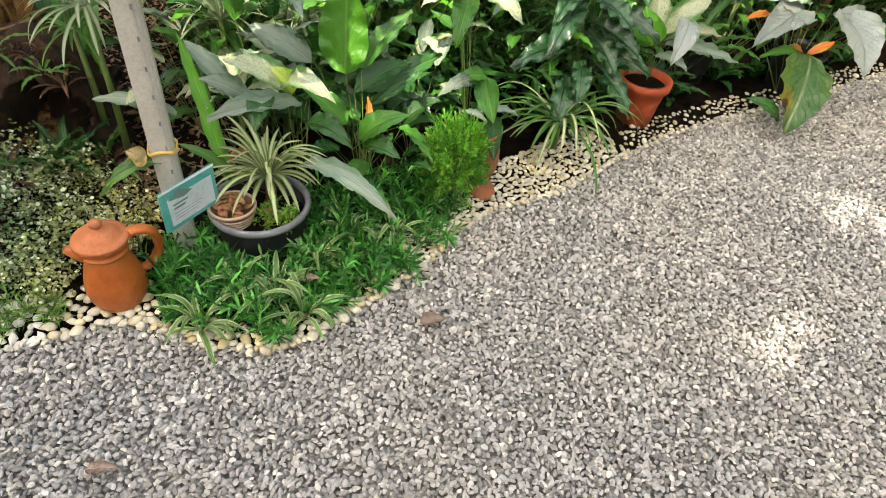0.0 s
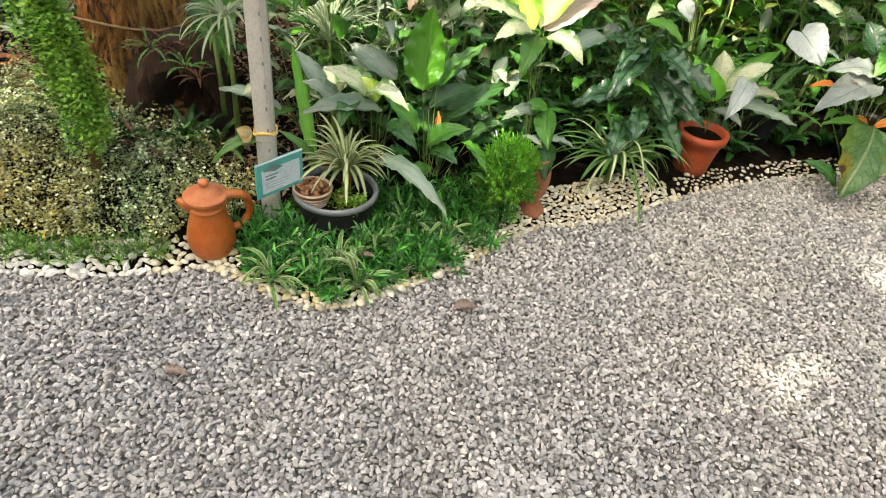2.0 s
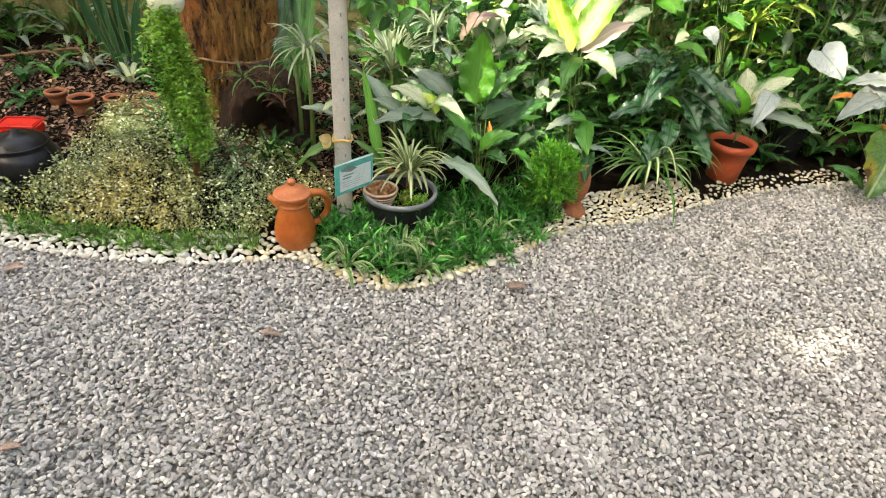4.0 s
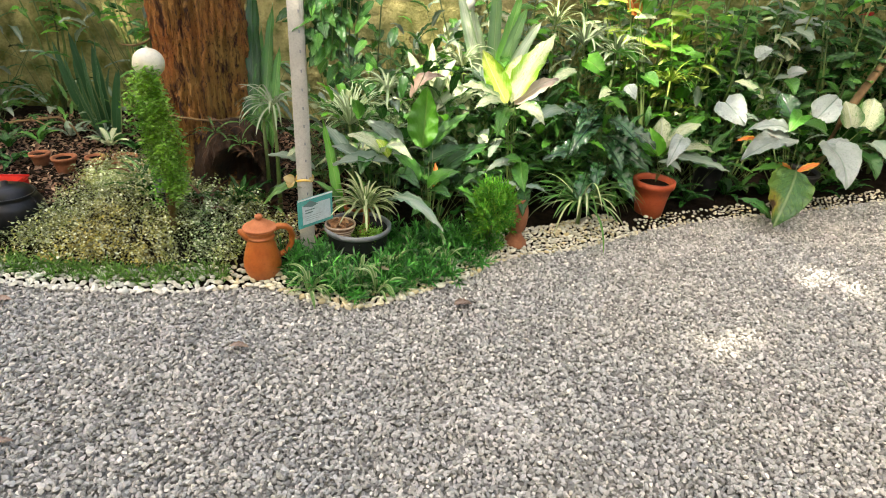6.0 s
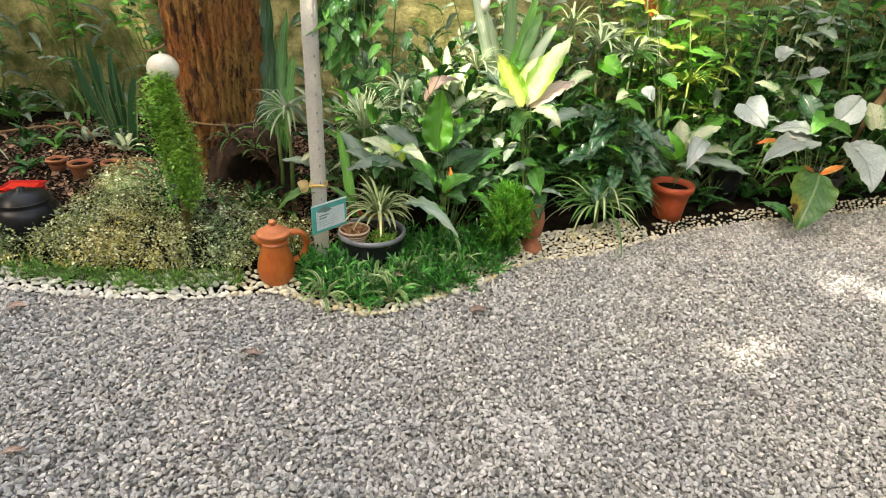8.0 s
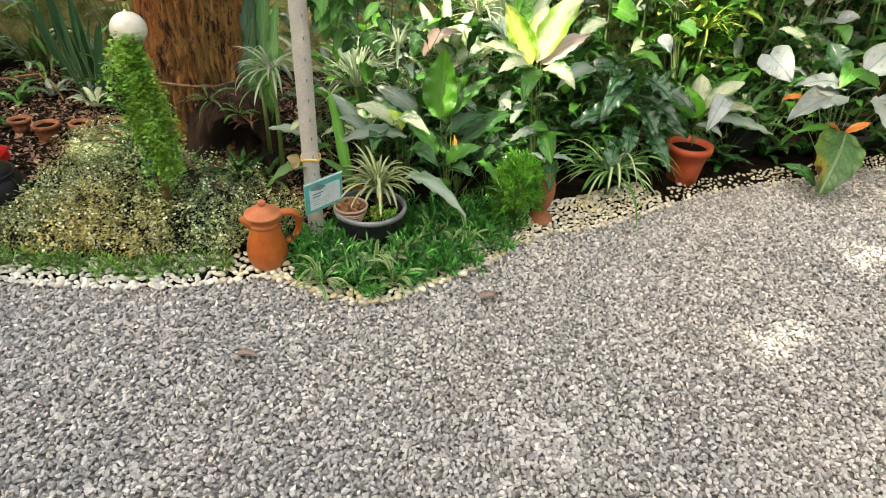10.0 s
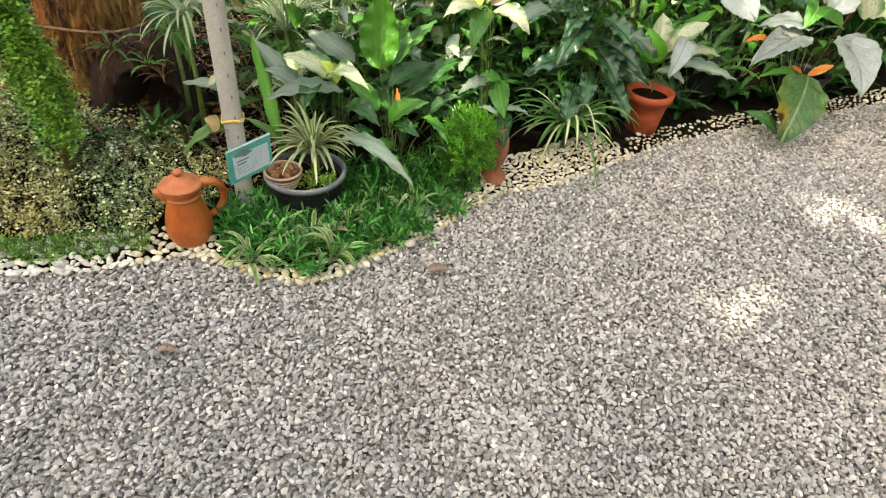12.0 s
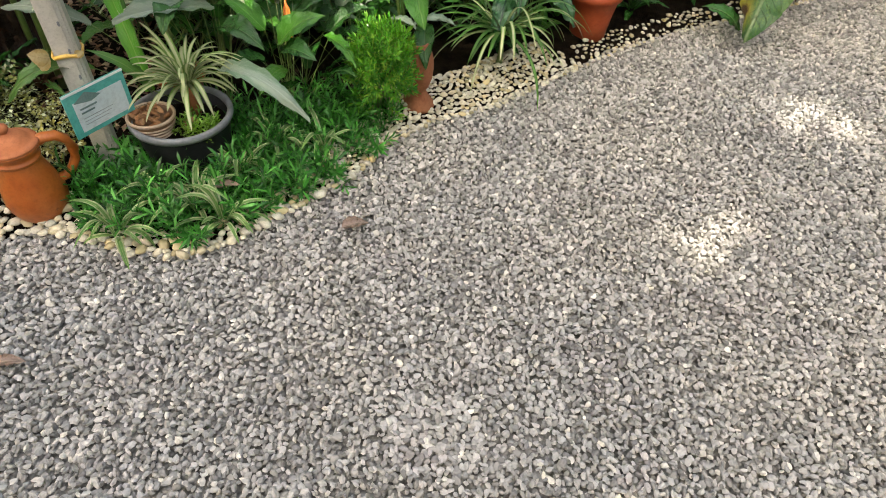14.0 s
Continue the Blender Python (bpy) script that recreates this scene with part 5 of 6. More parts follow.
blade(big_leaf, (-0.271, 1.970, 0.345), (-0.052, 2.150, 0.469), 0.095, L_DARK, "ovate", 0.10, root=big_leaf.location)
blade(big_leaf, (-0.233, 1.725, 0.293), (-0.268, 1.589, 0.271), 0.062, L_GREEN, "ovate", 0.15, root=big_leaf.location)
blade(big_leaf, (-0.272, 2.008, 0.420), (-0.391, 2.042, 0.553), 0.078, L_DARK, "ovate", 0.10, root=big_leaf.location)

cream_leaf = plant("cream_leaved_plant", "green plant with cream-splashed arching leaves", (-0.453, 1.755, bz(-0.453, 1.755)), "plant")
blade(cream_leaf, (-0.460, 1.801, 0.455), (-0.652, 1.771, 0.546), 0.090, L_WHITE, "ovate", 0.14, root=cream_leaf.location)
blade(cream_leaf, (-0.460, 1.801, 0.455), (-0.512, 1.773, 0.542), 0.069, L_YELLOW, "ovate", 0.10, root=cream_leaf.location)
blade(cream_leaf, (-0.480, 1.781, 0.471), (-0.309, 1.702, 0.495), 0.079, L_WHITE, "ovate", 0.35, root=cream_leaf.location)
blade(cream_leaf, (-0.429, 1.759, 0.445), (-0.638, 1.582, 0.460), 0.073, L_GREY, "lance", 0.10, root=cream_leaf.location)
blade(cream_leaf, (-0.455, 1.981, 0.466), (-0.660, 2.003, 0.553), 0.100, L_GREY, "ovate", 0.08, root=cream_leaf.location)
blade(cream_leaf, (-0.601, 1.797, 0.408), (-0.722, 1.746, 0.489), 0.075, L_GREY, "ovate", 0.15, root=cream_leaf.location)
blade(cream_leaf, (-0.400, 1.651, 0.307), (-0.092, 1.490, 0.276), 0.062, L_GREY, "lance", 0.22, root=cream_leaf.location)
blade(cream_leaf, (-0.680, 1.842, 0.425), (-0.808, 1.865, 0.543), 0.066, L_GREY, "ovate", 0.10, root=cream_leaf.location)
blade(cream_leaf, (-0.517, 1.734, 0.466), (-0.515, 1.600, 0.428), 0.073, L_DARK, "ovate", 0.20, root=cream_leaf.location)
blade(cream_leaf, (-0.405, 1.732, 0.402), (-0.253, 1.650, 0.385), 0.073, L_DARK, "ovate", 0.20, root=cream_leaf.location)
blade(cream_leaf, (-0.802, 1.724, 0.372), (-0.998, 1.645, 0.438), 0.054, L_GREY, "lance", 0.15, root=cream_leaf.location)
blade(cream_leaf, (-0.717, 1.554, 0.332), (-0.875, 1.384, 0.309), 0.051, L_STRAP_GREEN, "lance", 0.30, root=cream_leaf.location)

blade_plant = plant("blade_leaved_plant", "upright green blade leaves in a small clay pot", (-0.635, 1.647, 0.198), "plant")
blade(blade_plant, (-0.637, 1.653, 0.210), (-0.807, 1.830, 0.587), 0.051, L_LIME, "blade", -0.03, up=(0.2, -0.9, 0.3))
blade(blade_plant, (-0.632, 1.654, 0.210), (-0.735, 1.572, 0.377), 0.043, L_STRAP_GREEN, "blade", 0.20)
blade(blade_plant, (-0.650, 1.678, 0.198), (-0.774, 1.857, 0.507), 0.038, L_STRAP_GREEN, "blade", 0.03, up=(0.3, -0.9, 0.3))

quilted = plant("quilted_leaf_plant", "dark glossy plant with long quilted hanging leaves", (0.506, 2.578, bz(0.506, 2.578)), "plant")
blade(quilted, (0.435, 2.668, 0.546), (0.321, 2.387, 0.393), 0.105, L_CRINKLE, "lance", 0.12, root=quilted.location, ripple=0.05, up=(0.1, -0.55, 0.85))
blade(quilted, (0.410, 2.671, 0.564), (0.332, 2.452, 0.514), 0.093, L_CRINKLE, "lance", 0.12, root=quilted.location, ripple=0.05, up=(0.1, -0.55, 0.85))
blade(quilted, (0.490, 2.680, 0.540), (0.629, 2.518, 0.485), 0.099, L_CRINKLE, "lance", 0.12, root=quilted.location, ripple=0.05, up=(0.1, -0.55, 0.85))
blade(quilted, (0.491, 2.638, 0.456), (0.685, 2.484, 0.386), 0.099, L_CRINKLE, "lance", 0.12, root=quilted.location, ripple=0.05, up=(0.1, -0.55, 0.85))
blade(quilted, (0.430, 2.585, 0.382), (0.189, 2.337, 0.364), 0.093, L_CRINKLE, "lance", 0.12, root=quilted.location, ripple=0.05, up=(0.1, -0.55, 0.85))
blade(quilted, (0.532, 2.580, 0.317), (0.685, 2.387, 0.192), 0.087, L_CRINKLE, "lance", 0.12, root=quilted.location, ripple=0.05, up=(0.1, -0.55, 0.85))
blade(quilted, (0.421, 2.526, 0.269), (0.390, 2.276, 0.133), 0.093, L_CRINKLE, "lance", 0.12, root=quilted.location, ripple=0.05, up=(0.1, -0.55, 0.85))
blade(quilted, (0.527, 2.671, 0.500), (0.745, 2.532, 0.448), 0.093, L_CRINKLE, "lance", 0.12, root=quilted.location, ripple=0.05, up=(0.1, -0.55, 0.85))
blade(quilted, (0.481, 2.621, 0.427), (0.595, 2.432, 0.332), 0.093, L_CRINKLE, "lance", 0.12, root=quilted.location, ripple=0.05, up=(0.1, -0.55, 0.85))
blade(quilted, (0.445, 2.667, 0.538), (0.491, 2.567, 0.658), 0.081, L_CRINKLE, "lance", 0.12, root=quilted.location, ripple=0.05, up=(0.1, -0.55, 0.85))
blade(quilted, (0.374, 2.638, 0.520), (0.255, 2.482, 0.618), 0.081, L_CRINKLE, "lance", 0.12, root=quilted.location, ripple=0.05, up=(0.1, -0.55, 0.85))
blade(quilted, (0.470, 2.569, 0.328), (0.470, 2.351, 0.240), 0.081, L_CRINKLE, "lance", 0.12, root=quilted.location, ripple=0.05, up=(0.1, -0.55, 0.85))
blade(quilted, (0.536, 2.610, 0.374), (0.737, 2.475, 0.340), 0.081, L_CRINKLE, "lance", 0.12, root=quilted.location, ripple=0.05, up=(0.1, -0.8, 0.6))

redpot_plant = plant("peace_lily", "glossy green and cream leaved plant in red pot", (0.792, 2.715, 0.214), "plant")
blade(redpot_plant, (0.780, 2.784, 0.358), (0.767, 2.871, 0.540), 0.134, L_WHITE, "ovate", 0.10, up=(0.2, -0.85, 0.4), root=redpot_plant.location)
blade(redpot_plant, (0.780, 2.736, 0.355), (0.706, 2.745, 0.505), 0.120, L_LIME, "ovate", 0.10, up=(-0.2, -0.85, 0.4), root=redpot_plant.location)
blade(redpot_plant, (0.798, 2.782, 0.344), (1.009, 2.950, 0.564), 0.083, L_LIME, "lance", 0.10, root=redpot_plant.location)
blade(redpot_plant, (0.816, 2.759, 0.403), (0.969, 2.811, 0.538), 0.094, L_WHITE, "lance", 0.20, root=redpot_plant.location)
blade(redpot_plant, (0.891, 2.759, 0.478), (0.822, 2.561, 0.350), 0.099, L_SILVER, "ovate", 0.20, root=redpot_plant.location)
blade(redpot_plant, (0.765, 2.732, 0.354), (0.520, 2.647, 0.457), 0.082, L_GREEN, "lance", 0.12, root=redpot_plant.location)
blade(redpot_plant, (0.781, 2.662, 0.345), (0.898, 2.573, 0.333), 0.062, L_GREY, "ovate", 0.15, root=redpot_plant.location)
blade(redpot_plant, (0.753, 2.674, 0.337), (0.573, 2.550, 0.349), 0.069, L_DARK, "lance", 0.15, root=redpot_plant.location)
blade(redpot_plant, (0.844, 2.796, 0.347), (1.170, 2.804, 0.299), 0.077, L_GREY, "lance", 0.05, root=redpot_plant.location)
blade(redpot_plant, (0.828, 2.818, 0.354), (1.085, 2.876, 0.374), 0.077, L_WHITE, "lance", 0.15, root=redpot_plant.location)

silver = plant("silver_leaf_plant", "large silvery heart-shaped leaves at the bed edge", (1.568, 3.179, bz(1.568, 3.179)), "plant")
blade(silver, (1.120, 3.203, 0.594), (1.237, 3.072, 0.498), 0.174, L_SILVER, "heart", 0.08, up=(-0.2, -0.8, 0.6), root=silver.location)
blade(silver, (1.514, 3.222, 0.463), (1.254, 3.065, 0.476), 0.120, L_SILVER, "heart", 0.12, root=silver.location)
blade(silver, (1.501, 3.156, 0.431), (1.220, 2.847, 0.359), 0.165, L_SILVER, "heart", 0.10, up=(-0.1, -0.65, 0.8), root=silver.location)
blade(silver, (1.424, 3.113, 0.432), (1.343, 3.055, 0.476), 0.098, L_PINK, "heart", 0.10, root=silver.location)
blade(silver, (1.315, 3.039, 0.437), (1.185, 2.954, 0.429), 0.039, L_ORANGE, "ovate", 0.10, root=silver.location)
blade(silver, (1.693, 3.455, 0.508), (1.810, 3.601, 0.620), 0.173, L_SILVER, "heart", 0.10, up=(0.1, -0.8, 0.6), root=silver.location)
blade(silver, (1.765, 3.277, 0.389), (1.828, 3.005, 0.226), 0.221, L_SILVER, "heart", 0.12, up=(0.1, -0.75, 0.6), root=silver.location)
blade(silver, (1.901, 3.335, 0.339), (1.699, 3.282, 0.389), 0.136, L_SILVER, "heart", 0.15, root=silver.location)
blade(silver, (1.919, 3.550, 0.460), (1.876, 3.660, 0.587), 0.140, L_WHITE, "heart", 0.10, up=(0, -0.8, 0.6), root=silver.location)
blade(silver, (2.002, 3.576, 0.465), (2.042, 3.720, 0.615), 0.161, L_WHITE, "heart", 0.10, up=(0, -0.8, 0.6), root=silver.location)
blade(silver, (1.531, 3.355, 0.511), (1.451, 3.453, 0.636), 0.130, L_CRINKLE, "ovate", 0.10, up=(0, -0.8, 0.6), root=silver.location)
blade(silver, (1.579, 3.325, 0.541), (1.489, 3.150, 0.471), 0.115, L_GREEN, "heart", 0.15, root=silver.location)
blade(silver, (2.015, 3.430, 0.398), (2.081, 3.304, 0.339), 0.150, L_GREY, "heart", 0.15, root=silver.location)
blade(silver, (1.961, 3.383, 0.333), (2.037, 3.238, 0.231), 0.123, L_DARK, "heart", 0.20, root=silver.location)
blade(silver, (1.741, 3.379, 0.445), (1.602, 3.360, 0.484), 0.123, L_GREEN, "heart", 0.10, root=silver.location)
blade(silver, (1.521, 3.680, 0.707), (1.617, 3.665, 0.738), 0.115, L_SILVER, "heart", 0.10, root=silver.location)
blade(silver, (1.468, 3.543, 0.691), (1.524, 3.415, 0.635), 0.119, L_GREEN, "heart", 0.20, root=silver.location)
blade(silver, (1.323, 3.724, 0.787), (1.400, 3.718, 0.848), 0.139, L_SILVER, "heart", 0.10, root=silver.location)
blade(silver, (1.379, 3.520, 0.579), (1.191, 3.512, 0.666), 0.107, L_WHITE, "lance", 0.10, root=silver.location)

spotted = plant("yellowing_leaf_plant", "low plant with one large yellowing brown-spotted leaf", (1.636, 3.012, bz(1.636, 3.012)), "plant")
blade(spotted, (1.554, 3.019, 0.288), (1.439, 2.678, 0.062), 0.246, L_SPOT, "ovate", 0.06, up=(0.1, -0.8, 0.6), root=spotted.location, ripple=0.03)
blade(spotted, (1.432, 2.762, 0.074), (1.244, 2.757, 0.166), 0.082, L_DARK, "ovate", 0.15, root=spotted.location)
blade(spotted, (1.543, 3.065, 0.271), (1.311, 2.948, 0.281), 0.053, L_GREEN, "lance", 0.10, root=spotted.location)
blade(spotted, (1.541, 3.069, 0.280), (1.443, 3.033, 0.308), 0.039, L_ORANGE, "ovate", 0.10, root=spotted.location)
blade(spotted, (1.581, 3.093, 0.261), (1.693, 3.129, 0.318), 0.046, L_ORANGE, "lance", 0.10, root=spotted.location)

drooper = plant("drooping_leaf_plant", "small green plant with drooping veined leaves", (0.162, 2.109, bz(0.162, 2.109)), "plant")
blade(drooper, (0.100, 2.178, 0.394), (0.151, 2.057, 0.287), 0.085, L_GREEN, "ovate", 0.12, up=(0, -0.85, 0.5), root=drooper.location)
blade(drooper, (0.108, 2.180, 0.394), (0.004, 2.126, 0.390), 0.063, L_GREEN, "ovate", 0.20, root=drooper.location)
blade(drooper, (0.084, 2.166, 0.380), (-0.052, 2.069, 0.352), 0.057, L_GREY, "ovate", 0.25, root=drooper.location)
blade(drooper, (0.146, 2.114, 0.287), (0.169, 1.960, 0.198), 0.068, L_DARK, "ovate", 0.12, up=(0, -0.85, 0.5), root=drooper.location)

aroid = plant("heart_leaf_climber", "tall climbing plant with upright fresh heart leaves", (1.288, 3.414, bz(1.288, 3.414)), "plant")
blade(aroid, (1.167, 3.982, 0.927), (1.149, 4.043, 1.059), 0.176, L_LIME, "heart", 0.10, up=(0, -0.9, 0.4), root=aroid.location)
blade(aroid, (1.185, 3.826, 0.721), (1.324, 3.831, 0.771), 0.068, L_GREEN, "ovate", 0.10, root=aroid.location)
blade(aroid, (1.510, 4.108, 0.991), (1.263, 4.039, 0.988), 0.069, L_GREEN, "lance", 0.20, root=aroid.location)
blade(aroid, (1.521, 4.111, 0.992), (1.815, 4.150, 1.023), 0.077, L_GREEN, "lance", 0.20, root=aroid.location)
blade(aroid, (1.532, 4.048, 0.974), (1.761, 3.990, 0.963), 0.098, L_SILVER, "lance", 0.15, root=aroid.location)
blade(aroid, (1.543, 3.982, 0.952), (1.656, 3.866, 0.887), 0.127, L_GREY, "heart", 0.10, root=aroid.location)
blade(aroid, (1.533, 4.132, 1.027), (1.503, 4.202, 1.182), 0.100, L_GREEN, "ovate", 0.10, up=(0, -0.9, 0.4), root=aroid.location)
blade(aroid, (1.865, 4.224, 1.028), (2.054, 4.113, 1.164), 0.100, L_LIME, "lance", 0.15, root=aroid.location)

orange_leaf = plant("young_shrub", "tall shrub with green and one orange-spotted leaf", (0.719, 3.144, bz(0.719, 3.144)), "plant")
blade(orange_leaf, (0.544, 3.614, 0.993), (0.456, 3.654, 1.120), 0.095, L_ORANGE, "ovate", 0.10, up=(0, -0.9, 0.4), root=orange_leaf.location)
blade(orange_leaf, (0.561, 3.619, 0.994), (0.641, 3.709, 1.130), 0.109, L_LIME, "heart", 0.10, up=(0, -0.9, 0.4), root=orange_leaf.location)
blade(orange_leaf, (0.581, 3.620, 0.985), (0.705, 3.618, 1.029), 0.095, L_LIME, "heart", 0.10, root=orange_leaf.location)
blade(orange_leaf, (0.575, 3.383, 0.746), (0.412, 3.312, 0.809), 0.107, L_GREEN, "heart", 0.10, root=orange_leaf.location)
blade(orange_leaf, (0.293, 3.145, 0.770), (0.417, 3.083, 0.693), 0.123, L_LIME, "heart", 0.10, up=(0, -0.8, 0.6), root=orange_leaf.location)
blade(orange_leaf, (0.639, 3.256, 0.687), (0.731, 3.199, 0.639), 0.111, L_GREEN, "heart", 0.10, root=orange_leaf.location)
blade(orange_leaf, (0.548, 3.152, 0.644), (0.612, 3.077, 0.575), 0.075, L_SILVER, "ovate", 0.10, up=(0, -0.8, 0.5), root=orange_leaf.location)
blade(orange_leaf, (0.476, 3.054, 0.604), (0.406, 2.910, 0.585), 0.081, L_WHITE, "ovate", 0.20, root=orange_leaf.location)
blade(orange_leaf, (0.405, 2.913, 0.591), (0.574, 2.823, 0.549), 0.072, L_LIME, "lance", 0.15, root=orange_leaf.location)
blade(orange_leaf, (0.251, 2.942, 0.732), (0.138, 2.757, 0.656), 0.085, L_WHITE, "lance", 0.15, root=orange_leaf.location)
blade(orange_leaf, (0.245, 2.628, 0.569), (0.096, 2.438, 0.502), 0.093, L_GREY, "ovate", 0.20, root=orange_leaf.location)
blade(orange_leaf, (0.239, 2.722, 0.531), (0.325, 2.763, 0.565), 0.096, L_CRINKLE, "ovate", 0.10, root=orange_leaf.location)

snake_a = plant("snake_plant", "tall dark-green snake plant beside the tree trunk", (-1.221, 1.909, bz(-1.221, 1.909)), "snake plant")
blade(snake_a, (-1.273, 1.957, 0.292), (-1.451, 2.356, 1.183), 0.105, L_DARK, "blade", 0.02, up=(0.3, -0.9, 0.1))
blade(snake_a, (-1.236, 1.968, 0.294), (-1.317, 2.314, 1.027), 0.072, L_GREEN, "blade", 0.02, up=(0.3, -0.9, 0.1))
blade(snake_a, (-1.207, 1.977, 0.295), (-1.244, 2.233, 0.826), 0.072, L_GREEN, "blade", 0.02, up=(0.3, -0.9, 0.1))
blade(snake_a, (-1.253, 1.963, 0.293), (-1.354, 2.248, 0.915), 0.066, L_GREEN, "blade", 0.02, up=(0.3, -0.9, 0.1))
blade(snake_a, (-1.230, 1.970, 0.294), (-1.278, 2.175, 0.728), 0.054, L_GREEN, "blade", 0.02, up=(0.3, -0.9, 0.1))

lily_a = plant("strap_lily", "tall strap-leaved lily before the garden wall", (-0.184, 2.771, bz(-0.184, 2.771)), "plant")
blade(lily_a, (-0.247, 2.946, 0.438), (-0.432, 3.122, 1.006), 0.091, L_STRAP_PALE, "strap", -0.06, up=(0.1, -0.9, 0.3))
blade(lily_a, (-0.243, 2.963, 0.470), (-0.159, 3.244, 1.099), 0.091, L_LIME, "strap", 0.06, up=(0.1, -0.9, 0.3))
blade(lily_a, (-0.243, 2.947, 0.439), (-0.532, 3.155, 1.126), 0.077, L_STRAP_PALE, "strap", 0.05, up=(0.1, -0.9, 0.3))
blade(lily_a, (-0.236, 2.965, 0.471), (-0.312, 3.253, 1.201), 0.084, L_STRAP_GREEN, "strap", 0.02, up=(0.1, -0.9, 0.3))
blade(lily_a, (-0.225, 2.984, 0.503), (-0.111, 3.219, 1.023), 0.077, L_STRAP_GREEN, "strap", 0.20, up=(0.1, -0.9, 0.3))
blade(lily_a, (-0.230, 2.951, 0.439), (-0.014, 3.209, 0.950), 0.070, L_STRAP_PALE, "strap", 0.25, up=(0.1, -0.9, 0.3))

lily_b = plant("strap_lily", "strap-leaved lily with long arching leaves", (-0.417, 2.401, bz(-0.417, 2.401)), "plant")
blade(lily_b, (-0.471, 2.530, 0.536), (-0.643, 2.563, 0.809), 0.057, L_STRAP_PALE, "strap", 0.35, up=(0.1, -0.8, 0.5))
blade(lily_b, (-0.468, 2.539, 0.551), (-0.379, 2.621, 0.781), 0.057, L_STRAP_PALE, "strap", 0.35, up=(0.1, -0.8, 0.5))
blade(lily_b, (-0.471, 2.530, 0.536), (-0.522, 2.621, 0.859), 0.064, L_WHITE, "strap", 0.02, up=(0.1, -0.8, 0.5))
blade(lily_b, (-0.456, 2.535, 0.537), (-0.568, 2.506, 0.656), 0.064, L_STRAP_PALE, "strap", 0.30, up=(0.1, -0.8, 0.5))
blade(lily_b, (-0.468, 2.524, 0.522), (-0.292, 2.575, 0.643), 0.064, L_STRAP_PALE, "strap", 0.20, up=(0.1, -0.8, 0.5))

dead_leaf = plant("dead_leaf", "large curled brown dead leaf caught among plants", (-0.472, 2.363, 0.663), "dead leaf")
blade(dead_leaf, (-0.542, 2.321, 0.618), (-0.368, 2.369, 0.732), 0.090, L_DRY, "ovate", 0.25)


# ---- strap-leaved tufts ----
t1 = plant("variegated_spider_plant", "arching dark green spider plant with cream margins at the pebble edge", (0.415, 2.345, 0.165), "plant")
straps(t1, 34, 0.30, 0.015, L_STRAP_GREEN, 0.62, 0.75, 11, wide=0.26)
straps(t1, 16, 0.30, 0.016, L_STRAP, 0.55, 0.85, 61, wide=0.26)
part("stem", tube("stem", [(0, 0, 0.01), (0.004, 0.002, (bz(0.415, 2.345) - 0.165) * 0.5), (0, 0, bz(0.415, 2.345) - 0.165 - 0.01)], [0.008, 0.010, 0.014], STEM, 7), t1)
t2 = plant("umbrella_sedge", "umbrella sedge with drooping pale strap leaves", (-1.068, 1.834, 0.623), "plant")
straps(t2, 40, 0.180, 0.013, L_STRAP_PALE, 0.35, 0.45, 12, wide=0.22)
part("stem", tube("stem", [(0, 0, 0.01), (0.004, 0.002, (bz(-1.068, 1.834) - 0.623) * 0.5), (0, 0, bz(-1.068, 1.834) - 0.623 - 0.01)], [0.008, 0.010, 0.014], STEM, 7), t2)
t2b = plant("umbrella_sedge", "umbrella sedge with drooping green strap leaves", (-1.154, 1.876, 0.524), "plant")
straps(t2b, 18, 0.150, 0.012, L_STRAP_GREEN, 0.35, 0.45, 22, wide=0.22)
part("stem", tube("stem", [(0, 0, 0.01), (0.004, 0.002, (bz(-1.154, 1.876) - 0.524) * 0.5), (0, 0, bz(-1.154, 1.876) - 0.524 - 0.01)], [0.008, 0.010, 0.014], STEM, 7), t2b)
t3 = plant("grey_tuft_plant", "silvery fine-leaved tuft plant", (-0.843, 2.218, 0.461), "plant")
straps(t3, 90, 0.270, 0.010, L_STRAP_PALE, 0.60, 0.20, 13, wide=0.12)
part("stem", tube("stem", [(0, 0, 0.01), (0.004, 0.002, (bz(-0.843, 2.218) - 0.461) * 0.5), (0, 0, bz(-0.843, 2.218) - 0.461 - 0.01)], [0.008, 0.010, 0.014], STEM, 7), t3)
t4 = plant("dracaena", "dracaena with whorls of cream-striped leaves", (0.247, 3.387, 0.818), "plant")
straps(t4, 34, 0.260, 0.022, L_STRAP_PALE, 0.50, 0.35, 14, wide=0.15)
part("stem", tube("stem", [(0, 0, 0.01), (0.004, 0.002, (bz(0.247, 3.387) - 0.818) * 0.5), (0, 0, bz(0.247, 3.387) - 0.818 - 0.01)], [0.008, 0.010, 0.014], STEM, 7), t4)
t4b = plant("dracaena", "dracaena with whorls of cream-striped leaves", (0.447, 3.369, 0.787), "plant")
straps(t4b, 30, 0.240, 0.020, L_STRAP_PALE, 0.40, 0.35, 24, wide=0.15)
part("stem", tube("stem", [(0, 0, 0.01), (0.004, 0.002, (bz(0.447, 3.369) - 0.787) * 0.5), (0, 0, bz(0.447, 3.369) - 0.787 - 0.01)], [0.008, 0.010, 0.014], STEM, 7), t4b)
t4c = plant("dracaena", "dracaena with green and cream leaves", (0.048, 3.439, 0.916), "plant")
straps(t4c, 26, 0.240, 0.020, L_STRAP, 0.60, 0.30, 25, wide=0.15)
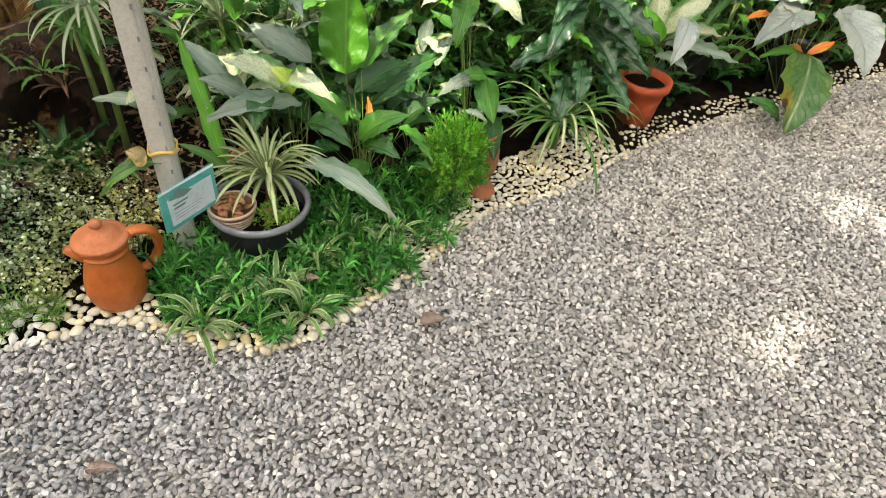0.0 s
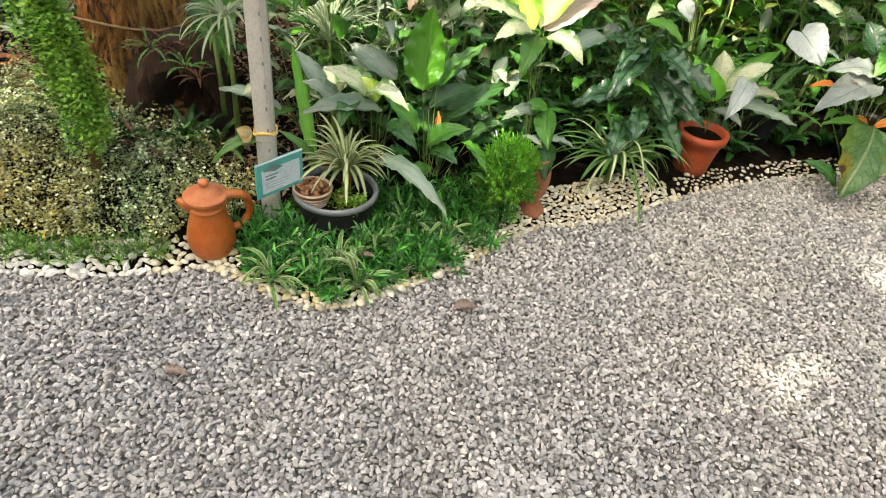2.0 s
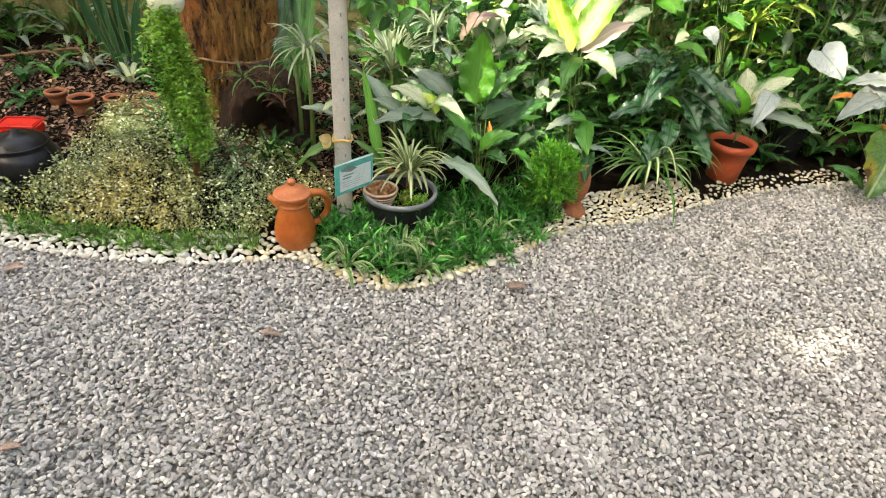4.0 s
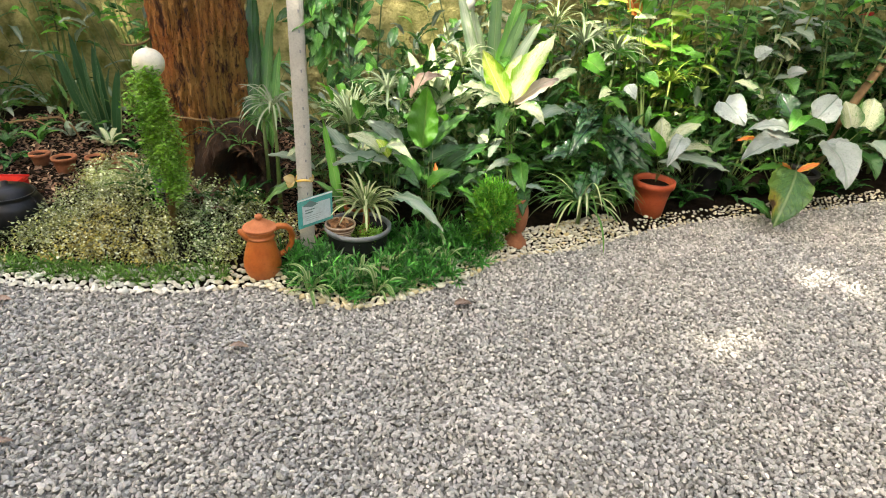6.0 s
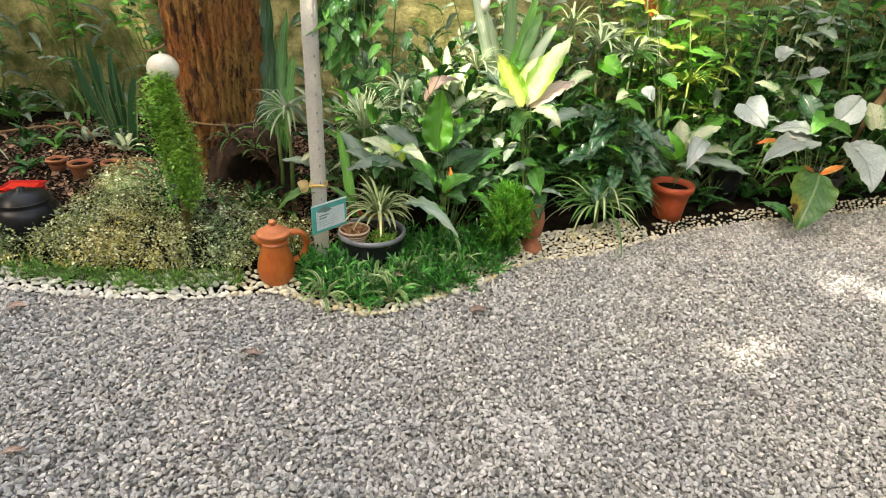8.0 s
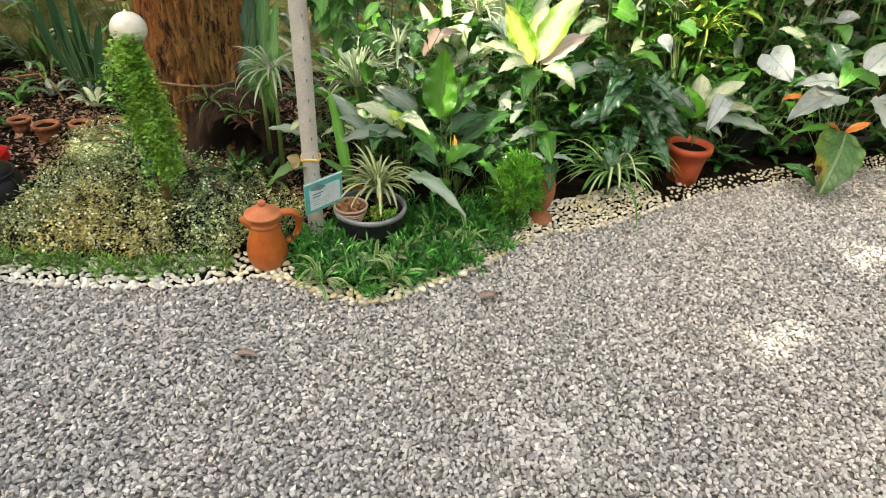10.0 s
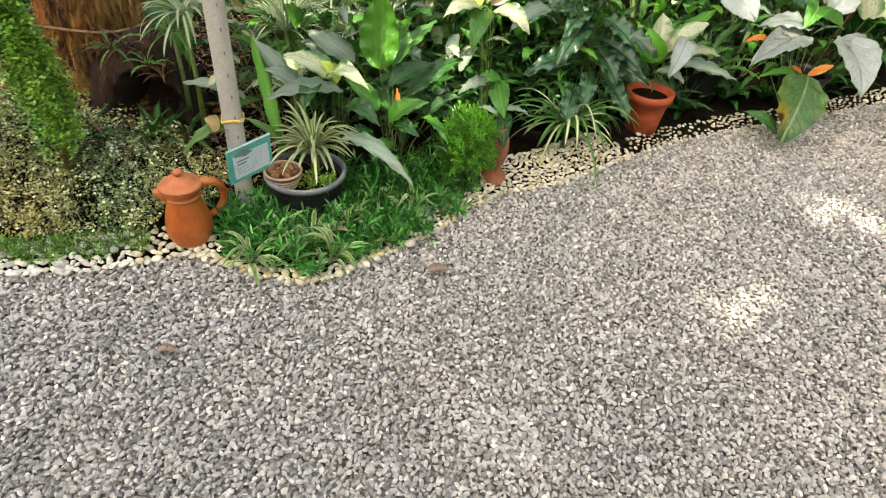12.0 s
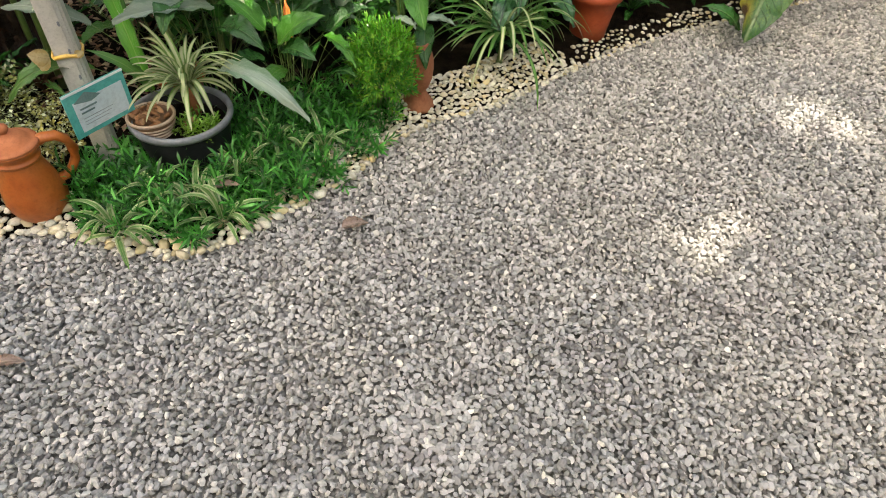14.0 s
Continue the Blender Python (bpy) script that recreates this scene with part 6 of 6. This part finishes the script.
part("stem", tube("stem", [(0, 0, 0.01), (0.004, 0.002, (bz(0.048, 3.439) - 0.916) * 0.5), (0, 0, bz(0.048, 3.439) - 0.916 - 0.01)], [0.008, 0.010, 0.014], STEM, 7), t4c)
t5 = plant("yellow_bamboo_grass", "fine yellow-green grassy bamboo plant", (0.855, 3.832, 0.799), "plant")
straps(t5, 50, 0.240, 0.013, L_YELLOW, 0.55, 0.35, 15, wide=0.15)
part("stem", tube("stem", [(0, 0, 0.01), (0.004, 0.002, (bz(0.855, 3.832) - 0.799) * 0.5), (0, 0, bz(0.855, 3.832) - 0.799 - 0.01)], [0.008, 0.010, 0.014], STEM, 7), t5)
t5b = plant("yellow_bamboo_grass", "fine yellow-green grassy bamboo plant", (0.977, 3.701, 0.701), "plant")
straps(t5b, 46, 0.220, 0.012, L_STRAP_GREEN, 0.50, 0.40, 16, wide=0.15)
part("stem", tube("stem", [(0, 0, 0.01), (0.004, 0.002, (bz(0.977, 3.701) - 0.701) * 0.5), (0, 0, bz(0.977, 3.701) - 0.701 - 0.01)], [0.008, 0.010, 0.014], STEM, 7), t5b)
t5c = plant("yellow_bamboo_grass", "fine yellow-green grassy bamboo plant", (0.807, 3.502, 0.626), "plant")
straps(t5c, 40, 0.220, 0.012, L_YELLOW, 0.50, 0.40, 17, wide=0.15)
part("stem", tube("stem", [(0, 0, 0.01), (0.004, 0.002, (bz(0.807, 3.502) - 0.626) * 0.5), (0, 0, bz(0.807, 3.502) - 0.626 - 0.01)], [0.008, 0.010, 0.014], STEM, 7), t5c)
t6 = plant("dark_fan_plant", "dark narrow-leaved plant in deep shade", (1.888, 4.074, 0.716), "plant")
straps(t6, 44, 0.320, 0.012, L_STRAP_GREEN, 0.60, 0.30, 18, wide=0.12)
part("stem", tube("stem", [(0, 0, 0.01), (0.004, 0.002, (bz(1.888, 4.074) - 0.716) * 0.5), (0, 0, bz(1.888, 4.074) - 0.716 - 0.01)], [0.008, 0.010, 0.014], STEM, 7), t6)
t7 = plant("mottled_lily", "pale green tuft plant lit from above", (-0.731, 2.495, 0.609), "plant")
straps(t7, 30, 0.200, 0.016, L_STRAP_PALE, 0.45, 0.35, 19, wide=0.20)
part("stem", tube("stem", [(0, 0, 0.01), (0.004, 0.002, (bz(-0.731, 2.495) - 0.609) * 0.5), (0, 0, bz(-0.731, 2.495) - 0.609 - 0.01)], [0.008, 0.010, 0.014], STEM, 7), t7)
t8 = plant("mottled_lily", "pale green tuft plant lit from above", (-0.420, 2.915, 0.700), "plant")
straps(t8, 30, 0.200, 0.018, L_WHITE, 0.50, 0.35, 20, wide=0.18)
part("stem", tube("stem", [(0, 0, 0.01), (0.004, 0.002, (bz(-0.420, 2.915) - 0.700) * 0.5), (0, 0, bz(-0.420, 2.915) - 0.700 - 0.01)], [0.008, 0.010, 0.014], STEM, 7), t8)
for x, y, z, ln, seed in ((-0.62, 2.42, 0.40, 0.24, 71), (-0.95, 2.45, 0.42, 0.22, 72), (-0.45, 2.62, 0.5, 0.22, 73), (-0.78, 2.72, 0.5, 0.22, 74)):
    tuft = plant("grey_tuft_plant", "pale grey-green fine-leaved tuft in dappled sun", (x, y, z), "plant")
    straps(tuft, 55, ln, 0.011, L_STRAP_PALE, 0.5, 0.3, seed, wide=0.15)
    part("stem", tube("stem", [(0, 0, 0.01), (0.004, 0.002, (bz(x, y) - z) * 0.5), (0, 0, bz(x, y) - z - 0.01)], [0.008, 0.010, 0.014], STEM, 7), tuft)
for x, y, z, mat, seed in ((-0.36, 2.62, 0.52, L_WHITE, 81), (-0.22, 2.78, 0.60, L_GREY, 82), (-0.52, 2.80, 0.58, L_YELLOW, 83), (-0.62, 2.15, 0.34, L_GREY, 84), (-0.72, 1.98, 0.30, L_WHITE, 85)):
    pale = plant("pale_leaved_plant", "pale cream and grey-green leaved plant in dappled light", (x, y, z), "plant")
    rosette(pale, 9, 0.17, 0.07, mat, "ovate", 0.5, 0.05, 0.16, seed, 0.3, 0.4)
    part("stem", tube("stem", [(0, 0, 0.01), (0.004, 0.002, (bz(x, y) - z) * 0.5), (0, 0, bz(x, y) - z - 0.01)], [0.008, 0.010, 0.014], STEM, 7), pale)
t9 = plant("edge_grass", "pale strap-leaved grass overhanging the path", (-2.234, 1.047, 0.609), "plant")
straps(t9, 16, 0.280, 0.020, L_STRAP_PALE, 0.35, 0.40, 23, wide=0.20)
part("stem", tube("stem", [(0, 0, 0.01), (0.004, 0.002, (bz(-2.234, 1.047) - 0.609) * 0.5), (0, 0, bz(-2.234, 1.047) - 0.609 - 0.01)], [0.008, 0.010, 0.014], STEM, 7), t9)


# ---- snake plants under the wall ----
for x, y, seed, ln in ((-2.80, 2.56, 30, 0.66), (-2.66, 2.44, 31, 0.6), (-2.98, 2.66, 32, 0.55)):
    sn = plant("snake_plant", "snake plant with cream-edged upright blades before the wall", (x, y, bz(x, y)), "snake plant", "snake plants by the wall")
    rs = random.Random(seed)
    for k in range(4):
        lean = Vector((rs.uniform(-0.26, 0.26), rs.uniform(-0.12, 0.1), 1.0)).normalized()
        foot = Vector((x + 0.06 * (k - 1.5) / 1.5, y + rs.uniform(-0.04, 0.04), bz(x, y)))
        blade(sn, foot, foot + lean * ln * rs.uniform(0.65, 1.1), rs.uniform(0.06, 0.085), L_SNAKE, "blade", 0.03, (rs.uniform(-0.5, 0.5), -1, 0.1), None, 0.2, 0.004, k % 3)
for x, y, seed, mat in ((-2.92, 2.36, 1, L_GREY), (-2.70, 2.40, 2, L_GREY), (-3.15, 2.38, 3, L_DARK), (-2.55, 2.30, 4, L_WHITE), (-3.32, 2.25, 5, L_DARK), (-3.0, 2.2, 6, L_GREEN), (-2.35, 2.30, 7, L_DARK), (-3.05, 2.02, 8, L_DARK), (-2.85, 1.86, 9, L_DARK)):
    lp = plant("low_leafy_plant", "low broad-leaved plant among dead leaves", (x, y, bz(x, y)), "plant", "low plants among the leaf litter")
    rosette(lp, 7, 0.13, 0.05, mat, "lance", 0.5, 0.02, 0.15, seed + 700, 0.3, 0.3)


twig = tagged(new("dry_vine_twig"), "thin bare brown vine curling out beside the tree trunk", "twig")
twig.location = (-1.62, 1.85, 1.35)
part("twig", tube("twig", [(0.0, 0.0, 0.0), (0.01, 0, -0.27), (0.0, 0, -0.37), (-0.03, 0, -0.43), (-0.075, 0, -0.463), (-0.15, 0, -0.505), (-0.21, 0, -0.525), (-0.29, 0, -0.524)], [0.006, 0.006, 0.006, 0.006, 0.006, 0.0055, 0.005, 0.003], WOOD, 7), twig)
root = tagged(new("dry_branch"), "long thin dry branch lying over the leaf litter", "branch")
root.location = (-3.2, 2.35, bz(-3.2, 2.35))
part("stick", tube("stick", [(-0.3, -0.3, 0.06), (-0.03, 0.0, 0.08), (0.1, 0.12, 0.09), (0.3, 0.03, 0.06), (0.42, -0.05, 0.02)], [0.008, 0.009, 0.008, 0.007, 0.004], WOOD, 7), root)
part("side_twig", tube("side_twig", [(-0.03, 0.0, 0.08), (0.08, -0.04, 0.10), (0.2, -0.05, 0.07)], [0.006, 0.005, 0.003], WOOD, 6), root)


# ---- striped lilyturf in the groundcover ----
lt = plant("lilyturf", "small striped lilyturf with arching cream-edged leaves", (-0.584, 1.211, 0.03), "lilyturf", "lilyturf along the bed edge")
straps(lt, 14, 0.13, 0.017, L_TURF, 0.7, 0.6, 50, wide=0.3)
lt = plant("lilyturf", "small striped lilyturf with arching cream-edged leaves", (-0.409, 1.349, 0.03), "lilyturf", "lilyturf along the bed edge")
straps(lt, 14, 0.13, 0.017, L_TURF, 0.7, 0.6, 51, wide=0.3)
lt = plant("lilyturf", "small striped lilyturf with arching cream-edged leaves", (-0.318, 1.307, 0.03), "lilyturf", "lilyturf along the bed edge")
straps(lt, 14, 0.13, 0.017, L_TURF, 0.7, 0.6, 52, wide=0.3)
lt = plant("lilyturf", "small striped lilyturf with arching cream-edged leaves", (-0.339, 1.506, 0.03), "lilyturf", "lilyturf along the bed edge")
straps(lt, 14, 0.13, 0.017, L_TURF, 0.7, 0.6, 53, wide=0.3)
lt = plant("lilyturf", "small striped lilyturf with arching cream-edged leaves", (-0.274, 1.667, 0.03), "lilyturf", "lilyturf along the bed edge")
straps(lt, 14, 0.13, 0.017, L_TURF, 0.7, 0.6, 54, wide=0.3)
lt = plant("lilyturf", "small striped lilyturf with arching cream-edged leaves", (-0.125, 1.679, 0.03), "lilyturf", "lilyturf along the bed edge")
straps(lt, 14, 0.13, 0.017, L_TURF, 0.7, 0.6, 55, wide=0.3)
lt = plant("lilyturf", "small striped lilyturf with arching cream-edged leaves", (-0.515, 1.361, 0.03), "lilyturf", "lilyturf along the bed edge")
straps(lt, 14, 0.13, 0.017, L_TURF, 0.7, 0.6, 56, wide=0.3)


log = tagged(new("leaning_branch"), "thick brown bare branch leaning among the plants", "branch")
log.location = (1.833, 3.817, bz(1.833, 3.817))
part("limb", tube("limb", [(0, 0, -0.05), (0.040, -0.050, 0.174), (0.080, -0.100, 0.465), (0.428, 0.289, 1.036)], [0.03, 0.028, 0.026, 0.022], WOOD, 12), log)
fl = plant("red_flower", "small red hibiscus-like flower among leaves", (1.996, 4.158, 1.055), "flower")
rosette(fl, 7, 0.055, 0.04, L_RED, rise=0.35, stalk=0.0, seed=6)
part("stem", tube("stem", [(0, 0, 0), (0.02, 0.1, -0.4), (0, 0.2, bz(1.996, 4.358) - 1.055)], [0.004, 0.006, 0.009], STEM, 6), fl)


# ---- fallen leaves ----
fallen = plant("fallen_leaf", "single dry brown leaf lying on the gravel", (-0.642, 0.785, 0.014), "fallen leaf")
blade(fallen, (-0.679, 0.785, 0.014), (-0.605, 0.797, 0.018), 0.035, L_DRY, "ovate", 0.08, up=(0.1, 0.05, 1), variant=0)
fallen = plant("fallen_leaf", "single dry brown leaf lying on the gravel", (0.044, 1.365, 0.014), "fallen leaf")
blade(fallen, (0.008, 1.352, 0.014), (0.082, 1.378, 0.020), 0.050, L_DRY, "ovate", 0.08, up=(0.1, 0.05, 1), variant=1)
fallen = plant("fallen_leaf", "single dry brown leaf lying on the gravel", (-1.011, 0.155, 0.014), "fallen leaf")
blade(fallen, (-1.041, 0.135, 0.014), (-0.981, 0.167, 0.018), 0.030, L_DRY, "ovate", 0.08, up=(0.1, 0.05, 1), variant=2)
fallen = plant("fallen_leaf", "single dry brown leaf lying on the gravel", (-1.667, 0.738, 0.016), "fallen leaf")
blade(fallen, (-1.697, 0.708, 0.016), (-1.637, 0.750, 0.020), 0.050, L_DRY, "ovate", 0.08, up=(0.1, 0.05, 1), variant=3)
fallen = plant("fallen_leaf", "yellowed dry leaf lying on the groundcover", (-0.328, 1.398, 0.085), "fallen leaf")
blade(fallen, (-0.365, 1.39, 0.085), (-0.295, 1.405, 0.09), 0.03, L_DRY, "ovate", 0.1, up=(0, -0.2, 1), variant=5)


# ---- filling plants between the large ones ----
def fill_plants():
    r = random.Random(77)
    kinds = [("ovate", L_GREEN, 0.15, 0.065), ("ovate", L_DARK, 0.16, 0.07), ("lance", L_GREY, 0.18, 0.05), ("heart", L_GREEN, 0.11, 0.09), ("lance", L_DARK, 0.2, 0.055),
             ("ovate", L_WHITE, 0.14, 0.055), ("heart", L_DARK, 0.13, 0.10), ("lance", L_GREEN, 0.17, 0.045), ("ovate", L_LIME, 0.12, 0.055)]
    words = ["green broad-leaved", "dark green broad-leaved", "grey-green long-leaved", "green heart-leaved", "dark long-leaved", "cream-splashed", "dark heart-leaved", "narrow-leaved green", "fresh green"]
    spots = []
    tries = 0
    while len(spots) < 165 and tries < 9000:
        tries += 1
        x = r.uniform(-1.15, 3.1)
        back = wall_y(x) - 0.12
        y = r.uniform(1.9, back)
        d = float(edge_distance(np.array([(x, y)]), BORDER)[0])
        if d < 0.30 or not inside(np.array([(x, y)]), BED)[0] or (x < -0.3 and y < 2.0) or (x + 1.5) ** 2 + (y - 2.02) ** 2 < 0.3 or (x - 0.13) ** 2 + (y - 2.4) ** 2 < 0.1:
            continue
        if any((x - a) ** 2 + (y - b) ** 2 < 0.012 for a, b in spots):
            continue
        spots.append((x, y))
        k = r.randrange(len(kinds))
        outline, material, ln, wd = kinds[k]
        depth = (y - 1.9) / (back - 1.9)
        tall = 0.14 + 0.62 * min(1.0, d / 1.1) * r.uniform(0.5, 1.0)
        pl = plant("foliage_plant", words[k] + " shade plant growing in the bed", (x, y, bz(x, y)), "plant", "shade plants filling the bed")
        rosette(pl, r.randrange(6, 9), ln * r.uniform(0.8, 1.15), wd, material, outline, 0.72, tall, 0.13, r.randrange(9999), 0.25, 0.55)


def wall_creepers():
    """Leafy shrubs against the wall at the left, and the vine on the post."""
    r = random.Random(5)
    for x, y, h in ((-3.45, 2.85, 1.15), (-2.85, 3.0, 1.3), (-3.8, 2.5, 1.05)):
        pl = plant("wall_shrub", "loose green shrub leaning before the mossy wall", (x, y, bz(x, y)), "shrub", "shrubs along the wall")
        o = Vector(pl.location)
        for k in range(5):
            a = r.uniform(0, 6.28)
            top = Vector((0.22 * math.cos(a), 0.10 * math.sin(a) - 0.08, h * r.uniform(0.7, 1.1)))
            part("branch", tube("branch", [(0, 0, 0), top * 0.5 + Vector((0.05, 0, 0)), top], [0.009, 0.006, 0.003], STEM, 6), pl)
            for i in range(12):
                s = r.uniform(0.55, 1.0)
                q = o + top * s
                b = r.uniform(0, 6.28)
                d = Vector((math.cos(b), math.sin(b) - 0.3, r.uniform(-0.5, 0.3))).normalized()
                blade(pl, q, q + d * r.uniform(0.08, 0.15), r.uniform(0.03, 0.05), r.choice((L_GREEN, L_LIME, L_LIME, L_DARK)), "lance", 0.1, (0.1, -0.5, 0.9), None, variant=i % 3)
    vine = plant("climbing_vine", "dark glossy vine hanging from the top of the post", (POST[0] + 0.06, POST[1], bz(*POST)), "vine")
    part("stem", tube("stem", [(-0.075, 0.05, 0.0), (-0.08, 0.055, 0.9), (-0.04, 0.05, 1.6)], [0.006, 0.006, 0.004], STEM, 6), vine)
    for k in range(15):
        sx = r.uniform(-0.08, 0.31)
        hang = Vector((POST[0] + sx, POST[1] + r.uniform(0.0, 0.30), 1.45 + r.uniform(-0.05, 0.1)))
        low = 0.84 + 0.16 * r.random() + 0.3 * abs(sx - 0.2)
        o = Vector(vine.location)
        pts = [Vector((POST[0] - 0.0, POST[1] + 0.035, 1.5)) - o, hang - o, Vector((hang.x + 0.04, hang.y, (hang.z + low) / 2)) - o, Vector((hang.x + 0.02, hang.y, low)) - o]
        part("tendril", tube("tendril", pts, [0.004, 0.004, 0.003, 0.002], STEM, 5), vine)
        for i in range(13):
            s = i / 12
            q = Vector((hang.x + 0.03 * math.sin(5 * s), hang.y, hang.z + (low - hang.z) * s))
            b = r.uniform(0, 6.28)
            d = Vector((math.cos(b), math.sin(b), -0.9 + r.uniform(-0.4, 0.4))).normalized()
            blade(vine, q, q + d * r.uniform(0.06, 0.105), r.uniform(0.032, 0.05), r.choice((L_DARK, L_DARK, L_GREEN)), "ovate", 0.1, (0.1, -0.7, 0.5), None, variant=i % 3)


def back_shrubs():
    """Tall leafy shrubs that close the view before the wall."""
    r = random.Random(41)
    mixes = [(L_GREEN, L_DARK), (L_LIME, L_GREEN), (L_YELLOW, L_LIME), (L_WHITE, L_GREY), (L_DARK, L_GREEN), (L_DARK, L_DARK)]
    words = ["mid-green", "fresh green", "yellow-green", "cream and grey-green", "dark green", "deep dark green"]
    for k in range(30):
        x = -0.55 + 3.7 * (k + r.uniform(-0.35, 0.35)) / 18 if k < 19 else 0.75 + 0.22 * (k - 19)
        y = wall_y(x) - r.uniform(0.12, 0.55)
        h = r.uniform(0.85, 1.45)
        i = 4 + k % 2 if x > 1.5 else r.randrange(5)
        pl = plant("back_shrub", "tall " + words[i] + " leafy shrub before the wall", (x, y, bz(x, y)), "shrub", "shrubs along the wall")
        o = Vector(pl.location)
        ln, wd = r.uniform(0.11, 0.19), r.uniform(0.035, 0.07)
        shape = r.choice(("lance", "ovate", "ovate"))
        for b in range(5):
            a = b * 1.3 + r.uniform(-0.4, 0.4)
            top = Vector((0.24 * math.cos(a), 0.14 * math.sin(a) - 0.06, h * r.uniform(0.7, 1.1)))
            part("branch", tube("branch", [(0, 0, 0), top * 0.55 + Vector((0.03, 0, 0)), top], [0.010, 0.007, 0.003], STEM, 6), pl)
            for i2 in range(11):
                q = o + top * r.uniform(0.45, 1.0)
                g = r.uniform(0, 6.28)
                d = Vector((math.cos(g), math.sin(g) - 0.4, r.uniform(-0.5, 0.5))).normalized()
                blade(pl, q, q + d * ln * r.uniform(0.7, 1.2), wd * r.uniform(0.8, 1.2), r.choice(mixes[i]), shape, 0.1, (0.1, -0.6, 0.8), None, variant=i2 % 3)


def left_tangle():
    """Dark low growth between the tree and the left wall."""
    r = random.Random(15)
    for k in range(48):
        x = r.uniform(-4.3, -1.9)
        y = r.uniform(2.45, wall_y(x) - 0.1)
        if k % 3 == 0:
            y = wall_y(x) - r.uniform(0.1, 0.3)
        pl = plant("undergrowth", "dark green undergrowth before the mossy wall", (x, y, bz(x, y)), "plant", "undergrowth by the wall")
        tall = r.uniform(0.05, 0.2) + (r.uniform(0.3, 0.9) if k % 3 == 0 else 0)
        rosette(pl, r.randrange(6, 9), r.uniform(0.14, 0.24), r.uniform(0.03, 0.06), r.choice((L_DARK, L_GREEN, L_STRAP_GREEN, L_GREY)), r.choice(("lance", "ovate", "blade")), 0.6, tall, 0.14, k, 0.3, 0.5)


def trunk_foot():
    """Dry and green fern rosettes round the foot of the tree."""
    r = random.Random(88)
    for k in range(22):
        a = -2.9 + 3.1 * k / 21 + r.uniform(-0.1, 0.1)
        d = r.uniform(0.30, 0.40) + (0.16 if -1.6 < a < -0.2 else 0)
        x, y = TRUNK[0] + d * math.cos(a), TRUNK[1] + d * math.sin(a)
        pl = plant("foot_fern", "dry brown and dark green fern at the tree foot", (x, y, bz(x, y)), "fern", "ferns at the tree foot")
        rosette(pl, 9, r.uniform(0.10, 0.2), r.uniform(0.018, 0.03), (L_DARK, L_HUSK, L_STRAP_GREEN)[k % 3], "lance", 0.7, 0.015, 0.15, k + 500, 0.25, 0.4)


    for k in range(7):
        x, y = TRUNK[0] + 0.12 + 0.05 * k, TRUNK[1] - 0.22 + r.uniform(-0.03, 0.03)
        z = TRUNK[2] + 0.40 - 0.9 * (k / 6 - 0.4) ** 2 * 0.25
        pl = plant("foot_fern", "small brown and green fern on the swollen tree foot", (x, y, z), "fern", "ferns at the tree foot")
        rosette(pl, 8, r.uniform(0.06, 0.12), r.uniform(0.012, 0.02), (L_HUSK, L_HUSK, L_STRAP_GREEN)[k % 3], "lance", 0.35, 0.012, 0.15, k + 900, 0.3, 0.4)


L_HUSK = leaf_material("brown_dead_frond", (0.10, 0.04, 0.018), (0.15, 0.065, 0.03), (0.2, 0.1, 0.05), rough=0.8, transl=0.1)


def low_front():
    """Low dark plants that overhang the soil along the edge."""
    r = random.Random(63)
    for k in range(12):
        s = (k + r.random()) / 12
        x = 0.30 + 1.9 * s
        y = 2.10 + 1.32 * s + r.uniform(0.30, 0.5)
        pl = plant("low_shade_plant", "low dark-leaved plant in the shade of taller ones", (x, y, bz(x, y)), "plant", "shade plants filling the bed")
        rosette(pl, 9, r.uniform(0.10, 0.17), r.uniform(0.035, 0.055), r.choice((L_DARK, L_DARK, L_GREEN, L_CRINKLE)), r.choice(("lance", "ovate")), 0.55, 0.015, 0.16, k + 300, 0.3, 0.35)


fill_plants()
low_front()
trunk_foot()
back_shrubs()
wall_creepers()
left_tangle()
make_carpets()
make_border()
make_gravel()
